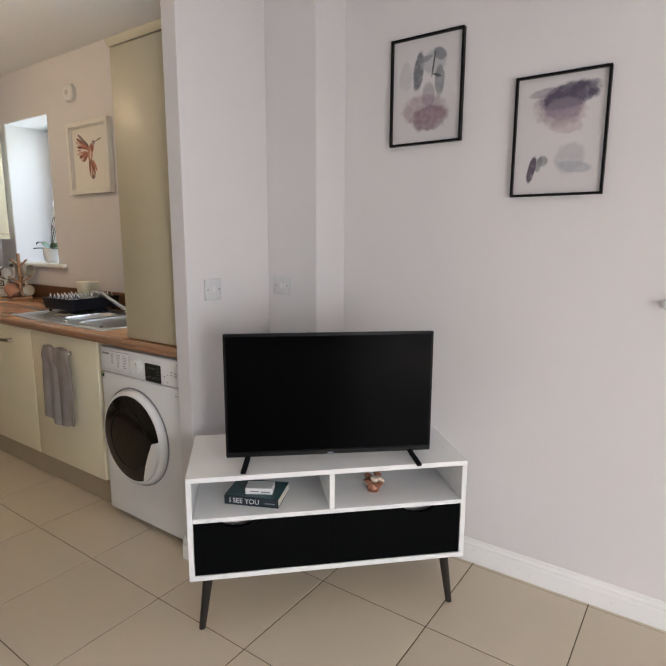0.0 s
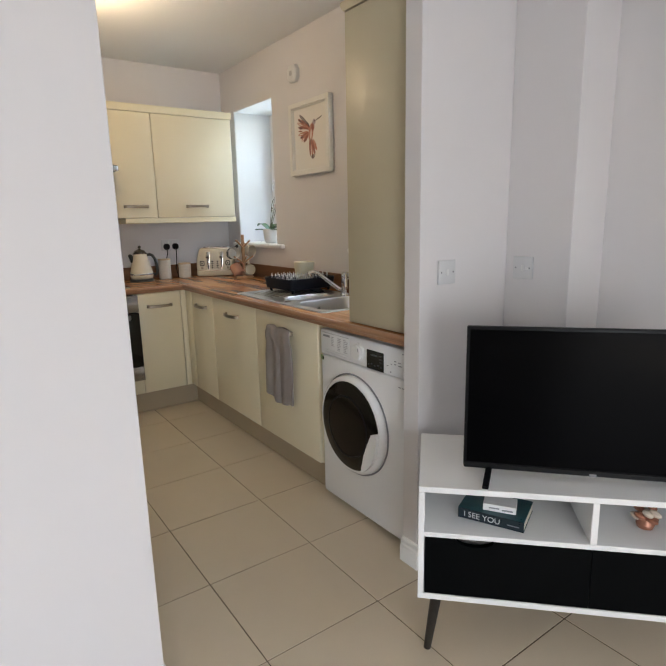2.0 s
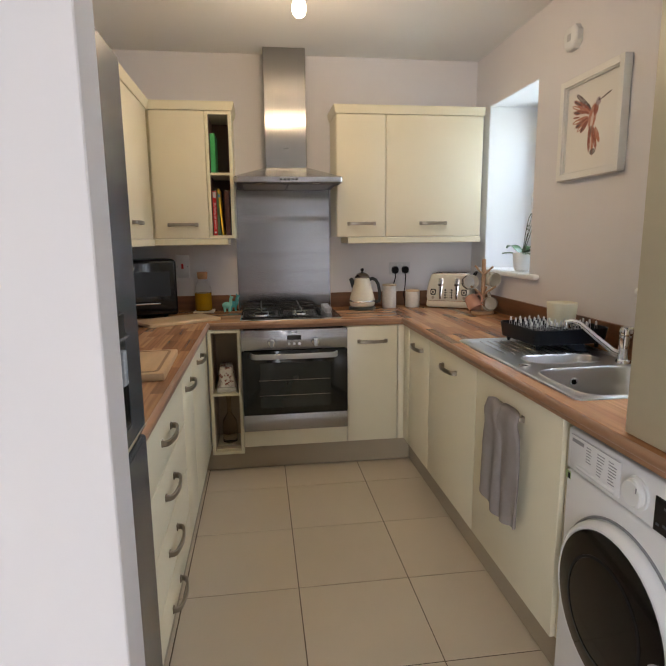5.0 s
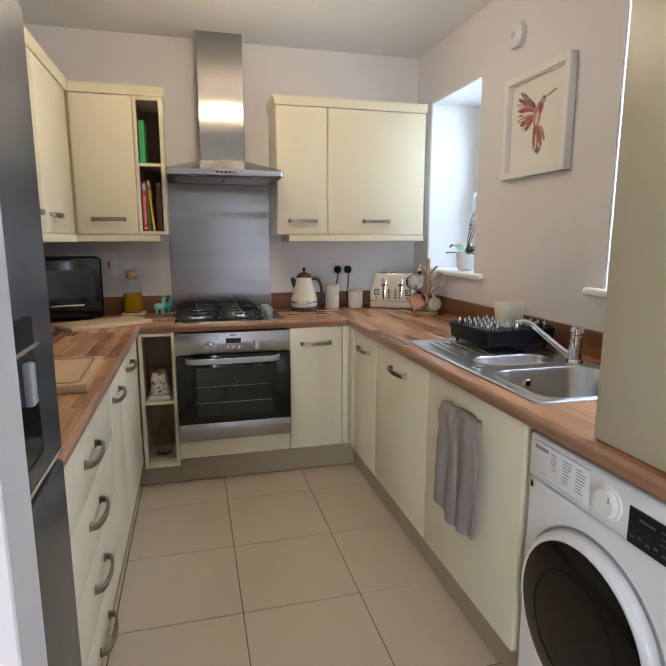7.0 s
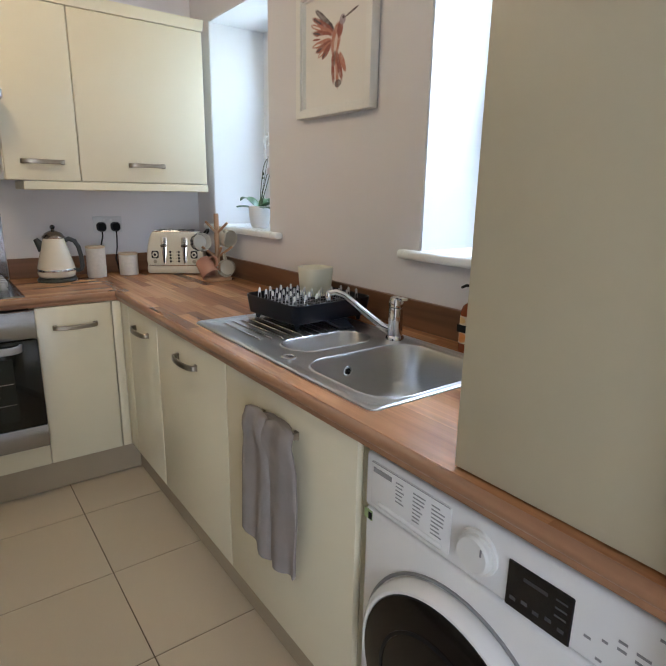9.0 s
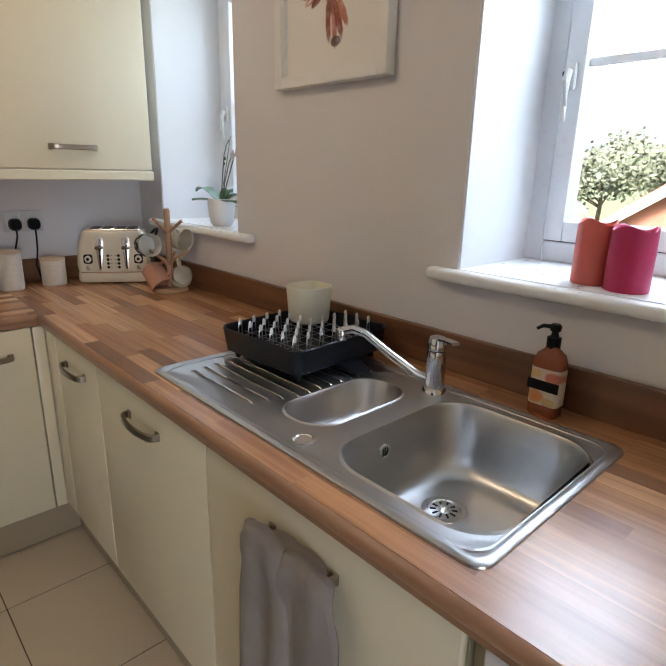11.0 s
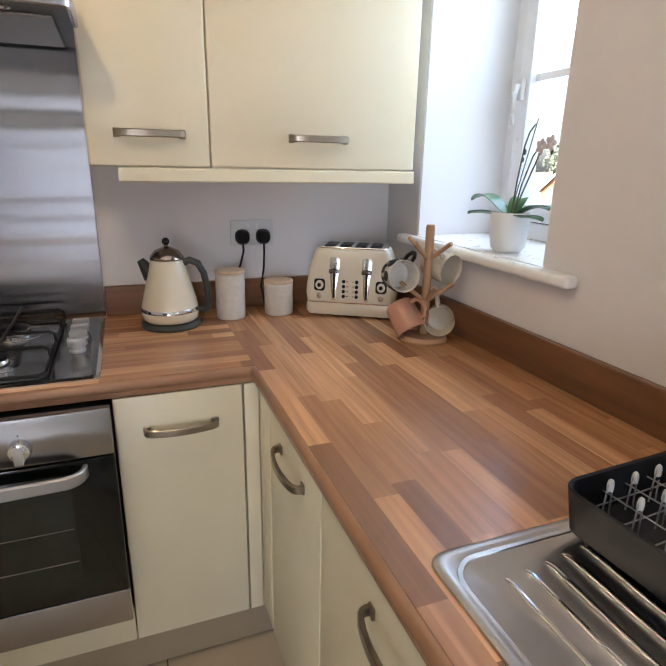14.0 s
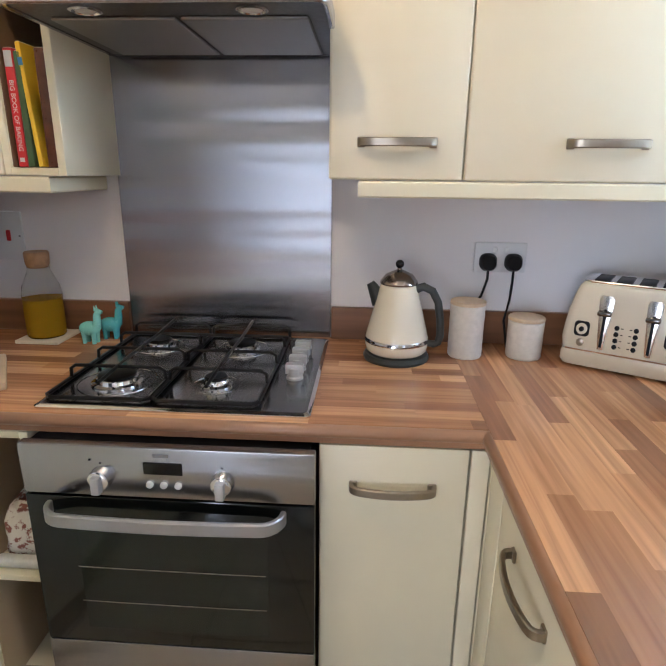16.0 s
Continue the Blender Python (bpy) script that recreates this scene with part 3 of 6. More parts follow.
left = wall_unit("wall_cabinet", "cream single-door wall cabinet beside the open bookshelf", XB + 0.002, -4.322, 0.012, 0.352, "x", [(0.032, 0.352, 0.198)])
side = wall_unit("wall_cabinet", "cream two-door wall cabinet above the drawers", -4.32, -3.02, YL + 0.002, 0.008, "y", [(-4.27, -3.66, -3.83), (-3.66, -3.02, -3.49)])
nook = thing("open_bookshelf", -4.5, 0.43, 1.38, label="open cream wall shelf holding cookery books beside the hood", category="shelf", group="kitchen wall units")
for nm, b in (("side_panel", (XB + 0.002, -4.302, 0.354, 0.370, 1.378, 2.112)), ("side_panel", (XB + 0.002, -4.302, 0.486, 0.506, 1.378, 2.112)),
              ("top_panel", (XB + 0.002, -4.302, 0.370, 0.486, 2.092, 2.112)), ("bottom_panel", (XB + 0.002, -4.302, 0.370, 0.486, 1.378, 1.396)),
              ("shelf_board", (XB + 0.012, -4.304, 0.370, 0.486, 1.748, 1.764))):
    part(nm, box(*b, 0.0015, 1), CREAM_EDGE, nook)
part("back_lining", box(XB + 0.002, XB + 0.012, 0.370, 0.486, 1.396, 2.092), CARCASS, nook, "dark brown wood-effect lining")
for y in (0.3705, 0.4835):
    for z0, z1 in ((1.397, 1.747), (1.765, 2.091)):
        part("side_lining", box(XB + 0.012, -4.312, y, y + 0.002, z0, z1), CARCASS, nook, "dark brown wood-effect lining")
moulding([(-4.302, 0.03, 1, 1), (-4.302, 0.508, 1, 1), (XB + 0.004, 0.508, 0, 1)], CORNICE, "cornice", left)
moulding([(-4.302, 0.03, 1, 1), (-4.302, 0.46, 1, 1), (XB + 0.004, 0.46, 0, 1)], RAIL, "light_rail", left)
moulding([(-3.02, 0.028, 0, 1), (-4.302, 0.028, 1, 1)], CORNICE, "cornice", side)
moulding([(-3.02, 0.028, 0, 1), (-4.302, 0.028, 1, 1)], RAIL, "light_rail", side)
side["label"] = "cream two-door wall cabinet above the drawer run"

# tall housing standing on the worktop
tall = thing("boiler_cupboard", -1.85, 1.8, ZT, label="tall plain olive-cream cupboard standing on the worktop", category="cupboard")
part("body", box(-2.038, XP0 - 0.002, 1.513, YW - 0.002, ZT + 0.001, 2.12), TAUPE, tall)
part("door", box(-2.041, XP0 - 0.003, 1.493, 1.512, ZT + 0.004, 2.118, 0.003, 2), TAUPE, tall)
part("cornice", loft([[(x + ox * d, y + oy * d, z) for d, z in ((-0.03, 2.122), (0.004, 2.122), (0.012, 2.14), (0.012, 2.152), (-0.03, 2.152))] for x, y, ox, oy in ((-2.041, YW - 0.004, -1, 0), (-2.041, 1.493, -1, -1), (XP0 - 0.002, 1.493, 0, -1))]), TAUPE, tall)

# ---- oven, hob, hood, splashback ----
oven = thing("built_in_oven", -4.2, 0.822, 0.264, label="built-in stainless steel oven with a black glass door", category="oven")
O0, O1, OX = 0.526, 1.134, -3.947
part("body", box(-4.55, OX - 0.025, O0 + 0.012, O1 - 0.012, 0.27, 0.858), BLACK, oven)
part("control_panel", box(OX - 0.024, OX, O0, O1, 0.748, 0.862, 0.003, 2), STEEL_H, oven, "brushed steel control panel")
odoor = part("door", box(OX - 0.024, OX - 0.001, O0, O1, 0.366, 0.743, 0.003, 2), OVEN_GLASS, oven, "black glass oven door")
part("trim_panel", box(OX - 0.024, OX, O0, O1, 0.266, 0.364, 0.003, 2), STEEL_H, odoor, "brushed steel lower trim")
hy0, hy1 = 0.578, 1.07
arc = [(OX + 0.046 * math.sin(math.radians(a)), 0.046 - 0.046 * math.cos(math.radians(a))) for a in range(0, 91, 10)]
bow = [(OX + 0.046 + 0.006 * math.sin(math.pi * k / 12), hy0 + 0.046 + (hy1 - hy0 - 0.092) * k / 12, 0.717) for k in range(1, 12)]
pts = [(x, hy0 + d, 0.717) for x, d in arc] + bow + [(x, hy1 - d, 0.717) for x, d in reversed(arc)]
part("door_handle", tube(pts, 0, flat=(0.006, 0.015)), plain("satin_aluminium", (0.40, 0.40, 0.41), 0.42, 0.8, var=0.03, bump=0.02), odoor, "satin aluminium bar handle")
part("inner_window", box(OX - 0.003, OX - 0.0006, 0.625, 1.035, 0.405, 0.672, 0.0006, 1), plain("dim_oven_interior", (0.013, 0.017, 0.013), 0.10, var=0.1, scale=4, grain=6, bump=0.0, spec=0.5), odoor, "dim green-black view into the oven")
for z in (0.568, 0.478):
    part("oven_shelf", tube([(OX - 0.0005, 0.62, z), (OX + 0.0006, 0.70, z), (OX + 0.0006, 0.95, z), (OX - 0.0005, 1.03, z)], 0, flat=(0.0010, 0.0010)), PEWTER, odoor, "wire shelf glinting behind the glass")
part("display", box(OX, OX + 0.002, 0.786, 0.866, 0.803, 0.830, 0.001, 1), BLACK_GLOSS, oven, "small black display")
part("badge", box(OX, OX + 0.0015, 0.808, 0.840, 0.842, 0.850), GREY_PRINT, oven)
for y in (0.797, 0.826, 0.856):
    bm = lathe(0, 0, [(0.0075, 0), (0.007, 0.005), (0.005, 0.0065)], 14)
    bm.transform(pose(OX, y, 0.780, 0, 90, 0))
    part("button", bm, WHITE_PLASTIC, oven)
for y in (0.697, 0.948):
    bm = lathe(0, 0, [(0.024, 0), (0.023, 0.010), (0.021, 0.018), (0.018, 0.020)], 24)
    bm.transform(pose(OX, y, 0.792, 0, 90, 0))
    k = part("control_knob", bm, CHROME, oven, "round chrome control knob")
    part("grip", box(OX + 0.016, OX + 0.034, y - 0.009, y + 0.009, 0.769, 0.806, 0.003, 2), SILVER, k)
    part("pointer", box(OX, OX + 0.001, y - 0.0015, y + 0.0015, 0.822, 0.826), BLACK, oven)
part("pilot_lamp", box(OX, OX + 0.0015, 0.674, 0.678, 0.829, 0.833), BLACK, oven)
solo("oven_filler_panel", box(FX - DT, FX, 0.523, 1.1355, ZD0, 0.262, 0.003, 2), CREAM, "cream filler panel beneath the oven", "panel")

HX0, HX1 = -4.560, -4.017
hob = thing("gas_hob", -4.3, 0.817, ZT, label="stainless steel four-burner gas hob with black pan supports", category="hob")
bm = loft([rrect((HX0 + HX1) / 2, 0.8205, hx, hy, 0.012, ZT + z) for hx, hy, z in ((0.2715, 0.2965, 0.001), (0.2715, 0.2965, 0.005), (0.263, 0.288, 0.009), (0.255, 0.2805, 0.0075))])
part("hotplate", bm, brushed("hob_steel", (0.34, 0.33, 0.32), 0.17, (3, 200, 3), 0.0), hob, "brushed steel hotplate")
rim = [[(x, y, ZT + z) for x, y, _ in rrect((HX0 + HX1) / 2, 0.8205, hx, hy, 0.012, 0)] for hx, hy, z in ((0.2722, 0.2972, 0.0012), (0.2722, 0.2972, 0.0052), (0.2690, 0.2940, 0.0072), (0.2640, 0.2890, 0.0091))]
part("rim", loft(rim, caps=(False, False)), CHROME, hob, "polished steel rim of the hotplate")
HZ = ZT + 0.008
burners = [(-4.165, 0.645, 0.048), (-4.165, 0.882, 0.03), (-4.435, 0.645, 0.036), (-4.435, 0.882, 0.042)]
for bx, by, r in burners:
    b = part("burner", lathe(bx, by, [(r * 1.25, HZ - 0.002), (r * 1.25, HZ + 0.003), (r * 1.05, HZ + 0.006), (r, HZ + 0.014), (r * 0.9, HZ + 0.017)], 24), CHROME, hob, "chrome burner ring")
    part("burner_cap", lathe(bx, by, [(r * 0.92, HZ + 0.017), (r * 0.92, HZ + 0.021), (r * 0.8, HZ + 0.024)], 24), IRON, b, "black enamel burner cap")
    part("pressed_ring", lathe(bx, by, [(r * 1.9, HZ - 0.002), (r * 1.87, HZ + 0.0012), (r * 1.82, HZ - 0.002)], 28, caps=(False, False)), brushed("dish_steel", (0.42, 0.41, 0.40), 0.2, (60, 60, 3), 0.0), b)
for y0, y1 in ((0.532, 0.762), (0.770, 1.002)):
    g = part("pan_support", tube([(HX0 + 0.03, y0, HZ + 0.006), (HX0 + 0.018, y0 + 0.012, HZ + 0.006), (HX0 + 0.018, y1 - 0.012, HZ + 0.006), (HX0 + 0.03, y1, HZ + 0.006), (HX1 - 0.045, y1, HZ + 0.006), (HX1 - 0.033, y1 - 0.012, HZ + 0.006), (HX1 - 0.033, y0 + 0.012, HZ + 0.006), (HX1 - 0.045, y0, HZ + 0.006), (HX0 + 0.03, y0, HZ + 0.006)], 0.0048, 8), IRON, hob, "black enamelled wire pan support")
    ym = (y0 + y1) / 2
    for x in (-4.165, -4.30, -4.435, HX0 + 0.02):
        part("support_bar", tube([(x, y0, HZ + 0.006), (x, y0 + 0.002, HZ + 0.030), (x, y0 + 0.014, HZ + 0.038), (x, y1 - 0.014, HZ + 0.038), (x, y1 - 0.002, HZ + 0.030), (x, y1, HZ + 0.006)], 0.0045, 8), IRON, g)
    part("support_bar", tube([(-4.07, ym, HZ + 0.034), (-4.20, ym, HZ + 0.040), (-4.42, ym, HZ + 0.040), (-4.56, ym, HZ + 0.046), (-4.572, ym, HZ + 0.03)], 0.0042, 8), IRON, g)
    for x in (-4.10, -4.50):
        for y in (y0, y1):
            part("rubber_foot", lathe(x, y, [(0.006, HZ - 0.001), (0.006, HZ + 0.004)], 8), BLACK, g)
for i in range(4):
    x = -4.225 - i * 0.062
    bm = lathe(x, 1.058, [(0.021, HZ - 0.002), (0.021, HZ + 0.004), (0.017, HZ + 0.008), (0.016, HZ + 0.026), (0.014, HZ + 0.028)], 20)
    k = part("control_knob", bm, SILVER, hob, "silver control knob")
    part("grip", box(x - 0.0105, x + 0.0105, 1.036, 1.080, HZ + 0.012, HZ + 0.037, 0.0025, 2), SILVER, k)

solo("splashback", box(XB + 0.001, XB + 0.009, 0.497, 1.120, ZT + 0.001, 1.72, 0.001, 1), STEEL_S, "brushed stainless steel splashback behind the hob", "splashback")
hood = thing("cooker_hood", -4.45, 0.825, 1.68, label="stainless steel chimney cooker hood", category="cooker hood")
part("chimney", box(XB + 0.002, -4.45, 0.703, 0.962, 1.80, H - 0.002, 0.002, 1), STEEL, hood, "brushed steel chimney duct")
y0, y1, xf = 0.512, 1.140, -4.105
bm = loft([[(XB + 0.002, y0 + 0.006, 1.723), (xf - 0.006, y0 + 0.006, 1.723), (xf - 0.006, y1 - 0.006, 1.723), (XB + 0.002, y1 - 0.006, 1.723)], [(XB + 0.002, 0.70, 1.812), (-4.445, 0.70, 1.812), (-4.445, 0.965, 1.812), (XB + 0.002, 0.965, 1.812)]])
part("canopy", bm, STEEL, hood, "pyramid-shaped brushed steel canopy")
hc, hxx, hyy = (XB + 0.002 + xf) / 2, (xf - XB - 0.002) / 2, (y1 - y0) / 2
rim = part("rim", loft([rrect(hc, 0.827, hxx - 0.011, hyy - 0.011, 0.022, 1.702, 5), rrect(hc, 0.827, hxx - 0.010, hyy - 0.010, 0.022, 1.6905, 5), rrect(hc, 0.827, hxx - 0.003, hyy - 0.003, 0.028, 1.689, 5), rrect(hc, 0.827, hxx, hyy, 0.03, 1.692, 5), rrect(hc, 0.827, hxx, hyy, 0.03, 1.720, 5), rrect(hc, 0.827, hxx - 0.004, hyy - 0.004, 0.028, 1.7225, 5)], caps=(False, True)), STEEL_H, hood, "steel front rim with buttons")
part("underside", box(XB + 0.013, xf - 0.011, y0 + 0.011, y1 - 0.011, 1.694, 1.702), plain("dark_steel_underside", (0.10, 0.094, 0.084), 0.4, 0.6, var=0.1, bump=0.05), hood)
for a, b in ((0.56, 0.822), (0.832, 1.094)):
    part("grease_filter", box(-4.56, -4.215, a, b, 1.687, 1.6935, 0.002, 1), brushed("filter_mesh", (0.36, 0.34, 0.31), 0.4, (300, 300, 10), 0.4), hood, "grey mesh grease filter")
for y in (0.66, 0.99):
    bm = lathe(-4.165, y, [(0.032, 1.6935), (0.032, 1.690), (0.026, 1.688), (0.024, 1.692)], 20)
    lampring = part("spotlight", bm, CHROME, hood, "small chrome spotlight, switched off")
    part("lamp_glass", lathe(-4.165, y, [(0.022, 1.6925), (0.020, 1.6895)], 16), WHITE_PLASTIC, lampring)
for k in range(5):
    part("button", box(xf, xf + 0.003, 0.775 + k * 0.022, 0.789 + k * 0.022, 1.702, 1.711, 0.001, 1), BLACK, hood)
part("badge", box(-4.4505, -4.4485, 0.815, 0.850, 1.925, 1.931), GREY_PRINT, hood)

# ---- sink ----
sink = thing("kitchen_sink", -2.75, 1.77, ZT, label="stainless steel one-and-a-half bowl sink with draining board", category="sink")
outer = rrect((SX0 + SX1) / 2, (SY0 + SY1) / 2, (SX1 - SX0) / 2, (SY1 - SY0) / 2, 0.028, 0, 5)
BOWL, HALF = (-2.482, 1.772, 0.166, 0.192, 0.085), (-2.795, 1.772, 0.068, 0.142, 0.062)
bm = bmesh.new()


def raise_to(loop, z):
    return [(x, y, z) for x, y, _ in loop]


# turned-down edge, raised bead and flat plate with two openings
steps = [(0.0, ZT + 0.0005), (0.001, ZT + 0.004), (0.006, ZT + 0.0065), (0.014, ZT + 0.0065), (0.022, ZT + 0.003)]
rings = []
for inset, z in steps:
    hx, hy = (SX1 - SX0) / 2 - inset, (SY1 - SY0) / 2 - inset
    rings.append(rrect((SX0 + SX1) / 2, (SY0 + SY1) / 2, hx, hy, 0.028 - inset * 0.3, z, 5))
vr = [[bm.verts.new(p) for p in r] for r in rings]
for a, b in zip(vr, vr[1:]):
    for i in range(len(a)):
        j = (i + 1) % len(a)
        bm.faces.new((a[i], a[j], b[j], b[i]))
edges = [bm.edges.get((vr[-1][i], vr[-1][(i + 1) % len(vr[-1])])) for i in range(len(vr[-1]))]
for cx, cy, hx, hy, r in (BOWL, HALF):
    hole = [bm.verts.new(p) for p in rrect(cx, cy, hx + 0.010, hy + 0.010, r + 0.008, ZT + 0.003, 8)]
    edges += [bm.edges.new((hole[i], hole[(i + 1) % len(hole)])) for i in range(len(hole))]
bmesh.ops.triangle_fill(bm, use_beauty=True, use_dissolve=False, edges=edges)
part("drainer_plate", bm, STEEL_SINK, sink, "brushed steel plate")
for nm, (cx, cy, hx, hy, r), depth, dr in (("bowl", BOWL, 0.155, (-2.535, 1.80)), ("half_bowl", HALF, 0.085, (-2.795, 1.775))):
    loops = [rrect(cx, cy, hx + 0.010, hy + 0.010, r + 0.008, ZT + 0.003, 8), rrect(cx, cy, hx + 0.005, hy + 0.005, r + 0.004, ZT + 0.0055, 8), rrect(cx, cy, hx, hy, r, ZT - 0.002, 8),
             rrect(cx, cy, hx - 0.008, hy - 0.008, r - 0.005, ZT - depth * 0.6, 8), rrect(cx, cy, hx - 0.016, hy - 0.016, r - 0.008, ZT - depth + 0.020, 8),
             rrect(cx, cy, hx - 0.030, hy - 0.030, r - 0.016, ZT - depth + 0.004, 8), rrect(cx, cy, hx - 0.05, hy - 0.05, max(0.01, r - 0.04), ZT - depth, 8)]
    bowl = part(nm, loft(loops, caps=(False, True)), STEEL_SINK, sink, "deep polished steel bowl", angle=60)
    zb = ZT - depth
    d = part("drain", lathe(dr[0], dr[1], [(0.046, zb + 0.0005), (0.045, zb + 0.003), (0.034, zb + 0.003), (0.031, zb - 0.002), (0.030, zb + 0.0008), (0.012, zb + 0.002), (0.008, zb + 0.009), (0.004, zb + 0.010)], 28), CHROME, bowl, "chrome basket strainer")
    for k in range(10):
        a = 2 * math.pi * k / 10
        b2 = box(0.015, 0.027, -0.0018, 0.0018, 0.0015, 0.0022)
        b2.transform(pose(dr[0], dr[1], zb, 0, 0, math.degrees(a)))
        part("slot", b2, BLACK, d)
for k in range(11):
    y = 1.604 + k * 0.0338
    x1 = -2.912 + 0.012 * min(k, 3)
    part("drainer_rib", tube([(-3.188 + 0.004 * abs(k - 4), y, ZT + 0.002), (-3.176 + 0.004 * abs(k - 4), y, ZT + 0.006), (x1 - 0.008, y, ZT + 0.0055), (x1, y, ZT + 0.002)], 0, flat=(0.0027, 0.0021)), CHROME, sink)
part("pressed_bead", tube([(*p[:2], ZT + 0.003) for p in rrect(-2.765, 1.774, 0.455, 0.226, 0.045, 0, 5)] + [(-2.31, 1.955, ZT + 0.003)], 0, flat=(0.004, 0.0018)), STEEL_SINK, sink)
part("waste_knob", lathe(-2.712, 1.583, [(0.021, ZT + 0.003), (0.021, ZT + 0.006), (0.017, ZT + 0.0075), (0.015, ZT + 0.006)], 24), CHROME, sink, "round chrome cover disc")
bm = lathe(0, 0, [(0.016, 0), (0.015, 0.003), (0.010, 0.0035), (0.010, 0.001)], 20)
bm.transform(pose(-2.6435, 1.735, ZT - 0.045, 0, 90, 0))
ov = part("overflow", bm, CHROME, sink, "chrome overflow rose")
for k in range(3):
    part("slot", box(-2.6405, -2.639, 1.727 + k * 0.006, 1.730 + k * 0.006, ZT - 0.053, ZT - 0.037), BLACK, ov)
tap = thing("mixer_tap", -2.70, 1.965, ZT, label="chrome single-lever mixer tap behind the sink bowls", category="tap")
bm = lathe(-2.70, 1.965, [(0.030, ZT + 0.003), (0.029, ZT + 0.010), (0.024, ZT + 0.016), (0.0225, ZT + 0.05), (0.0225, ZT + 0.095), (0.021, ZT + 0.104)], 28)
part("body", bm, CHROME, tap)
part("spout", tube([(-2.705, 1.962, ZT + 0.028), (-2.735, 1.942, ZT + 0.040), (-2.79, 1.905, ZT + 0.085), (-2.838, 1.872, ZT + 0.128), (-2.862, 1.856, ZT + 0.136), (-2.880, 1.844, ZT + 0.130)], [0.014, 0.012, 0.0105, 0.010, 0.0105, 0.011], 14), CHROME, tap)
part("aerator", lathe(-2.884, 1.841, [(0.011, ZT + 0.108), (0.0125, ZT + 0.112), (0.0125, ZT + 0.132), (0.009, ZT + 0.137)], 18), CHROME, tap)
bm = lathe(-2.70, 1.965, [(0.022, ZT + 0.106), (0.0225, ZT + 0.122), (0.018, ZT + 0.134), (0.006, ZT + 0.139)], 24)
tube([(-2.695, 1.962, ZT + 0.132), (-2.665, 1.948, ZT + 0.139), (-2.628, 1.93, ZT + 0.143)], 0, bm=bm, flat=(0.0095, 0.0035))
part("lever", bm, CHROME, tap)

# ---- washing machine ----
wm = thing("washing_machine", -1.962, 1.77, 0, label="white front-loading washer dryer with a dark porthole door", category="washing machine")
MX0, MX1, MY = -2.259, -1.664, 1.487
part("body", box(MX0, MX1, MY + 0.012, 2.06, 0.02, 0.849, 0.012, 3), WHITE_ENAMEL, wm)
part("front_panel", box(MX0 + 0.001, MX1 - 0.001, MY, MY + 0.03, 0.03, 0.725, 0.010, 3), WHITE_ENAMEL, wm)
control = part("control_panel", box(MX0 + 0.001, MX1 - 0.001, MY - 0.001, MY + 0.03, 0.728, 0.848, 0.008, 3), WHITE_ENAMEL, wm)
for x in (MX0 + 0.06, MX1 - 0.06):
    for y in (MY + 0.06, 2.0):
        part("foot", lathe(x, y, [(0.02, 0.001), (0.02, 0.01), (0.012, 0.012), (0.012, 0.022)], 12), BLACK, wm)
DC = (-2.008, 0.449)


def facing(bm, cx, y, cz):
    """Turn a body lathed about z so that it looks along -y from a front."""
    bm.transform(pose(cx, y, cz, 90, 0, 0))
    return bm


part("door_recess", facing(lathe(0, 0, [(0.232, -0.002), (0.231, 0.003), (0.226, 0.003), (0.224, -0.002)], 56, caps=(False, False)), DC[0], MY - 0.001, DC[1]), GREY_PRINT, wm, "dark seam round the door")
dring = part("door", facing(lathe(0, 0, [(0.222, 0.0), (0.222, 0.012), (0.218, 0.022), (0.208, 0.030), (0.202, 0.030), (0.196, 0.022)], 56, caps=(True, True)), DC[0], MY - 0.001, DC[1]), WHITE_ENAMEL, wm, "white door ring")
part("porthole", facing(lathe(0, 0, [(0.2025, 0.020), (0.199, 0.031), (0.176, 0.037), (0.12, 0.043), (0.06, 0.046), (0.001, 0.047)], 56), DC[0], MY - 0.001, DC[1]), plain("smoked_door_glass", (0.006, 0.0042, 0.0034), 0.08, var=0.1, scale=8, bump=0, spec=0.3), dring, "smoked brown-black door glass")
part("inner_bezel", facing(lathe(0, 0, [(0.142, 0.036), (0.141, 0.0425), (0.134, 0.0435), (0.132, 0.036)], 48, caps=(False, False)), DC[0], MY - 0.001, DC[1]), BLACK, dring)
# white grip that bites into the dark glass
hl = []
for z in (0.028, 0.049):
    lp = [(DC[0] + 0.206 * math.cos(radians(a)), MY - 0.001 - z, DC[1] + 0.206 * math.sin(radians(a))) for a in range(-58, 9, 6)]
    lp += [(DC[0] + r * math.cos(radians(a)), MY - 0.001 - z, DC[1] + r * math.sin(radians(a))) for a, r in ((6, 0.176), (-2, 0.163), (-14, 0.152), (-26, 0.150), (-38, 0.156), (-48, 0.172), (-55, 0.186))]
    hl.append(lp)
part("door_grip", loft(hl), WHITE_ENAMEL, dring, "white moulded door grip")
part("dial", facing(lathe(0, 0, [(0.040, 0.0), (0.039, 0.005), (0.034, 0.006), (0.033, 0.014), (0.029, 0.018), (0.012, 0.019)], 36), -1.972, MY - 0.001, 0.787), WHITE_PLASTIC, control, "white programme dial")
part("dial_marker", box(-1.955, -1.952, MY - 0.0205, MY - 0.018, 0.795, 0.808), GREY_PRINT, control)
part("display", box(-1.914, -1.806, MY - 0.004, MY, 0.731, 0.812, 0.002, 1), BLACK_GLOSS, control, "black touch display")
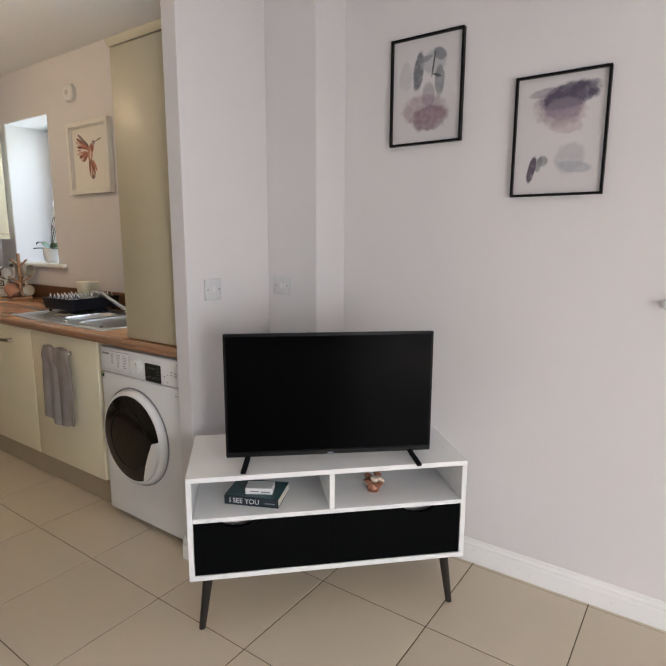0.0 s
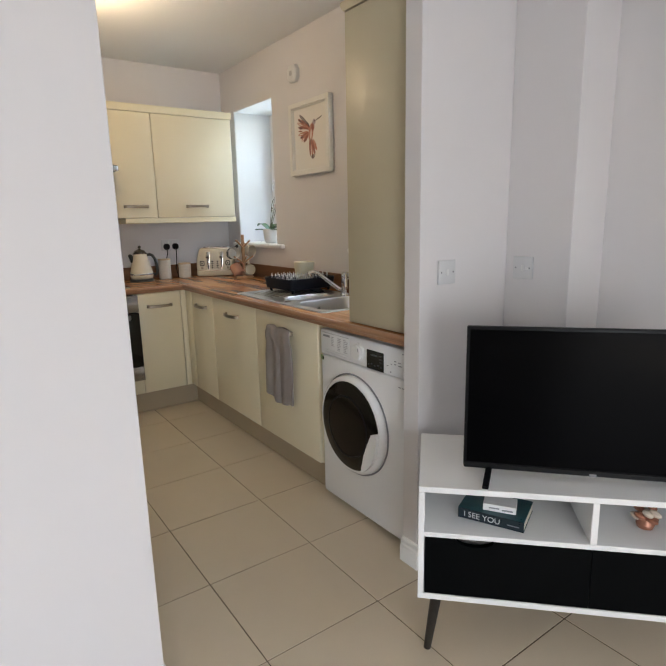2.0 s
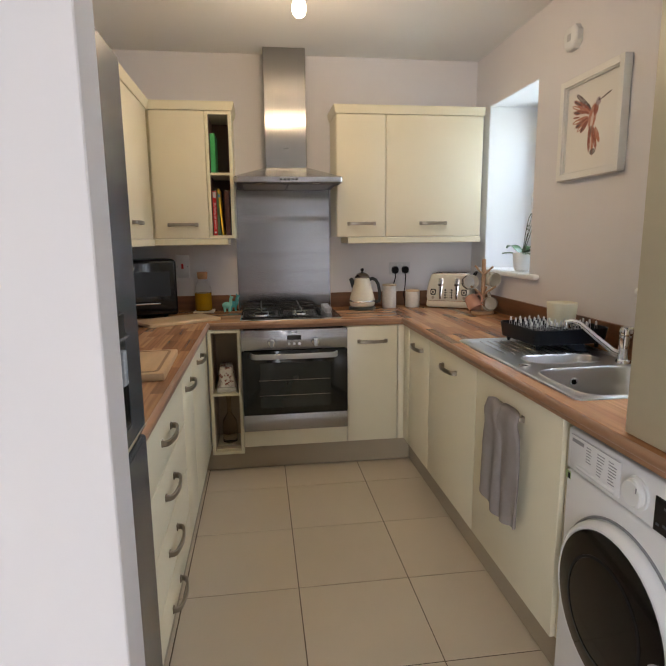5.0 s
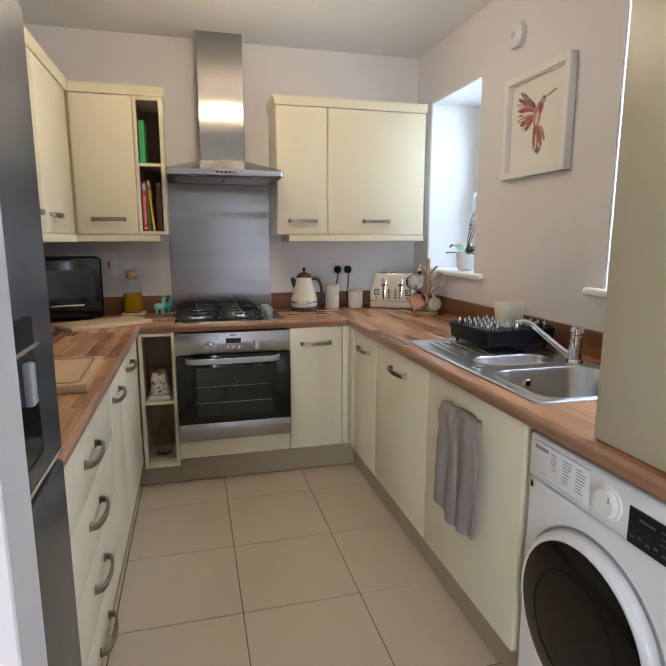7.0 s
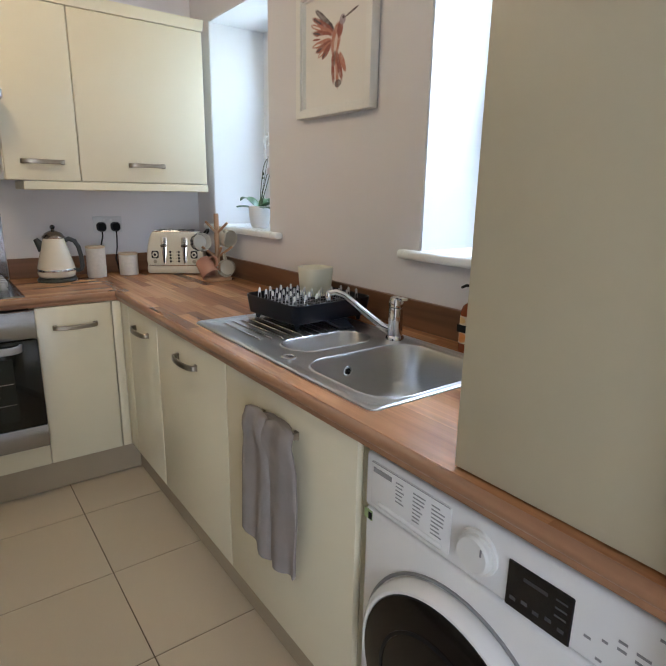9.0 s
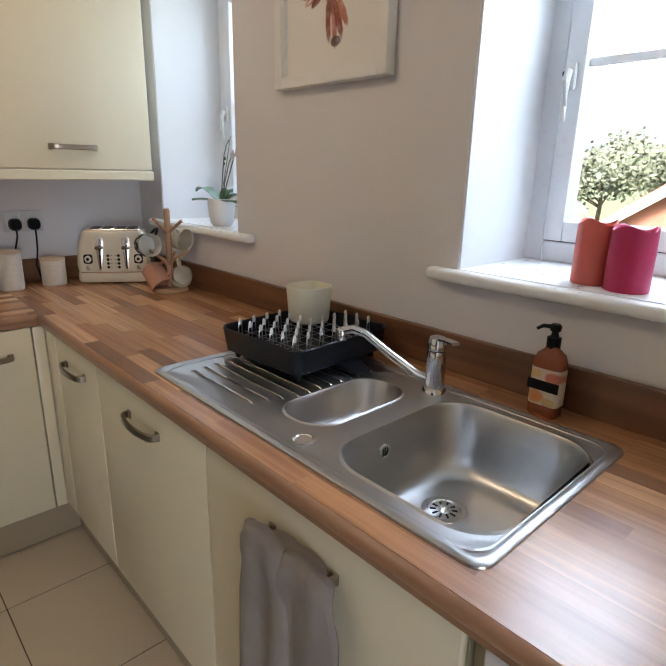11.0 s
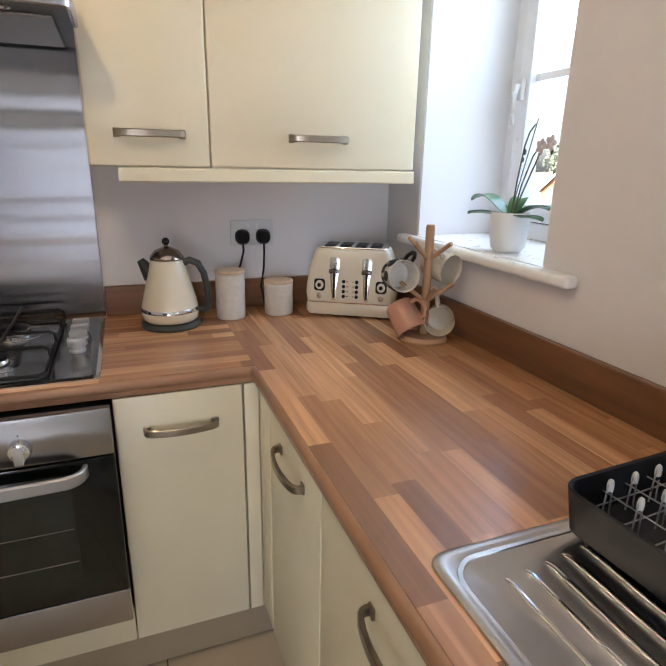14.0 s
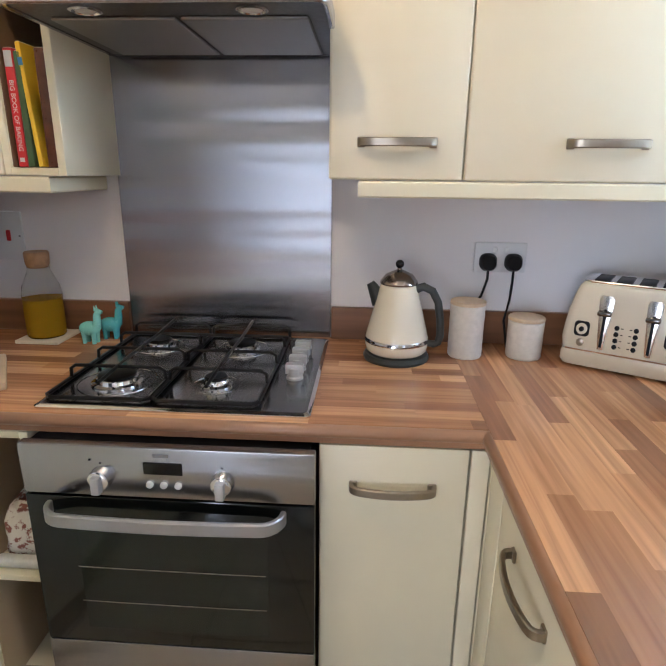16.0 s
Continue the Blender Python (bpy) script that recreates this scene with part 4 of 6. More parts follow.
for k in range(5):
    part("display_mark", box(-1.905 + k * 0.020, -1.895 + k * 0.020, MY - 0.0046, MY - 0.0038, 0.747 + 0.004 * (k % 2), 0.753 + 0.004 * (k % 2)), DIM_MARK, control)
for k in range(3):
    part("display_mark", box(-1.832, -1.814, MY - 0.0046, MY - 0.0038, 0.768 + k * 0.013, 0.771 + k * 0.013), DIM_MARK, control)
part("display_mark", box(-1.885, -1.845, MY - 0.0046, MY - 0.0038, 0.790, 0.796), DIM_MARK, control)
drawer = part("soap_drawer", box(-2.238, -2.030, MY - 0.004, MY + 0.004, 0.742, 0.836, 0.004, 2), WHITE_ENAMEL, control, "white detergent drawer with printed lines")
part("drawer_outline", box(-2.236, -2.032, MY - 0.0045, MY - 0.0042, 0.8335, 0.8350), GREY_PRINT, drawer)
part("drawer_grip", box(-2.215, -2.045, MY - 0.006, MY, 0.744, 0.757, 0.005, 3), WHITE_ENAMEL, drawer)
part("printed_mark", box(-2.230, -2.178, MY - 0.0049, MY - 0.0041, 0.815, 0.825), GREY_PRINT, drawer)
rs = random.Random(4)
for col in range(3):
    for k in range(8 if col else 6):
        x = -2.166 + col * 0.046
        part("printed_line", box(x, x + rs.uniform(0.016, 0.032), MY - 0.0046, MY - 0.0041, 0.819 - k * 0.0078, 0.8215 - k * 0.0078), GREY_PRINT, drawer)
part("rating_sticker", box(-2.256, -2.232, MY - 0.0022, MY - 0.0012, 0.700, 0.722), plain("green_sticker", (0.35, 0.45, 0.2), 0.5), wm, "small green and black rating sticker")
part("sticker_letter", box(-2.243, -2.233, MY - 0.003, MY - 0.0021, 0.702, 0.717), BLACK, wm)
for x, z, w in ((-1.789, 0.765, 0.01), (-1.765, 0.775, 0.008), (-1.745, 0.790, 0.012), (-1.745, 0.778, 0.012), (-1.722, 0.788, 0.018), (-1.722, 0.776, 0.02), (-1.77, 0.742, 0.009), (-1.72, 0.69, 0.012), (-1.698, 0.69, 0.014), (-1.70, 0.827, 0.03)):
    part("printed_mark", box(x, x + w, MY - 0.0016, MY - 0.0006, z, z + 0.004), GREY_PRINT, control)
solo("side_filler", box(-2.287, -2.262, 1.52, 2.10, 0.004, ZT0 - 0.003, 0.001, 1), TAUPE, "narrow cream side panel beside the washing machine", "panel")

# ---- fridge freezer ----
fr = thing("fridge_freezer", -1.93, 0.05, 0, label="tall graphite grey fridge freezer with a water dispenser", category="fridge freezer")
QX0, QX1, QY = -2.206, -1.662, 0.362
part("body", box(QX0 + 0.002, QX1, YL + 0.02, QY - 0.062, 0.03, 1.76, 0.006, 2), plain("fridge_side", (0.075, 0.085, 0.10), 0.38, 0.3, var=0.02, bump=0.0), fr)
fd = part("fridge_door", box(QX0, QX1, QY - 0.058, QY, 0.935, 1.758, 0.010, 3), FRIDGE, fr, "graphite metallic upper door")
part("freezer_door", box(QX0, QX1, QY - 0.058, QY, 0.05, 0.915, 0.010, 3), FRIDGE, fr, "graphite metallic lower door")
part("grip_channel", box(QX0 + 0.01, QX1 - 0.01, QY - 0.05, QY - 0.012, 0.915, 0.935), BLACK, fr)
part("grip_edge", box(QX0 + 0.02, QX1 - 0.02, QY - 0.01, QY + 0.004, 0.937, 0.945, 0.002, 1), CHROME, fd, "bright steel grip edge")
dp = part("dispenser_frame", box(-2.055, -1.895, QY, QY + 0.006, 0.985, 1.225, 0.003, 2), BLACK, fd, "black water dispenser")
part("dispenser_recess", box(-2.045, -1.905, QY + 0.005, QY + 0.0075, 0.995, 1.175, 0.002, 1), BLACK_GLOSS, dp)
part("dispenser_ledge", box(-2.047, -1.903, QY + 0.006, QY + 0.016, 1.176, 1.184, 0.002, 1), CHROME, dp, "bright dispenser ledge")
part("paddle", box(-2.0, -1.972, QY + 0.006, QY + 0.02, 1.09, 1.16, 0.004, 2), plain("clear_grey_plastic", (0.4, 0.42, 0.45), 0.25), dp, "grey water lever")
for x in (QX0 + 0.05, QX1 - 0.05):
    part("foot", lathe(x, QY - 0.1, [(0.02, 0.001), (0.02, 0.03)], 12), BLACK, fr)

# ---- things on the drawer worktop ----
mw = thing("microwave", -4.385, -0.08, ZT, 18, label="black microwave oven with rounded corners in the worktop corner", category="microwave")
mw["local"] = 1
part("body", box(-0.135, 0.105, -0.19, 0.19, 0.012, 0.352, 0.022, 4), BLACK, mw)
md = part("door", box(0.105, 0.128, -0.188, 0.188, 0.016, 0.348, 0.018, 4), BLACK_GLOSS, mw, "glossy black door")
part("door_window", box(0.1275, 0.1295, -0.09, 0.15, 0.13, 0.28, 0.001, 1), plain("dim_door_window", (0.015, 0.017, 0.019), 0.15, bump=0), md)
part("handle", tube([(0.128, -0.09, 0.085), (0.146, -0.08, 0.088), (0.150, 0.0, 0.09), (0.146, 0.08, 0.088), (0.128, 0.09, 0.085)], 0.006, 8), CHROME, md, "chrome bar handle")
for y in (-0.12, 0.12):
    for x in (-0.1, 0.08):
        part("foot", lathe(x, y, [(0.012, 0.001), (0.012, 0.014)], 10), BLACK, mw)
BEECH = plain("beech_board", (0.52, 0.33, 0.17), 0.5, var=0.16, scale=3, grain=60, stretch=(1, 9, 9), bump=0.08)
PINE = plain("pale_beech_board", (0.58, 0.41, 0.24), 0.5, var=0.13, scale=3, grain=60, stretch=(1, 9, 9), bump=0.08)
cb = thing("chopping_board", -4.085, 0.165, ZT, 124, label="pale beech chopping board lying before the microwave", category="chopping board")
cb["local"] = 1
part("board", box(-0.215, 0.215, -0.12, 0.12, 0.001, 0.020, 0.005, 2), PINE, cb)
cb = thing("chopping_board", -2.93, 0.165, ZT, 2, label="thick oak carving board with a juice groove", category="chopping board")
cb["local"] = 1
part("board", box(-0.205, 0.205, -0.145, 0.145, 0.001, 0.028, 0.005, 2), BEECH, cb)
groove = rrect(0, 0, 0.178, 0.118, 0.02, 0.0285, 4)
part("juice_groove", tube(groove + groove[:1], 0, flat=(0.005, 0.0012)), plain("dark_groove", (0.26, 0.15, 0.07), 0.6), cb)

# oil bottle on a coaster
solo("coaster", box(-4.568, -4.436, 0.212, 0.342, ZT + 0.001, ZT + 0.011, 0.002, 1), plain("cream_stone", (0.62, 0.54, 0.42), 0.6, var=0.08), "square cream coaster under the oil bottle", "coaster")
OIL = plain("olive_oil", (0.66, 0.38, 0.02), 0.1, var=0.05, bump=0)
OIL.node_tree.nodes["Principled BSDF"].inputs["Transmission Weight"].default_value = 0.45
OIL.node_tree.nodes["Principled BSDF"].inputs["IOR"].default_value = 1.1
oil = thing("oil_bottle", -4.502, 0.274, ZT + 0.011, label="glass bottle half full of olive oil with a cork", category="bottle")
z = ZT + 0.0115
part("glass_body", lathe(-4.502, 0.274, [(0.050, z), (0.054, z + 0.006), (0.054, z + 0.125), (0.050, z + 0.15), (0.036, z + 0.182), (0.029, z + 0.198), (0.030, z + 0.212)], 28, caps=(True, False)), glass("bottle_glass", (0.97, 0.98, 0.96), 0.0), oil, "clear glass body")
part("oil_fill", lathe(-4.502, 0.274, [(0.048, z + 0.003), (0.0525, z + 0.008), (0.0525, z + 0.112), (0.0525, z + 0.114)], 28), OIL, oil, "golden olive oil")
part("cork", lathe(-4.502, 0.274, [(0.024, z + 0.203), (0.032, z + 0.213), (0.034, z + 0.245), (0.031, z + 0.250)], 20), plain("cork", (0.36, 0.20, 0.10), 0.85, var=0.25, scale=60, bump=0.3), oil, "cork stopper")
TURQ = plain("turquoise_glaze", (0.24, 0.62, 0.54), 0.25, var=0.12, scale=30, bump=0.03)
TEAL = plain("teal_glaze", (0.09, 0.42, 0.44), 0.25, var=0.12, scale=30, bump=0.03)


def llama(x, y, m, label, turn):
    """A small glazed pottery llama, one plain body."""
    bm = bmesh.new()
    for lx in (-0.014, 0.016):
        for ly in (-0.009, 0.009):
            lathe(lx, ly, [(0.006, 0.001), (0.007, 0.02), (0.009, 0.036)], 10, bm)
    bmesh.ops.create_uvsphere(bm, u_segments=16, v_segments=10, radius=1, matrix=pose(0, 0, 0.044) @ Matrix.Diagonal((0.032, 0.021, 0.022, 1)))
    tube([(0.020, 0, 0.046), (0.026, 0, 0.066), (0.027, 0, 0.086), (0.033, 0, 0.097), (0.044, 0, 0.095)], [0.015, 0.0115, 0.010, 0.010, 0.005], 12, bm)
    for ly in (-0.005, 0.005):
        tube([(0.026, ly, 0.100), (0.024, ly * 1.2, 0.114)], [0.004, 0.001], 8, bm)
    bm.transform(pose(x, y, ZT, 0, 0, turn))
    solo("llama_figurine", bm, m, label, "figurine", "pottery llamas by the hob", angle=60)


llama(-4.470, 0.424, TURQ, "small turquoise glazed pottery llama beside the hob", 84)
llama(-4.520, 0.462, TEAL, "small teal glazed pottery llama beside the hob", 98)

# shelf contents
jug = thing("folded_tea_towel", -4.12, 0.43, 0.491, label="folded floral tea towel with a pale hem on the shelf", category="towel")
FLORAL, ft, fp = nodes_of("floral_cotton")
blot = node(ft, "ShaderNodeTexNoise", ("Vector", coords(ft)), Scale=38.0, Detail=3.0, Roughness=0.6).outputs["Fac"]
edge = math_node(ft, "MULTIPLY_ADD", blot, 14.0)
edge.node.inputs[2].default_value, edge.node.use_clamp = -7.2, True
ft.links.new(mixed(ft, edge, (0.70, 0.66, 0.58), (0.26, 0.10, 0.075)), fp.inputs["Base Color"])
fp.inputs["Roughness"].default_value = 0.9
bm = loft([rrect(-4.12, 0.428, 0.09 - 0.01 * abs(k - 2), 0.058 - 0.006 * k, 0.03, 0.4915 + 0.033 * k + (0.006 if k == 4 else 0), 5) for k in range(5)])
bmesh.ops.subdivide_edges(bm, edges=bm.edges[:], cuts=1)
for v in bm.verts:
    n = noise.noise(v.co * 22)
    if v.co.z > 0.5:
        v.co += Vector((0.012 * n, 0.01 * noise.noise(v.co * 25 + Vector((5, 0, 0))), 0.012 * n))
part("cloth", bm, FLORAL, jug, angle=80)
part("hem", box(-4.04, -4.012, 0.372, 0.486, 0.4915, 0.518, 0.009, 3), plain("pale_cotton", (0.62, 0.62, 0.55), 0.9, var=0.15, scale=60), jug, "pale green-white hem")
z = 0.1365
CARAFE = glass("carafe_glass", (0.90, 0.82, 0.70), 0.03)
CARAFE.node_tree.nodes["Principled BSDF"].inputs["IOR"].default_value = 1.22
wine = thing("glass_bottle", -4.16, 0.43, z, label="empty clear glass bottle on the bottom shelf", category="bottle")
part("glass_body", lathe(-4.16, 0.43, [(0.036, z), (0.044, z + 0.006), (0.045, z + 0.11), (0.040, z + 0.14), (0.018, z + 0.175), (0.012, z + 0.20), (0.012, z + 0.275), (0.015, z + 0.278), (0.015, z + 0.29)], 24, caps=(True, False)), CARAFE, wine)


def book(name, y0, y1, zb, h, d, m, label, tilt=0.0, front=-4.325):
    b = thing(name, front, (y0 + y1) / 2, zb, label=label, category="book", group="cookery books")
    b.matrix_basis = b.matrix_basis @ pose(0, 0, 0, tilt, 0, 0)
    b["local"] = 1
    w = (y1 - y0) / 2
    part("cover", box(-d, 0, -w, w, 0.0005, h, 0.0015, 1), m, b)
    part("pages", box(-d + 0.004, -0.004, -w + 0.002, w - 0.002, h, h + 0.0015), plain("paper", (0.66, 0.62, 0.52), 0.9), b)
    return b


red = book("cookery_book", 0.376, 0.398, 1.397, 0.262, 0.2, plain("red_cover", (0.55, 0.02, 0.025), 0.35), "red cookery book with white lettering on its spine")
letters("title", "BIG BOOK OF BAKING", 0.0155, WHITE_PLASTIC, red, Matrix(((0, 0, 1, 0.0004), (0, 1, 0, 0), (-1, 0, 0, 0.115), (0, 0, 0, 1))) @ pose(0, 0, 0, 0, 0, 0), "white lettering")
part("spine_label", box(-0.001, 0.0008, -0.009, 0.009, 0.222, 0.256), plain("grey_label", (0.5, 0.52, 0.55), 0.5), red)
part("publisher_mark", box(-0.001, 0.0008, -0.006, 0.006, 0.012, 0.022), WHITE_PLASTIC, red)
book("cookery_book", 0.400, 0.416, 1.397, 0.255, 0.19, plain("green_cover", (0.06, 0.12, 0.05), 0.35, var=0.4, scale=20), "dark green cookery book between others")
yel = book("cookery_book", 0.426, 0.437, 1.3975, 0.275, 0.2, plain("yellow_cover", (0.75, 0.47, 0.02), 0.35), "yellow cookery book leaning on its neighbours", 4.0)
part("spine_label", box(-0.001, 0.0008, -0.005, 0.005, 0.225, 0.242), plain("blue_label", (0.05, 0.2, 0.5), 0.5), yel)
book("cookery_book", 0.450, 0.476, 1.397, 0.262, 0.2, plain("dark_food_cover", (0.12, 0.035, 0.02), 0.3, var=0.6, scale=25), "dark photographic cookery book")
book("cookery_book", 0.376, 0.405, 1.765, 0.225, 0.2, plain("green_spine", (0.05, 0.38, 0.12), 0.4, var=0.1), "green cookery book on the upper shelf")

# cooker switch and sockets


def wall_plate(name, x, y, z, w, h, out, label):
    """A white wall plate facing out (a unit way along x or y)."""
    p = thing(name, x, y, z, label=label, category="socket")
    p.matrix_basis = Matrix.Translation((x, y, z)) @ Matrix.Rotation(math.atan2(out[0], -out[1]), 4, "Z")
    p["local"] = 1
    part("plate", box(-w / 2, w / 2, -0.009, 0.0, -h / 2, h / 2, 0.003, 2), PLATE, p)
    return p


def screws(p, w):
    for s in (-1, 1):
        bm = lathe(0, 0, [(0.0035, 0), (0.003, 0.0012)], 10)
        bm.transform(pose(s * w, -0.009, 0, 90, 0, 0))
        part("screw", bm, GREY_PRINT, p)


sw = wall_plate("cooker_switch", XB, 0.140, 1.198, 0.088, 0.146, (1, 0), "white cooker switch plate with a red rocker")
part("rocker", box(-0.007, 0.007, -0.013, -0.008, -0.015, 0.018, 0.002, 1), plain("red_rocker", (0.5, 0.01, 0.015), 0.3), sw, "red rocker switch")
screws(sw, 0.034)
s1 = wall_plate("wall_socket", XP1, 1.576, 1.146, 0.086, 0.086, (1, 0), "white wall socket plate on the pier")
part("rocker", box(-0.006, 0.006, -0.012, -0.008, -0.012, 0.012, 0.002, 1), WHITE_PLASTIC, s1)
screws(s1, 0.03)
s2 = wall_plate("wall_socket", -1.485, 1.917, 1.143, 0.086, 0.086, (0, -1), "white wall socket plate on the boxing")
part("rocker", box(-0.006, 0.006, -0.012, -0.008, -0.012, 0.012, 0.002, 1), WHITE_PLASTIC, s2)
part("aerial_socket", box(0.012, 0.026, -0.011, -0.008, -0.006, 0.006, 0.001, 1), WHITE_PLASTIC, s2)
screws(s2, 0.03)
ds = wall_plate("double_socket", XB, 1.610, 1.163, 0.148, 0.086, (1, 0), "white double wall socket with two black plugs")
for s in (-0.036, 0.036):
    part("rocker", box(s * 0.45 - 0.006, s * 0.45 + 0.006, -0.012, -0.008, 0.014, 0.030, 0.002, 1), WHITE_PLASTIC, ds)
for s, ends in ((-0.036, [(-0.036, -0.03, -0.06), (-0.05, -0.032, -0.11), (-0.085, -0.04, -0.15), (-0.10, -0.06, -0.20), (-0.10, -0.07, -0.2565)]), (0.036, [(0.036, -0.03, -0.06), (0.032, -0.035, -0.12), (0.022, -0.032, -0.18), (0.03, -0.06, -0.2565)])):
    bm = loft([rrect(0, 0, 0.0235, 0.0245, 0.019, 0), rrect(0, 0, 0.0245, 0.0255, 0.020, 0.016), rrect(0, 0, 0.019, 0.020, 0.016, 0.030)])
    bm.transform(pose(s, -0.009, -0.012, 90, 0, 0))
    pl = part("plug", bm, BLACK, ds, "black three-pin plug")
    part("flex", tube([(s, -0.028, -0.03)] + ends, 0.0038, 8), BLACK, pl)

# ---- living room: television on its stand ----
stand = thing("tv_stand", -1.2545, 1.1425, 0, 44.35, label="white television stand with two black drawers on black legs", category="tv stand")
stand["local"] = 1
L, D, Z0, Z1, P = 0.972, 0.40, 0.207, 0.577, 0.018
for nm, b in (("top", (0, L, 0, D, Z1 - P, Z1)), ("bottom", (0, L, 0, D, Z0, Z0 + P)), ("side_panel", (0, P, 0, D, Z0 + P, Z1 - P)), ("side_panel", (L - P, L, 0, D, Z0 + P, Z1 - P)),
              ("shelf", (P, L - P, 0, D - 0.01, 0.416, 0.432)), ("divider", (L / 2 - 0.009, L / 2 + 0.009, 0.001, D - 0.01, 0.432, Z1 - P)), ("back_panel", (P, L - P, D - 0.009, D - 0.002, Z0 + P, Z1 - P))):
    part(nm, box(*b, 0.0015, 1), WHITE_BOARD, stand)
for a0, a1, cut in ((P + 0.002, L / 2 - 0.001, 0.165), (L / 2 + 0.001, L - P - 0.002, 0.80)):
    pts = [(a0, Z0 + P + 0.002), (a1, Z0 + P + 0.002), (a1, 0.414)]
    for k in range(11):
        a = math.pi * k / 10
        pts.append((cut + 0.055 * math.cos(a), 0.414 - 0.022 * math.sin(a)))
    pts.append((a0, 0.414))
    part("drawer_front", loft([[(x, y, z) for x, z in pts] for y in (0.003, 0.019)]), BLACK_MATT, stand, "matt black drawer front with a scooped grip")
part("drawer_box", box(P + 0.005, L - P - 0.005, 0.05, D - 0.02, Z0 + P + 0.004, 0.39), WHITE_BOARD, stand)
for x, y, sx, sy in ((0.06, 0.05, -1, -1), (L - 0.06, 0.05, 1, -1), (0.06, D - 0.05, -1, 1), (L - 0.06, D - 0.05, 1, 1)):
    part("leg", loft([ring(x + sx * 0.028, y + sy * 0.010, 0.001, 0.0115, 16), ring(x, y, Z0 - 0.001, 0.018, 16)]), DARK_LEG, stand, "tapered splayed black leg")
tv = thing("television", -0.957, 1.5405, Z1, 41.6, label="black flat screen television on two splayed feet", category="television")
tv["local"] = 1
TWD, TB, TT = 0.7225, 0.028, 0.458
part("casing", box(-TWD / 2, TWD / 2, 0.0, 0.018, TB, TT, 0.004, 2), BLACK, tv)
part("rear_bulge", box(-0.28, 0.28, 0.018, 0.06, TB + 0.02, 0.30, 0.012, 2), BLACK, tv)
part("screen", box(-TWD / 2 + 0.009, TWD / 2 - 0.009, -0.0015, 0.004, TB + 0.018, TT - 0.009, 0.0005, 1), SCREEN, tv, "dark switched-off screen")
part("lower_bezel", box(-TWD / 2 + 0.002, TWD / 2 - 0.002, -0.003, 0.006, TB - 0.002, TB + 0.015, 0.002, 1), BLACK, tv)
part("badge", box(-0.010, 0.010, -0.0045, -0.001, TB - 0.003, TB + 0.006, 0.001, 1), GREY_PRINT, tv)
for s in (-1, 1):
    bm = tube([(s * 0.285, 0.01, TB + 0.004), (s * 0.29, -0.02, 0.02), (s * 0.30, -0.085, 0.006)], 0, flat=(0.009, 0.005))
    tube([(s * 0.285, 0.01, TB + 0.004), (s * 0.29, 0.04, 0.02), (s * 0.30, 0.10, 0.006)], 0, bm=bm, flat=(0.009, 0.005))
    part("foot", bm, BLACK, tv)

at_stand = pose(-1.2545, 1.1425, 0, 0, 0, 44.35)


def on_stand(name, x, y, z, rz, label, category):
    ob = thing(name, label=label, category=category)
    ob.matrix_basis = at_stand @ pose(x, y, z, 0, 0, rz)
    ob["local"] = 1
    return ob


bk = on_stand("paperback_book", 0.235, 0.13, 0.4325, -20, "dark teal paperback novel lying on the stand's shelf", "book")
part("cover", box(-0.098, 0.098, -0.068, 0.068, 0.0, 0.003), plain("teal_cover", (0.012, 0.075, 0.09), 0.3, var=0.5, scale=18), bk)
part("cover", box(-0.098, 0.098, -0.068, 0.068, 0.030, 0.033), bpy.data.materials["teal_cover"], bk)
part("spine", box(-0.098, 0.098, -0.070, -0.067, 0.0, 0.033, 0.001, 1), plain("dark_spine", (0.01, 0.02, 0.028), 0.3), bk)
part("pages", box(-0.095, 0.0965, -0.066, 0.066, 0.003, 0.030), bpy.data.materials["paper"], bk)
letters("title", "I SEE YOU", 0.025, WHITE_PLASTIC, bk, pose(-0.025, -0.0703, 0.016, 90, 0, 0), "white title lettering")
part("printed_line", box(0.05, 0.085, -0.0708, -0.0695, 0.013, 0.016), GREY_PRINT, bk)
bx = on_stand("small_box", 0.245, 0.11, 0.466, -12, "small white cardboard box on the paperback", "box")
part("carton", box(-0.048, 0.048, -0.03, 0.03, 0.0, 0.022, 0.001, 1), WHITE_BOARD, bx)
part("printed_line", box(-0.03, 0.0, -0.0307, -0.0295, 0.009, 0.013), GREY_PRINT, bx)
part("printed_line", box(0.008, 0.04, -0.0307, -0.0295, 0.006, 0.011), GREY_PRINT, bx)
orn = on_stand("flower_ornament", 0.66, 0.12, 0.4325, 20, "small copper and cream rose ornament on the shelf", "ornament")
COPPER = plain("copper_petal", (0.36, 0.15, 0.09), 0.35, 0.3, var=0.2, scale=60)
IVORY = plain("ivory_petal", (0.62, 0.52, 0.42), 0.5, var=0.15, scale=60)
for k in range(9):
    a = k * 2.4
    bm = bmesh.new()
    bmesh.ops.create_uvsphere(bm, u_segments=12, v_segments=8, radius=1, matrix=pose(0.024 * math.cos(a), 0.022 * math.sin(a), 0.024 + 0.004 * k, 30 * math.sin(a), 30 * math.cos(a), math.degrees(a)) @ Matrix.Diagonal((0.019, 0.016, 0.010, 1)))
    part("petal", bm, IVORY if k % 2 else COPPER, orn)
part("base", lathe(0, 0, [(0.022, 0.0), (0.026, 0.012), (0.02, 0.03)], 16), COPPER, orn)

# ---- pictures ----


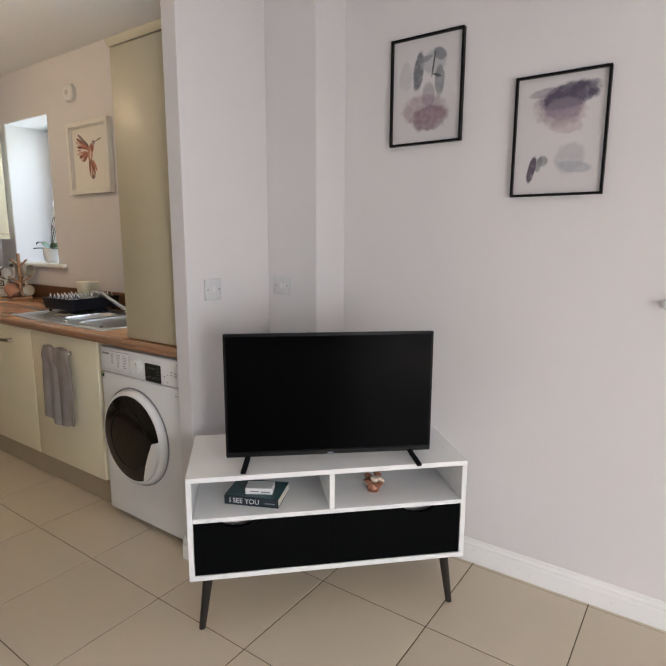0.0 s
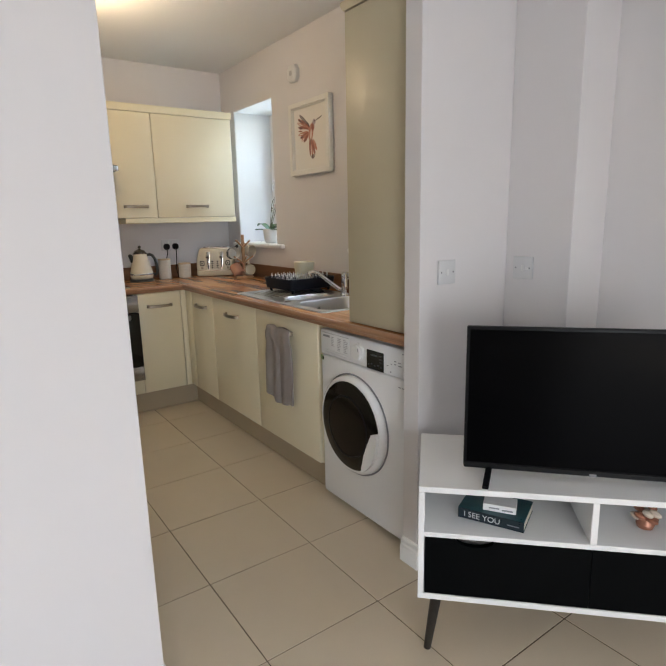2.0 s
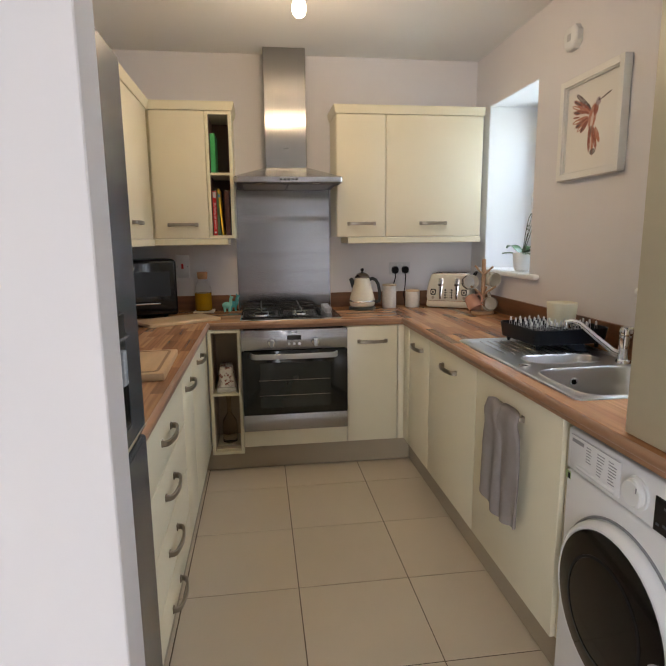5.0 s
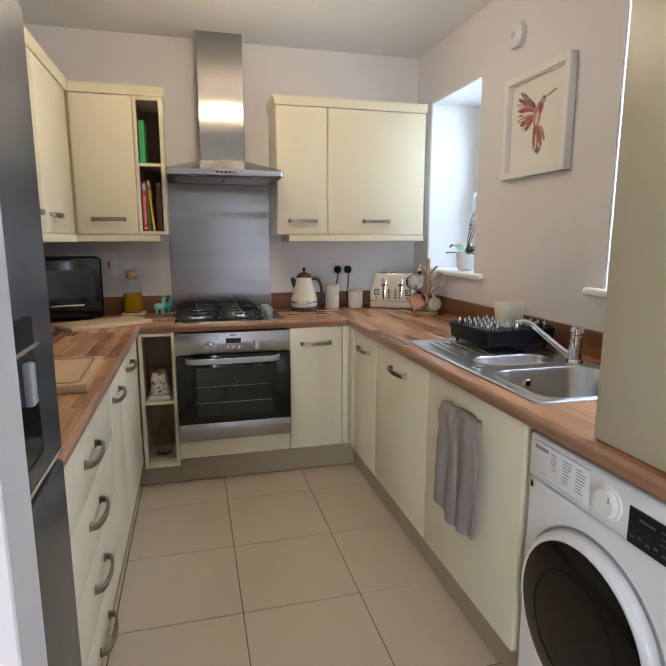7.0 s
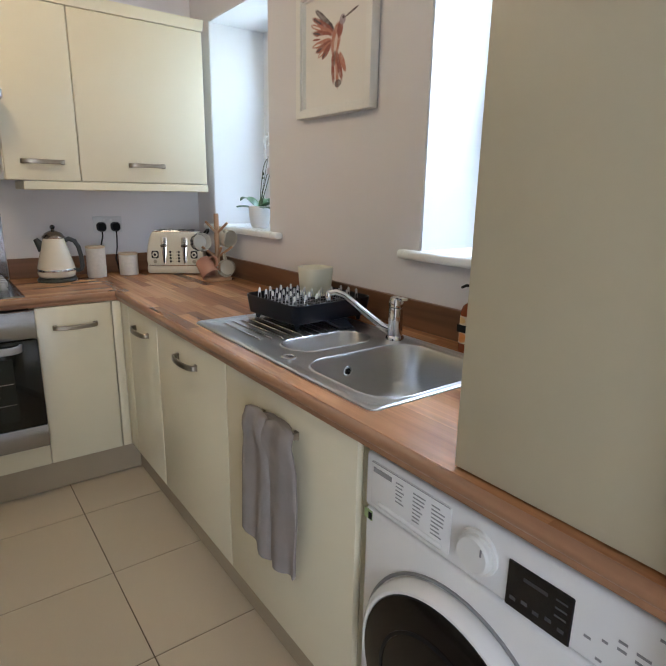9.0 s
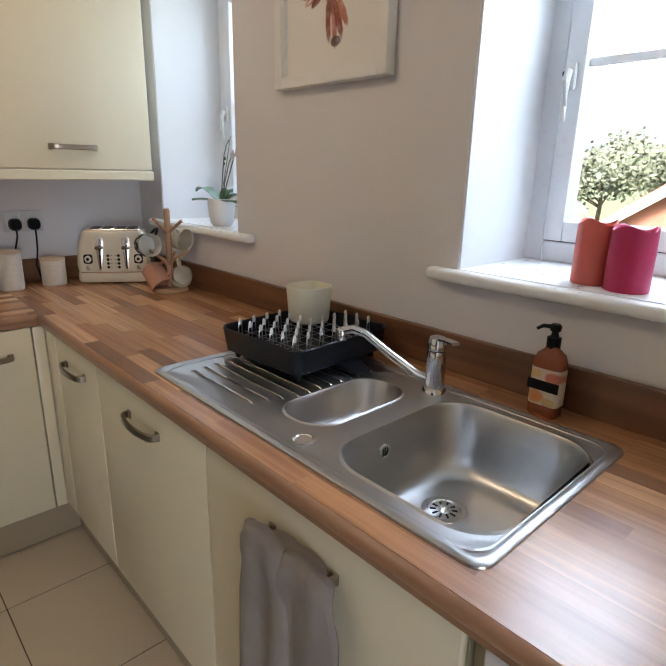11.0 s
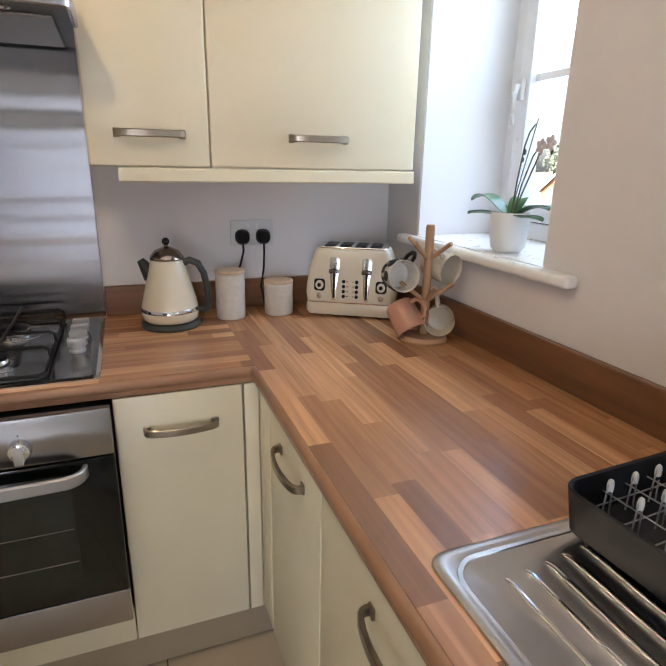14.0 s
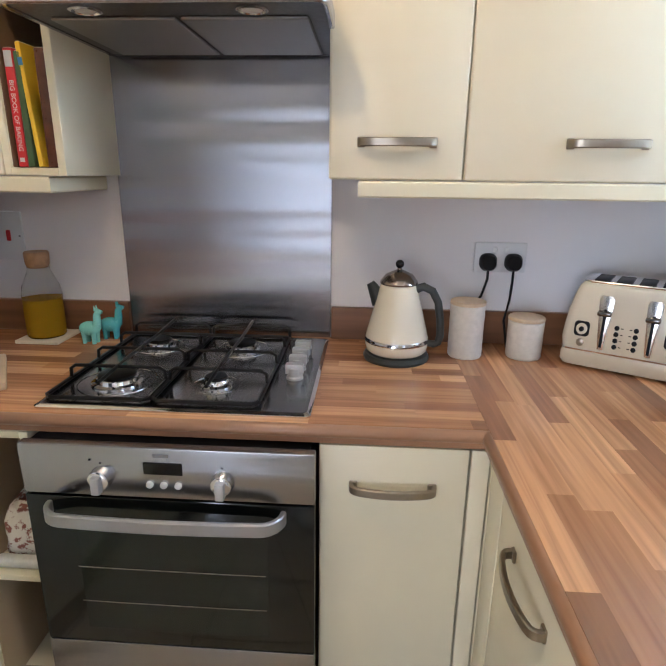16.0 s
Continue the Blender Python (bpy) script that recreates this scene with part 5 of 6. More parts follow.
def watercolour(name, paper, blobs):
    """Paper with soft washes: blobs of (x, z, half width, half height, turn, colour, strength)."""
    m, t, p = nodes_of(name)
    c = t.nodes.new("ShaderNodeTexCoord")
    wob = node(t, "ShaderNodeTexNoise", ("Vector", c.outputs["Object"]), Scale=28.0, Detail=5.0, Roughness=0.6)
    wash = node(t, "ShaderNodeTexNoise", ("Vector", c.outputs["Object"]), Scale=45.0, Detail=4.0).outputs["Fac"]
    col = paper
    for x, z, rx, rz, turn, rgb, k in blobs:
        mp = t.nodes.new("ShaderNodeMapping")
        mp.vector_type = "TEXTURE"
        mp.inputs["Location"].default_value, mp.inputs["Rotation"].default_value, mp.inputs["Scale"].default_value = (x, 0, z), (0, radians(turn), 0), (rx, 1, rz)
        t.links.new(c.outputs["Object"], mp.inputs["Vector"])
        flat = node(t, "ShaderNodeVectorMath", (0, mp.outputs[0]), op="MULTIPLY")
        flat.inputs[1].default_value = (1, 0, 1)
        d = node(t, "ShaderNodeVectorMath", (0, flat.outputs[0]), op="LENGTH").outputs["Value"]
        d = math_node(t, "ADD", d, math_node(t, "MULTIPLY", math_node(t, "SUBTRACT", wob.outputs["Fac"], 0.5), 0.65))
        a = t.nodes.new("ShaderNodeMapRange")
        a.interpolation_type = "SMOOTHSTEP"
        for i, v in ((1, 1.08), (2, 0.76), (3, 0.0), (4, k)):
            a.inputs[i].default_value = v
        t.links.new(d, a.inputs[0])
        fac = math_node(t, "MULTIPLY", a.outputs[0], math_node(t, "ADD", wash, 0.5))
        fac.node.use_clamp = True
        col = mixed(t, fac, col, rgb)
    t.links.new(col, p.inputs["Base Color"])
    p.inputs["Roughness"].default_value = 0.35
    return m


def picture(name, x0, x1, z0, z1, depth, fw, frame_mat, print_mat, label, mount=False, lean=0.0):
    cx, cz = (x0 + x1) / 2, (z0 + z1) / 2
    hx, hz = (x1 - x0) / 2, (z1 - z0) / 2
    pic = thing(name, cx, YW - 0.001, cz, label=label, category="picture")
    pic["local"] = 1
    for nm, b in (("frame_side", (-hx, -hx + fw, -depth, 0, -hz, hz)), ("frame_side", (hx - fw, hx, -depth, 0, -hz, hz)), ("frame_rail", (-hx + fw, hx - fw, -depth, 0, hz - fw, hz)), ("frame_rail", (-hx + fw, hx - fw, -depth, 0, -hz, -hz + fw))):
        part(nm, box(*b, 0.0015, 1), frame_mat, pic)
    part("print", box(-hx + fw, hx - fw, -depth * 0.35, -0.002, -hz + fw, hz - fw), print_mat, pic, "print behind glass")
    return pic


PAPER = (0.60, 0.575, 0.58)
LILAC, PLUM, SLATE, ROSE = (0.22, 0.175, 0.225), (0.24, 0.165, 0.195), (0.15, 0.155, 0.175), (0.36, 0.275, 0.305)
print1 = watercolour("abstract_wash_one", PAPER, [(-0.01, -0.07, 0.095, 0.06, 0, ROSE, 0.75), (0.015, -0.105, 0.085, 0.05, -8, PLUM, 0.85), (-0.035, 0.075, 0.024, 0.075, 6, SLATE, 0.9), (0.03, 0.10, 0.06, 0.045, 0, (0.36, 0.37, 0.40), 0.7), (0.055, 0.03, 0.022, 0.06, 0, SLATE, 0.7), (-0.09, 0.06, 0.03, 0.06, 0, (0.42, 0.42, 0.44), 0.5), (0.055, 0.125, 0.032, 0.022, 40, SLATE, 0.75), (0.028, 0.09, 0.004, 0.05, 8, (0.05, 0.05, 0.05), 0.9), (0.045, 0.05, 0.02, 0.006, 20, (0.05, 0.05, 0.05), 0.8), (-0.01, 0.115, 0.035, 0.012, -12, SLATE, 0.6), (0.01, -0.02, 0.03, 0.05, 0, LILAC, 0.5)])
print2 = watercolour("abstract_wash_two", PAPER, [(0.0, 0.09, 0.09, 0.07, 0, ROSE, 0.75), (0.025, 0.125, 0.105, 0.046, -8, (0.07, 0.06, 0.10), 0.95), (-0.06, 0.145, 0.05, 0.015, -10, LILAC, 0.6), (0.01, 0.085, 0.065, 0.04, 0, LILAC, 0.7), (0.02, 0.03, 0.06, 0.03, 10, ROSE, 0.45), (0.04, -0.08, 0.05, 0.055, 20, (0.38, 0.38, 0.41), 0.6), (0.06, -0.11, 0.06, 0.02, 10, (0.36, 0.36, 0.40), 0.7), (-0.085, -0.11, 0.014, 0.046, 12, (0.10, 0.08, 0.11), 1.0), (-0.06, -0.095, 0.010, 0.03, 12, SLATE, 0.7), (-0.05, -0.085, 0.02, 0.02, 0, SLATE, 0.6)])
FRAME_BLACK = plain("black_frame", (0.006, 0.004, 0.004), 0.35, var=0.1, bump=0.0, spec=0.15)
picture("framed_print", -1.064, -0.757, 1.722, 2.128, 0.022, 0.0085, FRAME_BLACK, print1, "lilac and grey abstract watercolour in a thin black frame")
picture("framed_print", -0.556, -0.248, 1.501, 1.911, 0.022, 0.0085, FRAME_BLACK, print2, "purple abstract watercolour in a thin black frame")
RUST, BRICK, INK = (0.25, 0.06, 0.035), (0.42, 0.16, 0.10), (0.07, 0.04, 0.04)
WHITE_W, ASH = (0.72, 0.66, 0.60), (0.28, 0.24, 0.24)
# hummingbird in washes: fanned wing first, then body, head, bill and tail
fan = []
for k, (tx, tz) in enumerate(((-0.125, 0.150), (-0.148, 0.130), (-0.152, 0.105), (-0.152, 0.080), (-0.150, 0.055), (-0.142, 0.030), (-0.128, 0.008), (-0.108, -0.010), (-0.085, -0.020))):
    sx, sz = -0.005 - 0.003 * k, 0.060 - 0.005 * k
    ln = math.hypot(tx - sx, tz - sz)
    turn = math.degrees(math.atan2(tz - sz, sx - tx))
    fan.append(((tx + sx) / 2, (tz + sz) / 2, ln * 0.54, 0.0135, turn, (INK, RUST, BRICK, RUST, WHITE_W, BRICK, RUST, BRICK, RUST)[k], 0.95))
    fan.append((tx * 0.78 + sx * 0.22, tz * 0.78 + sz * 0.22, ln * 0.20, 0.004, turn, (ASH, INK, WHITE_W, INK, RUST, WHITE_W, INK, WHITE_W, INK)[k], 0.9))
fan += [(0.004, 0.030, 0.030, 0.062, 14, BRICK, 0.95), (0.026, 0.062, 0.018, 0.032, 14, RUST, 0.95), (0.000, 0.010, 0.010, 0.040, 12, WHITE_W, 0.7), (0.040, 0.088, 0.020, 0.018, 0, (0.34, 0.27, 0.30), 0.95), (0.045, 0.094, 0.007, 0.006, 0, INK, 0.9), (0.090, 0.101, 0.044, 0.0045, -14, INK, 0.95),
        (-0.012, -0.062, 0.013, 0.062, -2, RUST, 0.95), (0.008, -0.068, 0.013, 0.066, -8, BRICK, 0.95), (0.026, -0.062, 0.014, 0.058, -18, RUST, 0.95), (0.044, -0.050, 0.013, 0.042, -28, BRICK, 0.95), (0.000, -0.085, 0.004, 0.045, -4, WHITE_W, 0.8), (0.018, -0.118, 0.022, 0.014, 0, INK, 0.8), (-0.004, -0.030, 0.008, 0.03, 4, INK, 0.6)]
FRAME_WHITE = plain("white_frame", (0.76, 0.74, 0.70), 0.45, var=0.04, grain=80, bump=0.05)
bird = picture("framed_print", -3.474, -3.014, 1.630, 2.080, 0.036, 0.030, FRAME_WHITE, watercolour("hummingbird_wash", (0.74, 0.71, 0.66), fan), "rust-red hummingbird watercolour in a broad white frame")
for nm, b in (("mount_edge", (-0.1995, -0.194, -0.026, -0.011, -0.195, 0.195)), ("mount_edge", (0.194, 0.1995, -0.026, -0.011, -0.195, 0.195)), ("mount_edge", (-0.194, 0.194, -0.026, -0.011, 0.1895, 0.195)), ("mount_edge", (-0.194, 0.194, -0.026, -0.011, -0.195, -0.1895))):
    part(nm, box(*b), FRAME_WHITE, bird)
al = thing("heat_sensor", -3.43, YW, 2.27, label="small white square sensor box on the kitchen wall", category="sensor")
part("cover", loft([[(-3.43 + a * k, y, 2.27 + b * k) for a, b in ((-0.030, 0.052), (0.030, 0.052), (0.054, 0.022), (0.054, -0.022), (0.030, -0.052), (-0.030, -0.052), (-0.054, -0.022), (-0.054, 0.022))] for y, k in ((YW - 0.001, 1.0), (YW - 0.026, 1.0), (YW - 0.033, 0.9), (YW - 0.036, 0.75))]), WHITE_PLASTIC, al)
part("sensor_window", box(-3.445, -3.415, YW - 0.038, YW - 0.0355, 2.255, 2.285, 0.001, 1), plain("grey_lens", (0.5, 0.5, 0.5), 0.4), al)

# ---- pendant bulb ----
pen = thing("pendant_bulb", -3.40, 0.846, H, label="bare glowing bulb on a white ceiling rose", category="lamp")
part("ceiling_rose", lathe(-3.40, 0.846, [(0.045, H - 0.001), (0.044, H - 0.016), (0.03, H - 0.026), (0.012, H - 0.03)], 24), WHITE_PLASTIC, pen)
part("lamp_holder", lathe(-3.40, 0.846, [(0.012, H - 0.03), (0.02, H - 0.06), (0.02, H - 0.115), (0.017, H - 0.12)], 20), WHITE_PLASTIC, pen)
gm, gt, gp = nodes_of("lit_bulb")
gp.inputs["Emission Color"].default_value, gp.inputs["Emission Strength"].default_value = (1.0, 0.83, 0.55, 1), GLOW
gp.inputs["Base Color"].default_value = (0.9, 0.85, 0.75, 1)
# collar added to keep the point lamp's light off the holder and ceiling
part("bulb_collar", lathe(-3.40, 0.846, [(0.014, H - 0.121), (0.015, H - 0.135), (0.022, H - 0.152), (0.027, H - 0.166)], 24), WHITE_PLASTIC, pen, "white opaque collar added to shade the lamp holder")
bulb = part("bulb", lathe(-3.40, 0.846, [(0.0272, H - 0.1665), (0.0305, H - 0.182), (0.0305, H - 0.196), (0.026, H - 0.212), (0.016, H - 0.222), (0.004, H - 0.226)], 24), gm, pen, "lit warm bulb")
bulb.visible_shadow = False

# ---- appliances on the back worktop ----
KCREAM = plain("cream_enamel", (0.66, 0.60, 0.47), 0.18, var=0.02, bump=0.0, coat=0.4)
kt = thing("kettle", -4.425, 1.312, ZT, label="cream traditional electric kettle with chrome lid on its base", category="kettle")
kx, ky, z = -4.425, 1.312, ZT
part("power_base", lathe(kx, ky, [(0.088, z + 0.001), (0.090, z + 0.008), (0.086, z + 0.018), (0.07, z + 0.021)], 32), plain("dark_olive_plastic", (0.03, 0.035, 0.03), 0.35), kt, "dark round power base")
kb = part("body", lathe(kx, ky, [(0.076, z + 0.0215), (0.082, z + 0.028), (0.086, z + 0.045), (0.086, z + 0.058), (0.080, z + 0.085), (0.068, z + 0.13), (0.057, z + 0.17), (0.049, z + 0.203), (0.046, z + 0.208)], 40), KCREAM, kt, "glossy cream pyramid body", angle=60)
part("chrome_band", lathe(kx, ky, [(0.0865, z + 0.052), (0.0878, z + 0.054), (0.0868, z + 0.062), (0.0855, z + 0.064)], 40, caps=(False, False)), CHROME, kb, "chrome band")
lid = part("lid", lathe(kx, ky, [(0.049, z + 0.2075), (0.051, z + 0.211), (0.049, z + 0.216), (0.036, z + 0.233), (0.014, z + 0.243), (0.006, z + 0.246), (0.006, z + 0.251)], 32), plain("smoky_chrome", (0.30, 0.26, 0.23), 0.15, 0.9, bump=0), kt, "smoky chrome lid")
bm = bmesh.new()
bmesh.ops.create_uvsphere(bm, u_segments=16, v_segments=12, radius=0.0115, matrix=pose(kx, ky, z + 0.260))
part("knob", bm, BLACK_GLOSS, lid, "black ball knob")
hd = Vector((0.25, 1, 0)).normalized()
KH = plain("grey_green_plastic", (0.022, 0.025, 0.023), 0.42, grain=8, bump=0)
pts = [Vector((kx, ky, z)) + hd * a + Vector((0, 0, b)) for a, b in ((0.046, 0.196), (0.066, 0.204), (0.090, 0.194), (0.106, 0.165), (0.114, 0.12), (0.117, 0.075), (0.112, 0.055), (0.10, 0.05), (0.085, 0.052))]
part("handle", tube(pts, [0.012, 0.0115, 0.011, 0.0105, 0.0105, 0.0105, 0.010, 0.010, 0.009], 14, up=(1, -0.25, 0)), KH, kt, "curved dark handle")
sp = [Vector((kx, ky, z)) - hd * a + Vector((0, 0, b)) for a, b in ((0.050, 0.150), (0.062, 0.180), (0.078, 0.205))]
part("spout", tube(sp, [0.022, 0.019, 0.011], 14), KH, kt, "dark pouring spout")
STONE = plain("speckled_stoneware", (0.60, 0.56, 0.50), 0.6, var=0.1, scale=70, grain=250, bump=0.15)
LIDWOOD = plain("pale_wood_lid", (0.56, 0.42, 0.28), 0.5, var=0.12, scale=8, grain=60, stretch=(1, 8, 1), bump=0.05)
for nm, jx, jy, r, h, lab in (("storage_jar", -4.462, 1.505, 0.0465, 0.148, "tall stoneware jar with a pale wooden lid"), ("storage_jar", -4.468, 1.668, 0.0475, 0.106, "short stoneware jar with a pale wooden lid")):
    j = thing(nm, jx, jy, ZT, label=lab, category="jar", group="stoneware jars")
    bm = lathe(jx, jy, [(r * 0.94, ZT + 0.001), (r, ZT + 0.006), (r, ZT + h * 0.5), (r * 1.01, ZT + h - 0.002), (r * 0.97, ZT + h)], 36)
    bmesh.ops.subdivide_edges(bm, edges=[e for e in bm.edges if abs(e.verts[0].co.z - e.verts[1].co.z) > 0.02], cuts=5)
    for v in bm.verts:
        if ZT + 0.01 < v.co.z < ZT + h - 0.01:
            k = 1 + 0.016 * noise.noise(v.co * 55)
            v.co.x, v.co.y = jx + (v.co.x - jx) * k, jy + (v.co.y - jy) * k
    part("jar", bm, STONE, j, angle=60)
    part("lid", lathe(jx, jy, [(r * 0.99, ZT + h + 0.0005), (r * 1.03, ZT + h + 0.002), (r * 1.03, ZT + h + 0.009), (r * 0.99, ZT + h + 0.011)], 36), LIDWOOD, j, "pale wooden lid")

ts = thing("toaster", -4.339, 1.875, ZT, 58.8, label="cream four-slice retro toaster with chrome levers", category="toaster")
ts.scale = (1.03, 1.0, 1.13)
ts["local"] = 1      # x along the front, y to the back
TOAST = plain("ivory_enamel", (0.62, 0.57, 0.46), 0.22, var=0.02, bump=0, coat=0.3)
W2T, DT2 = 0.146, 0.155


def body_ring(i, z, dy0=0.0):
    return rrect(0, DT2 / 2 + dy0, W2T - i, DT2 / 2 - i * 0.55, 0.022, z, 6)


part("base_skirt", loft([body_ring(0.006, 0.006), body_ring(0.0, 0.014), body_ring(0.0, 0.034), body_ring(0.003, 0.042)]), TOAST, ts, "ivory base skirt")
part("chrome_line", loft([body_ring(0.0005, 0.042), body_ring(0.0005, 0.046)]), CHROME, ts)
part("body", loft([body_ring(0.003, 0.046), body_ring(-0.001, 0.07), body_ring(0.002, 0.10), body_ring(0.008, 0.14), body_ring(0.018, 0.175), body_ring(0.025, 0.192), body_ring(0.033, 0.200)]), TOAST, ts, "ivory enamel body", angle=60)
top = part("top_plate", loft([body_ring(0.033, 0.2005), body_ring(0.031, 0.203), body_ring(0.033, 0.2055), body_ring(0.040, 0.2045)]), CHROME, ts, "chrome top plate")
for k in range(4):
    x = -0.074 + k * 0.0493
    part("bread_slot", box(x - 0.017, x + 0.017, 0.028, 0.128, 0.2035, 0.2062, 0.003, 2), BLACK, top)


def toaster_front(z):
    """Depth of the sloping front at a height."""
    steps = ((0.046, 0.0017), (0.07, -0.0005), (0.10, 0.0011), (0.14, 0.0044), (0.175, 0.0099), (0.192, 0.0138))
    for (z0, y0), (z1, y1) in zip(steps, steps[1:]):
        if z <= z1:
            return y0 + (y1 - y0) * (z - z0) / (z1 - z0)
    return 0.0138


SATIN = plain("satin_chrome", (0.62, 0.60, 0.57), 0.22, 1.0, var=0.05, bump=0)
for k in (-0.052, 0.052):
    rows = []
    for w, z in ((0.0065, 0.052), (0.009, 0.08), (0.012, 0.115), (0.0155, 0.15), (0.0165, 0.168), (0.012, 0.176)):
        yf = toaster_front(z) - 0.003
        rows.append([(k - w, yf + 0.0015, z), (k - w * 0.6, yf, z), (k + w * 0.6, yf, z), (k + w, yf + 0.0015, z), (k + w, yf + 0.010, z), (k - w, yf + 0.010, z)])
    lever = part("lever_plate", loft(rows), SATIN, ts, "tapered chrome lever plate")
    rows = []
    for z in (0.058, 0.09, 0.12, 0.145):
        yf = toaster_front(z) - 0.0038
        rows.append([(k - 0.0032, yf, z), (k + 0.0032, yf, z), (k + 0.0032, yf + 0.006, z), (k - 0.0032, yf + 0.006, z)])
    part("lever_slot", loft(rows), BLACK, lever)
    part("lever_knob", box(k - 0.016, k + 0.016, -0.016, 0.004, 0.132, 0.143, 0.004, 2), plain("dark_chrome", (0.16, 0.15, 0.14), 0.2, 0.9, var=0.05, bump=0), lever, "dark chrome lever knob")
for k in (-0.099, 0.099):
    y = toaster_front(0.095)
    bm = loft([rrect(0, 0, 0.0185, 0.0185, 0.009, -0.004), rrect(0, 0, 0.0175, 0.0175, 0.009, 0.003)])
    bm.transform(pose(k, y, 0.095, 87, 0, 0))
    dial = part("browning_dial", bm, BLACK, ts, "black-rimmed browning dial")
    bm = lathe(0, 0, [(0.0135, 0.002), (0.0130, 0.0045), (0.010, 0.0052)], 24)
    bm.transform(pose(k, y, 0.095, 87, 0, 0))
    face = part("dial_face", bm, TOAST, dial)
    bm = lathe(0, 0, [(0.0062, 0.004), (0.0058, 0.011), (0.004, 0.0115)], 16)
    bm.transform(pose(k, y, 0.095, 87, 0, 0))
    part("dial_grip", bm, BLACK, face)
    bm = lathe(0, 0, [(0.0095, -0.003), (0.0090, 0.005), (0.006, 0.0062)], 18)
    bm.transform(pose(k, toaster_front(0.063), 0.063, 90, 0, 0))
    part("knob", bm, PEWTER, ts)
for bx0 in (-0.021, 0.021):
    for r in range(4):
        z = 0.064 + 0.0145 * r
        bm = lathe(0, 0, [(0.0058, -0.002), (0.0056, 0.0022), (0.004, 0.003)], 14)
        bm.transform(pose(bx0, toaster_front(z), z, 88, 0, 0))
        part("button", bm, BLACK, ts)
        part("button_mark", box(bx0 * 0.45 - 0.003, bx0 * 0.45 + 0.003, toaster_front(z) - 0.0006, toaster_front(z) + 0.002, z - 0.001, z + 0.001), BLACK, ts)

# ---- mug tree ----
TREEWOOD = plain("turned_beech", (0.42, 0.25, 0.14), 0.5, var=0.12, scale=10, grain=60, stretch=(1, 1, 0.15), bump=0.05)
gx, gy = -4.06, 1.995
tree = thing("mug_tree", gx, gy, ZT, label="beech mug tree with slanting pegs on the worktop", category="mug tree")
part("base", lathe(gx, gy, [(0.068, ZT + 0.001), (0.07, ZT + 0.008), (0.064, ZT + 0.018), (0.02, ZT + 0.02)], 32), TREEWOOD, tree)
part("post", lathe(gx, gy, [(0.0125, ZT + 0.019), (0.0125, ZT + 0.325), (0.0105, ZT + 0.333)], 16), TREEWOOD, tree)
pegs = [(200, 0.235), (20, 0.235), (300, 0.235), (250, 0.115), (350, 0.115), (60, 0.115)]
for a, pz in pegs:
    d = Vector((math.cos(radians(a)), math.sin(radians(a)), 0))
    p0 = Vector((gx, gy, ZT + pz))
    part("peg", tube([p0, p0 + d * 0.075 + Vector((0, 0, 0.055))], 0.0062, 10), TREEWOOD, tree)


def mug(label, at, axis, r, h, outer, inner, handle_way, spots=False):
    """A mug whose mouth looks along axis; handle_way is the way of its handle."""
    axis = Vector(axis).normalized()
    m = thing("mug", *at, label=label, category="mug", group="mugs on the tree")
    q = axis.to_track_quat("Z", "Y").to_matrix().to_4x4()
    m.matrix_basis = Matrix.Translation(at) @ q
    m["local"] = 1
    part("cup", lathe(0, 0, [(r * 0.8, -h / 2), (r * 0.9, -h / 2 + 0.006), (r, h / 2 - 0.004), (r * 0.985, h / 2), (r * 0.945, h / 2 - 0.002), (r * 0.93, h / 2 - 0.012)], 32, caps=(True, False)), outer, m, angle=50)
    part("inside", lathe(0, 0, [(r * 0.945, h / 2 - 0.0025), (r * 0.86, -h / 2 + 0.012), (r * 0.5, -h / 2 + 0.008), (r * 0.01, -h / 2 + 0.008)], 32, caps=(False, False)), inner, m, angle=60)
    hw = q.to_3x3().inverted() @ Vector(handle_way)
    hw.z = 0
    hw.normalize()
    pts = [hw * (r * 0.93 + a) + Vector((0, 0, b)) for a, b in ((0.0, 0.028), (0.018, 0.030), (0.030, 0.015), (0.031, -0.008), (0.02, -0.026), (-0.003, -0.030))]
    part("handle", tube(pts, 0, flat=(0.006, 0.0045), up=(hw.y, -hw.x, 0.001)), outer if not spots else BLACK, m)
    if spots:
        for k in range(7):
            for zz in (-0.02, 0.018):
                a = 2 * math.pi * (k + (0.5 if zz > 0 else 0)) / 7
                rr = r * (0.95 + 0.05 * zz / 0.02) + 0.0006
                bm = lathe(0, 0, [(0.0145, -0.001), (0.0143, 0.0008)], 16)
                bm.transform(Matrix.Translation((rr * math.cos(a), rr * math.sin(a), zz)) @ Vector((math.cos(a), math.sin(a), 0)).to_track_quat("Z", "Y").to_matrix().to_4x4())
                part("spot", bm, BLACK, m)
    return m


CHINA = plain("white_china", (0.70, 0.68, 0.62), 0.2, var=0.02, bump=0)
PINK = plain("terracotta_pink_glaze", (0.52, 0.27, 0.185), 0.22, var=0.06, scale=12, bump=0.02)
CREAMC = plain("cream_china", (0.62, 0.56, 0.45), 0.25, var=0.05, bump=0)
mug("white mug with large black spots hanging mouth outwards", (-4.078, 1.914, 1.098), (0.95, -0.12, 0.10), 0.045, 0.09, CHINA, CHINA, (0.2, 0.5, 0.8), True)
mug("cream mug with a small printed motif hanging on the tree", (-4.085, 2.05, 1.116), (0.9, 0.25, -0.12), 0.045, 0.09, CREAMC, CREAMC, (-0.2, -0.6, 0.7))
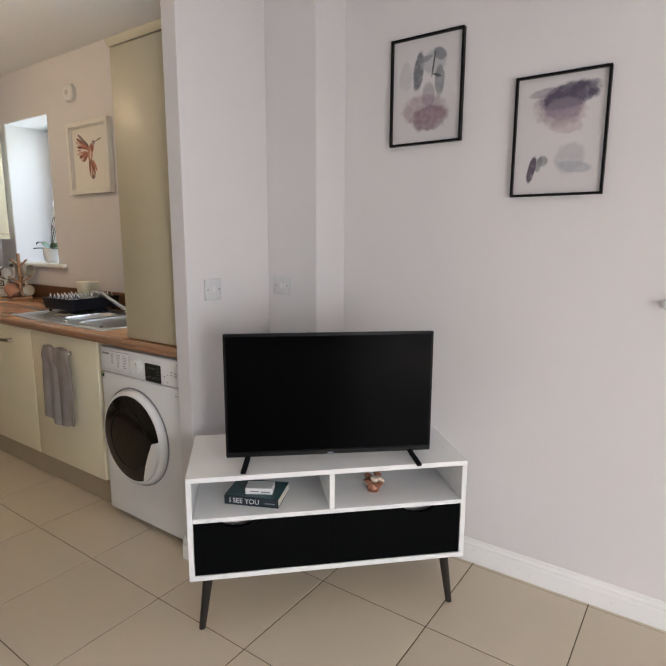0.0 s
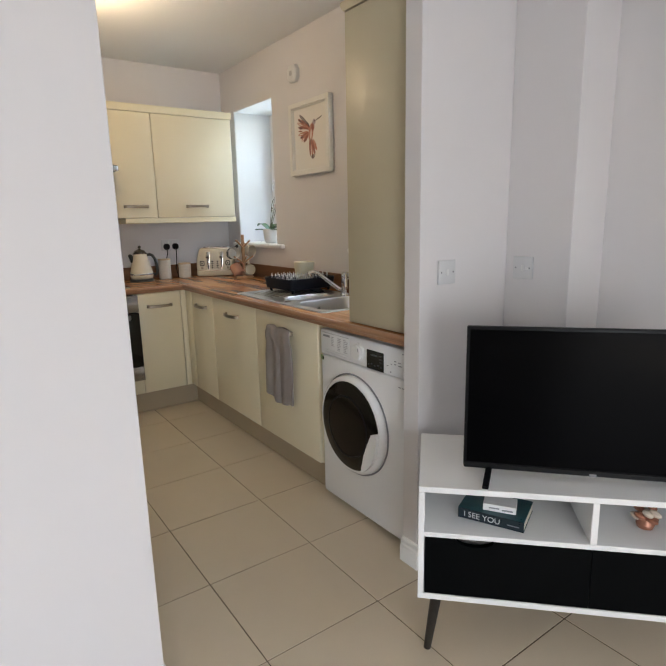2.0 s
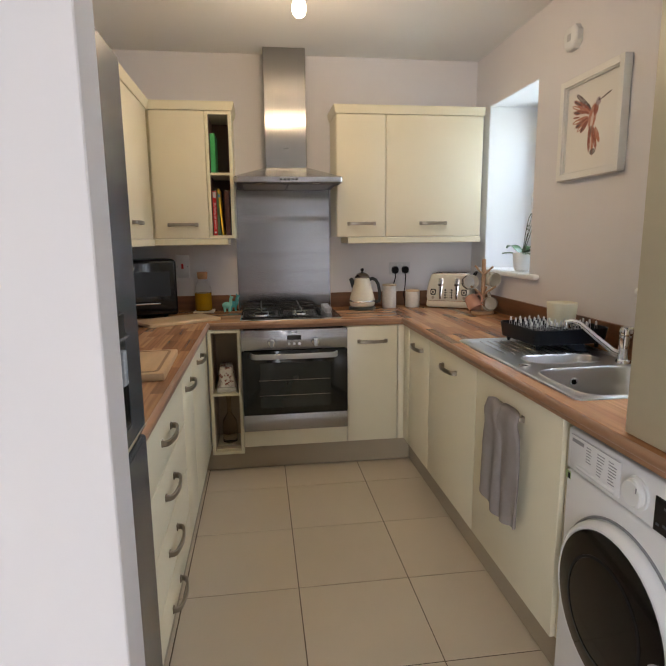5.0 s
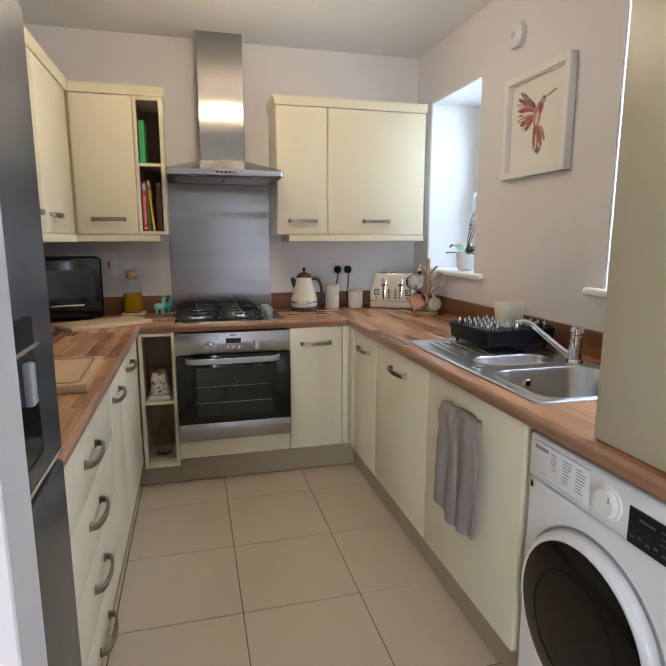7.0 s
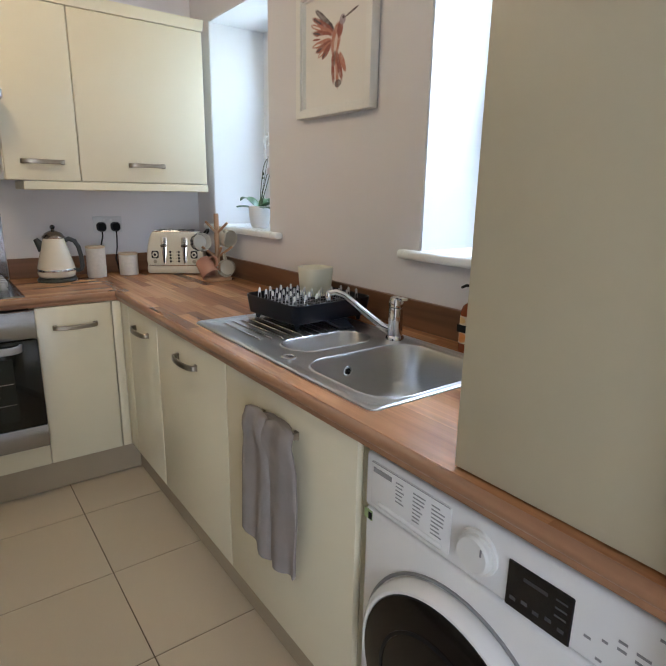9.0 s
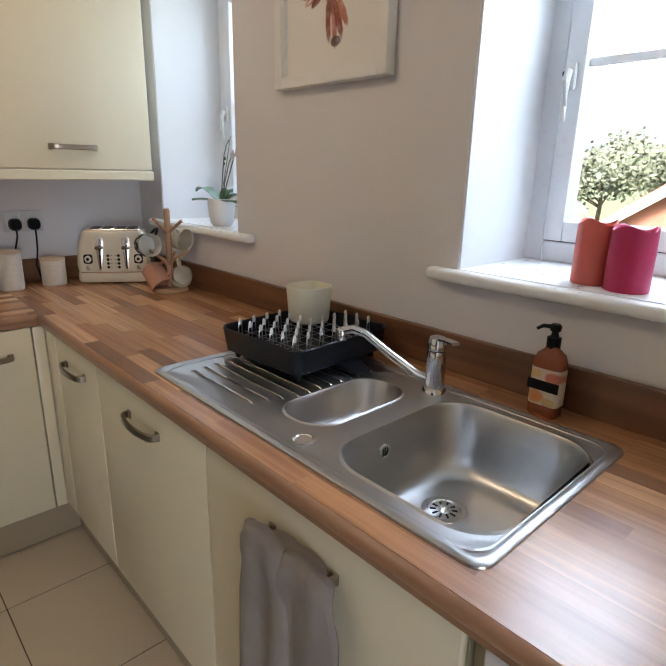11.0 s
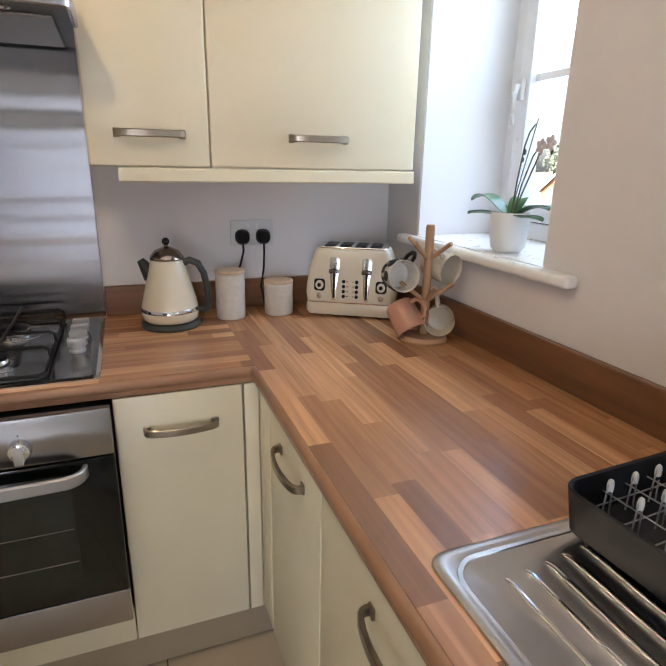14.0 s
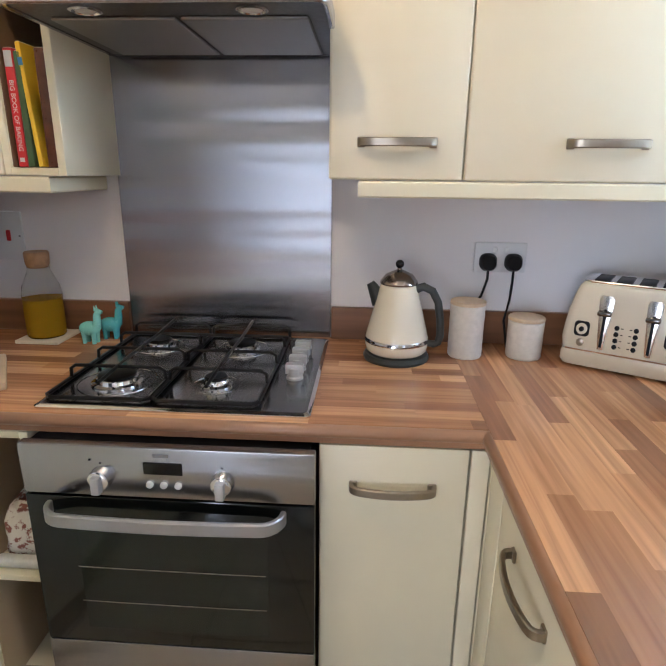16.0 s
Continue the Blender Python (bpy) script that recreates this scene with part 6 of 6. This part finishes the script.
mug("dusky pink mug hanging upside down on the tree", (-4.09, 1.95, 0.966), (0.55, 0.15, -0.60), 0.047, 0.095, PINK, PINK, (0.4, 0.3, 0.9))
mug("small cream mug hanging mouth outwards on the tree", (-4.045, 2.038, 0.967), (0.8, -0.55, 0.05), 0.044, 0.07, CREAMC, CREAMC, (-0.1, -0.15, 1))

# ---- dish rack ----
rk = thing("dish_rack", -3.073, 1.888, ZT + 0.006, 3.5, label="dark blue-black dish rack with white-tipped wire prongs", category="dish rack")
rk["local"] = 1
NAVY = plain("navy_plastic", (0.007, 0.009, 0.014), 0.35, var=0.06, grain=250, bump=0.05, spec=0.3)
RZ = 0.018
bm = loft([rrect(0, 0, 0.128, 0.144, 0.02, RZ), rrect(0, 0, 0.146, 0.162, 0.026, RZ + 0.005), rrect(0, 0, 0.1545, 0.1705, 0.03, RZ + 0.066), rrect(0, 0, 0.1525, 0.1685, 0.029, RZ + 0.0685), rrect(0, 0, 0.1495, 0.1655, 0.027, RZ + 0.066), rrect(0, 0, 0.142, 0.158, 0.024, RZ + 0.012), rrect(0, 0, 0.128, 0.144, 0.02, RZ + 0.009)])
part("tray", bm, NAVY, rk, "dark plastic tray")
for x in (-0.118, 0.118):
    for y in (-0.134, 0.134):
        part("foot", lathe(x, y, [(0.007, 0.0), (0.009, RZ * 0.6), (0.011, RZ + 0.002)], 10), NAVY, rk)
bm = loft([[(0.146, -0.03, RZ - 0.004), (0.146, 0.05, RZ - 0.004), (0.146, 0.05, RZ + 0.004), (0.146, -0.03, RZ + 0.004)], [(0.20, -0.015, RZ - 0.018), (0.20, 0.035, RZ - 0.018), (0.20, 0.035, RZ - 0.010), (0.20, -0.015, RZ - 0.010)]])
part("drain_spout", bm, NAVY, rk, "swivel drain spout")
TIP = plain("white_rubber_tip", (0.62, 0.62, 0.60), 0.5, bump=0)
WIRE = plain("grey_wire", (0.40, 0.40, 0.42), 0.3, 0.8, bump=0)
for i in range(7):
    x = -0.126 + 0.042 * i
    part("grid_wire", tube([(x, -0.155, RZ + 0.036), (x, 0.155, RZ + 0.036)], 0.0011, 6), WIRE, rk)
for j in range(7):
    y = -0.135 + 0.045 * j
    part("grid_wire", tube([(-0.146, y, RZ + 0.0392), (0.146, y, RZ + 0.0392)], 0.0011, 6), WIRE, rk)
    for i in range(6):
        if j > 3 and i < 3:
            continue
        x = -0.105 + 0.042 * i
        zp = RZ + 0.037
        pr = part("prong", tube([(x, y - 0.007, zp), (x, y - 0.004, zp + 0.046), (x, y, zp + 0.0525), (x, y + 0.004, zp + 0.046), (x, y + 0.007, zp)], 0.0013, 6), WIRE, rk)
        part("tip", lathe(x, y, [(0.0022, zp + 0.037), (0.0041, zp + 0.039), (0.0043, zp + 0.047), (0.0034, zp + 0.0525), (0.0012, zp + 0.0548)], 10), TIP, pr, "white rubber tip")
cup = solo("utensil_cup", loft([rrect(-3.188, 1.998, h, h, k, z2, 7) for h, k, z2 in ((0.050, 0.036, ZT + 0.0645), (0.053, 0.038, ZT + 0.07), (0.060, 0.043, ZT + 0.168), (0.0585, 0.042, ZT + 0.170), (0.057, 0.041, ZT + 0.168), (0.051, 0.036, ZT + 0.075), (0.03, 0.02, ZT + 0.073))]), plain("cream_translucent_plastic", (0.82, 0.79, 0.64), 0.45, var=0.03), "cream square plastic cup standing in the dish rack", "cup")

# soap bottle
sx, sy, z = -2.475, 2.052, ZT
soap = thing("soap_bottle", sx, sy, ZT, label="clear hand soap bottle with a fruit label and black pump", category="soap bottle")
bot = part("bottle", loft([rrect(sx, sy, a, b, c, z + h, 5) for a, b, c, h in ((0.029, 0.021, 0.012, 0.001), (0.032, 0.023, 0.014, 0.006), (0.032, 0.023, 0.014, 0.118), (0.027, 0.020, 0.014, 0.136), (0.014, 0.014, 0.012, 0.148), (0.013, 0.013, 0.011, 0.156))]), plain("amber_soap", (0.24, 0.06, 0.022), 0.12, var=0.08, bump=0), soap, "bottle of amber liquid soap", angle=60)
part("label", loft([rrect(sx, sy, 0.0326, 0.0236, 0.0142, z + h, 5) for h in (0.028, 0.108)], caps=(False, False)), watercolour("fruit_label", (0.60, 0.50, 0.36), [(-0.015, 0.045, 0.02, 0.015, 0, (0.6, 0.22, 0.05), 0.9), (0.02, 0.09, 0.018, 0.014, 0, (0.5, 0.12, 0.06), 0.9), (0.015, 0.035, 0.014, 0.012, 0, (0.5, 0.3, 0.05), 0.8), (-0.02, 0.095, 0.015, 0.01, 0, (0.6, 0.35, 0.1), 0.8)]), bot, "fruit-printed label")
part("label_band", box(sx - 0.0335, sx + 0.0335, sy - 0.0245, sy - 0.0225, z + 0.060, z + 0.082, 0.0005, 1), BLACK, bot)
pump = part("pump_collar", lathe(sx, sy, [(0.014, z + 0.150), (0.0145, z + 0.172), (0.008, z + 0.174), (0.006, z + 0.188)], 18), BLACK, soap, "black pump collar")
bm = lathe(sx, sy, [(0.011, z + 0.186), (0.012, z + 0.196), (0.009, z + 0.200)], 16)
tube([(sx, sy, z + 0.194), (sx - 0.020, sy - 0.014, z + 0.195), (sx - 0.030, sy - 0.021, z + 0.188)], [0.005, 0.0042, 0.0035], 8, bm)
part("pump_head", bm, BLACK, pump, "black pump head")

# towel over the sink cabinet's handle
TOWEL = plain("grey_waffle_cotton", (0.285, 0.25, 0.235), 0.95, var=0.12, scale=16, grain=260, bump=0.5, spec=0.1)
tw = thing("hand_towel", -2.60, FY, 0.36, label="grey-brown cotton hand towel folded over the cabinet handle", category="towel")


def towel_sheet(x0, x1, foot, y_front, ztop, seed):
    loops = []
    for i in range(19):
        f = i / 18
        z2 = ztop + 0.012 - f * (ztop + 0.012 - foot)
        flare = 0.75 + 0.25 * min(1, f * 2.2)
        mid, half = (x0 + x1) / 2 - 0.012 * f, (x1 - x0) / 2 * flare
        fr, bk2 = [], []
        for k in range(15):
            u = -1 + 2 * k / 14
            x = mid + half * u
            w = 0.006 * math.sin(u * 5 + seed + f * 1.3) * (0.4 + f) + 0.004 * noise.noise(Vector((u * 2.2, f * 3, seed)))
            drape = -0.010 * math.sin(math.pi * min(1, f * 4)) if f < 0.25 else 0
            edge = 0.5 + 0.5 * math.sqrt(max(0, 1 - u ** 6))
            zz = z2 - 0.020 * u * f * (1 if seed < 2 else -0.4) + (0.004 * noise.noise(Vector((u * 4, 2, seed))) if i > 16 else 0) - (0.012 * u * u if i < 2 else 0)
            fr.append((x, y_front + w + drape - 0.008 * edge, zz))
            bk2.append((x, y_front + w + drape + 0.007 * edge, zz))
        loops.append(fr + bk2[::-1])
    return loft(loops)


part("front_fold", towel_sheet(-2.728, -2.582, 0.412, 1.449, 0.80, 0.7), TOWEL, tw, angle=80)
part("rear_fold", towel_sheet(-2.618, -2.468, 0.400, 1.453, 0.798, 3.1), TOWEL, tw, angle=80)
part("back_fall", towel_sheet(-2.69, -2.50, 0.50, 1.475, 0.788, 5.0), TOWEL, tw, angle=80)

# ---- window sills ----
ox, oy, z = -3.985, 2.20, 1.1685
orch = thing("potted_orchid", ox, oy, z, label="orchid with thick green leaves in a white pot", category="plant")
pot = part("pot", lathe(ox, oy, [(0.036, z), (0.046, z + 0.012), (0.053, z + 0.06), (0.055, z + 0.105), (0.053, z + 0.108), (0.050, z + 0.104), (0.049, z + 0.092)], 32, caps=(True, False)), plain("white_ceramic", (0.74, 0.74, 0.73), 0.35, var=0.02), orch, "white ceramic pot", angle=50)
part("bark", lathe(ox, oy, [(0.050, z + 0.091), (0.03, z + 0.094), (0.005, z + 0.096)], 20), plain("bark_mulch", (0.09, 0.055, 0.03), 0.9, var=0.5, scale=80, bump=0.8), orch)
LEAF = plain("orchid_leaf", (0.055, 0.15, 0.05), 0.35, var=0.2, scale=12, bump=0.05)
for a, ln, lift, wd in ((195, 0.135, 0.055, 0.030), (20, 0.13, 0.035, 0.024), (235, 0.11, 0.012, 0.022), (350, 0.155, 0.01, 0.022), (120, 0.09, 0.05, 0.024), (70, 0.10, 0.03, 0.022)):
    d = Vector((math.cos(radians(a)), math.sin(radians(a)), 0))
    sdx = Vector((-d.y, d.x, 0))
    loops = []
    for i in range(9):
        f = i / 8
        wdt = wd * math.sin(math.pi * min(1, 0.12 + f * 0.86)) ** 0.7
        c = Vector((ox, oy, z + 0.092)) + d * (0.006 + ln * f) + Vector((0, 0, lift * math.sin(f * math.pi * 0.75)))
        loops.append([c + sdx * wdt + Vector((0, 0, 0.006)), c + Vector((0, 0, 0.0)), c - sdx * wdt + Vector((0, 0, 0.006)), c - sdx * wdt + Vector((0, 0, 0.0045)), c + Vector((0, 0, -0.002)), c + sdx * wdt + Vector((0, 0, 0.0045))])
    part("leaf", loft(loops), LEAF, orch, "thick glossy leaf", angle=50)
STEM = plain("orchid_stem", (0.06, 0.075, 0.035), 0.5, var=0.2, scale=40)
PETAL = plain("pale_petal", (0.62, 0.55, 0.58), 0.5, var=0.05)
b0 = Vector((ox, oy, z + 0.09))
stems = [[(0.0, 0.0, 0.0), (-0.004, 0.012, 0.10), (-0.004, 0.024, 0.19), (0.0, 0.032, 0.225), (0.012, 0.038, 0.245)],
         [(0.008, 0.0, 0.0), (0.016, 0.012, 0.09), (0.034, 0.024, 0.165), (0.055, 0.032, 0.195), (0.082, 0.036, 0.192)],
         [(0.0, 0.006, 0.0), (0.018, 0.016, 0.07), (0.038, 0.032, 0.15), (0.052, 0.042, 0.20)]]
for s in stems:
    part("flower_stem", tube([b0 + Vector(p) for p in s], 0.0022, 6), STEM, orch)
part("support_cane", tube([b0 + Vector((-0.010, 0.004, 0)), b0 + Vector((0.006, 0.05, 0.26))], 0.0015, 6), STEM, orch)
for c, r in (((-0.005, 0.027, 0.175), 0.006), ((-0.008, 0.026, 0.155), 0.005), ((0.088, 0.036, 0.175), 0.006)):
    bm = bmesh.new()
    bmesh.ops.create_icosphere(bm, subdivisions=2, radius=r, matrix=Matrix.Translation(b0 + Vector(c)) @ Matrix.Diagonal((0.8, 0.8, 1.4, 1)))
    part("bud", bm, STEM, orch)
for fc in ((0.058, 0.028, 0.188), (0.088, 0.032, 0.196)):
    for k in range(5):
        a = 2 * math.pi * k / 5
        bm = bmesh.new()
        bmesh.ops.create_uvsphere(bm, u_segments=8, v_segments=6, radius=1, matrix=Matrix.Translation(b0 + Vector(fc) + Vector((0.010 * math.cos(a), -0.004, 0.010 * math.sin(a)))) @ pose(0, 0, 0, 0, -math.degrees(a), 0) @ Matrix.Diagonal((0.011, 0.0025, 0.008, 1)))
        part("petal", bm, PETAL, orch)
for cx, cy, r, h, rgb, lab in ((-2.488, 2.215, 0.040, 0.135, (0.62, 0.13, 0.10), "coral pillar candle burnt hollow on the sill"), (-2.405, 2.195, 0.044, 0.128, (0.50, 0.02, 0.10), "magenta pillar candle on the sill")):
    cd = thing("pillar_candle", cx, cy, z, label=lab, category="candle", group="candles on the sill")
    loops = []
    wax = plain("candle_wax_" + lab.split()[0], rgb, 0.45, var=0.08, scale=14, bump=0.05)
    wax.node_tree.nodes["Principled BSDF"].inputs["Subsurface Weight"].default_value = 0.3
    wax.node_tree.nodes["Principled BSDF"].inputs["Subsurface Radius"].default_value = (0.02, 0.008, 0.006)
    for k, hh in ((0.97, 0.0), (1.0, 0.004), (1.0, h * 0.6), (0.98, h - 0.004), (0.95, h), (0.86, h - 0.002), (0.80, h - 0.014), (0.4, h - 0.016)):
        loops.append([(x, y, zz + (0.006 * math.sin(3 * i * 2 * math.pi / 28) if hh > h * 0.8 and k > 0.85 else 0)) for i, (x, y, zz) in enumerate(ring(cx, cy, z + hh, r * k, 28))])
    part("wax", loft(loops), wax, cd, angle=50)
    part("wick", tube([(cx, cy, z + h - 0.017), (cx + 0.001, cy, z + h - 0.004)], 0.0012, 6), BLACK, cd)

# ---- outside ----
ROOFTILE = plain("orange_roof_tile", (0.34, 0.13, 0.07), 0.8, var=0.25, scale=8, grain=40, bump=0.4)
BRICKW = plain("red_brickwork", (0.30, 0.14, 0.09), 0.9, var=0.2, scale=5, grain=30, bump=0.4)
RENDERW = plain("white_render", (0.72, 0.70, 0.66), 0.85, var=0.05, scale=2)
SLATE_R = plain("grey_roof", (0.12, 0.11, 0.11), 0.8, var=0.2, scale=5)
PANE_D = plain("dark_window", (0.03, 0.035, 0.04), 0.15)


def house(name, x, y, w, d, eaves, ridge, wall_m, roof_m, label, rz=0, openings=()):
    """A gabled house with its ridge along its own y: walls, roof planes, bargeboards and windows."""
    g = -2.9
    h = thing(name, x, y, g, rz, label=label, category="house")
    h["local"] = 1
    e, r = eaves - g, ridge - g
    part("wall", loft([[(-w / 2, yy, 0.0), (w / 2, yy, 0.0), (w / 2, yy, e), (0, yy, r - 0.05), (-w / 2, yy, e)] for yy in (-d / 2, d / 2)]), wall_m, h)
    for s in (-1, 1):
        o, slope = 0.3, (r - e) / (w / 2)
        x1, z1 = s * (w / 2 + o), e - slope * o
        roof = part("roof", loft([[(0, yy, r), (x1, yy, z1), (x1, yy, z1 + 0.1), (0, yy, r + 0.1)] for yy in (-d / 2 - 0.2, d / 2 + 0.2)]), roof_m, h)
        n = 12
        for k in range(n):
            f = (k + 0.5) / n
            cx, cz = x1 * f, r + (z1 - r) * f + 0.108
            bm = box(-w / 2 / n * 0.62, w / 2 / n * 0.62, -d / 2 - 0.2, d / 2 + 0.2, -0.012, 0.016)
            bm.transform(pose(cx, 0, cz, 0, math.degrees(math.atan2(-(z1 - r), x1)) if s > 0 else math.degrees(math.atan2((z1 - r), -x1)), 0))
            part("tile_course", bm, roof_m, roof)
        part("bargeboard", loft([[(0, yy, r - 0.12), (x1, yy, z1 - 0.12), (x1, yy, z1 + 0.09), (0, yy, r + 0.09)] for yy in (-d / 2 - 0.26, -d / 2 - 0.21)]), RENDERW, h, "white bargeboard")
    for wx, wz, ww, wh in openings:
        win = part("window", box(wx - ww / 2, wx + ww / 2, -d / 2 - 0.03, -d / 2 + 0.05, wz - g, wz - g + wh), RENDERW, h)
        for sx in (-1, 1):
            part("pane", box(wx + sx * ww / 4 - ww / 4 + 0.05, wx + sx * ww / 4 + ww / 4 - 0.05, -d / 2 - 0.04, -d / 2 - 0.02, wz - g + 0.06, wz - g + wh - 0.06), PANE_D, win)
    return h


house("neighbouring_house", -4.3, 15.6, 6.4, 7.0, -0.36, 1.83, BRICKW, ROOFTILE, "low red brick house with an orange tiled gable roof", 0, [(-1.2, -2.2, 1.2, 1.1), (1.4, -2.2, 1.2, 1.1)])
house("distant_house", -19.5, 33.0, 7.0, 8.0, -0.2, 2.0, RENDERW, SLATE_R, "far white rendered house with a grey roof", 25, [(-1.5, -1.6, 1.2, 1.2), (1.5, -1.6, 1.2, 1.2)])
house("distant_house", -34.0, 36.0, 8.0, 8.0, -0.2, 2.2, BRICKW, SLATE_R, "far brick house with a grey roof", -10, [(-1.8, -1.4, 1.2, 1.2), (1.8, -1.4, 1.2, 1.2)])
BARK = plain("grey_bark", (0.10, 0.075, 0.05), 0.9, var=0.3, scale=4, bump=0.6)
# leaf green paled and greyed: distance haze is put into the colour
FOLIAGE = plain("hazed_leaf", (0.105, 0.12, 0.075), 0.8, var=0.2, scale=0.6, grain=30, bump=0.3)


def tree_at(x, y, height, spread, seed, label):
    """A broadleaf tree: tapered trunk, limbs, and a ragged crown of small leaf blades."""
    g = -2.9
    rs = random.Random(seed)
    t = thing("tree", x, y, g, label=label, category="tree", group="trees beyond the houses")
    t["local"] = 1
    part("trunk", tube([(0, 0, 0), (0.1, 0.05, height * 0.3), (0.0, 0.1, height * 0.62)], [0.22, 0.16, 0.07], 9), BARK, t)
    tips = []
    for k in range(9):
        a, z0 = rs.uniform(0, 6.28), height * rs.uniform(0.28, 0.58)
        tip = Vector((math.cos(a), math.sin(a), 0)) * spread * rs.uniform(0.45, 0.85) + Vector((0, 0, z0 + height * rs.uniform(0.12, 0.36)))
        part("limb", tube([(0.05, 0.05, z0), tuple(tip * 0.5 + Vector((0, 0, z0 * 0.55))), tuple(tip)], [0.08, 0.05, 0.02], 7), BARK, t)
        tips.append(tip)
    verts, faces = [], []
    for k in range(5200):
        c = rs.choice(tips) + Vector((rs.gauss(0, 1), rs.gauss(0, 1), rs.gauss(0, 0.8))) * spread * 0.24
        u = Vector((rs.gauss(0, 1), rs.gauss(0, 1), rs.gauss(0, 1))).normalized() * rs.uniform(0.10, 0.24)
        v = u.orthogonal().normalized() * u.length * 0.6
        n = len(verts)
        verts += [c - u, c + v, c + u, c - v]
        faces.append((n, n + 1, n + 2, n + 3))
    me = bpy.data.meshes.new("crown")
    me.from_pydata(verts, [], faces)
    me.materials.append(FOLIAGE)
    ob = new("crown", me)
    ob.parent = t


for i, (x, y, hgt, sp) in enumerate(((-14, 40, 6.6, 3.2), (-19, 44, 7.2, 3.4), (-24, 42, 6.2, 3.0), (-10, 43, 6.2, 3.0), (-30, 46, 7.0, 3.4), (-42, 50, 7.6, 3.6), (-50, 48, 7.0, 3.4), (-6, 46, 6.6, 3.0))):
    tree_at(x, y, hgt, sp, 20 + i, "broadleaf tree with a ragged green crown")

# ---- staves of the worktops ----


def lay_staves(top, material, along, a0, a1, b0, b1, hole=None, seed=1):
    """Thin staves on a worktop's flat top, end to end in rows; hole: (a0, a1, b0, b1) left open."""
    rnd = random.Random(seed)
    rows = max(1, round((b1 - b0) / 0.043))
    step = (b1 - b0) / rows
    for r in range(rows):
        p0, p1 = b0 + r * step, b0 + (r + 1) * step
        a = a0 - rnd.uniform(0, 0.35)
        while a < a1:
            e = a + rnd.uniform(0.27, 0.47)
            pieces = [(max(a, a0), min(e, a1), p0, p1)]
            if hole and p1 > hole[2] and p0 < hole[3]:
                pieces = [q for q in ((max(a, a0), min(e, hole[0]), p0, p1), (max(a, hole[1]), min(e, a1), p0, p1), (max(a, hole[0], a0), min(e, hole[1], a1), p0, min(p1, hole[2])), (max(a, hole[0], a0), min(e, hole[1], a1), max(p0, hole[3]), p1))]
            for s0, s1, t0, t1 in pieces:
                if s1 - s0 > 0.002 and t1 - t0 > 0.001:
                    b = (s0, s1, t0, t1) if along == "x" else (t0, t1, s0, s1)
                    part("stave", box(*b, ZT - 0.001, ZT + 0.0007), material, top)
            a = e


lay_staves(sink_top, WOODTOP_X, "x", XB + 0.003, XP0 - 0.003, 1.4775, YW - 0.003, (-2.875, -2.30, 1.56, 1.985), 3)
lay_staves(back_top, WOODTOP_Y, "y", YL + 0.003, 1.477, XB + 0.003, -3.9975, None, 5)
lay_staves(drawer_top, WOODTOP_X, "x", -3.997, -2.218, YL + 0.003, 0.3395, None, 8)

GRASS = plain("rough_grass", (0.10, 0.13, 0.05), 0.95, var=0.3, scale=0.4, grain=4, bump=0.3)
solo("ground", box(-600, 600, YW + 4.5, 700, -2.95, -2.9), GRASS, "rough green ground beyond the windows", "ground", kind="structure")

# ---- floor: slab with grout, and the tiles one by one ----
floor = solo("floor", box(XB - TW, XE + TW, YS - TW, YW + TW, -0.2, -0.0025), GROUT, "beige porcelain tiled floor with dark grout lines", "floor", kind="structure")
TS, TX, TY = 0.4485, -1.967, 1.2055


def tile_mesh(w, d):
    bm = box(0.0022, w - 0.0022, 0.0022, d - 0.0022, -0.008, 0.0, 0.0012, 1)
    return finish("tile", bm, TILE)


shapes = {}
for i in range(-7, 12):
    for j in range(-10, 4):
        x0, x1 = TX + i * TS, TX + (i + 1) * TS
        y0, y1 = TY + j * TS, TY + (j + 1) * TS
        x0, x1, y0, y1 = max(x0, XB), min(x1, XE), max(y0, YS), min(y1, YW)
        if x1 - x0 < 0.02 or y1 - y0 < 0.02 or (x1 < XP0 and y1 < YL + 0.01):
            continue
        key = (round(x1 - x0, 3), round(y1 - y0, 3))
        if key not in shapes:
            shapes[key] = tile_mesh(*key)
        t = new("tile", shapes[key])
        t.parent = floor
        t.location = (x0, y0, 0)
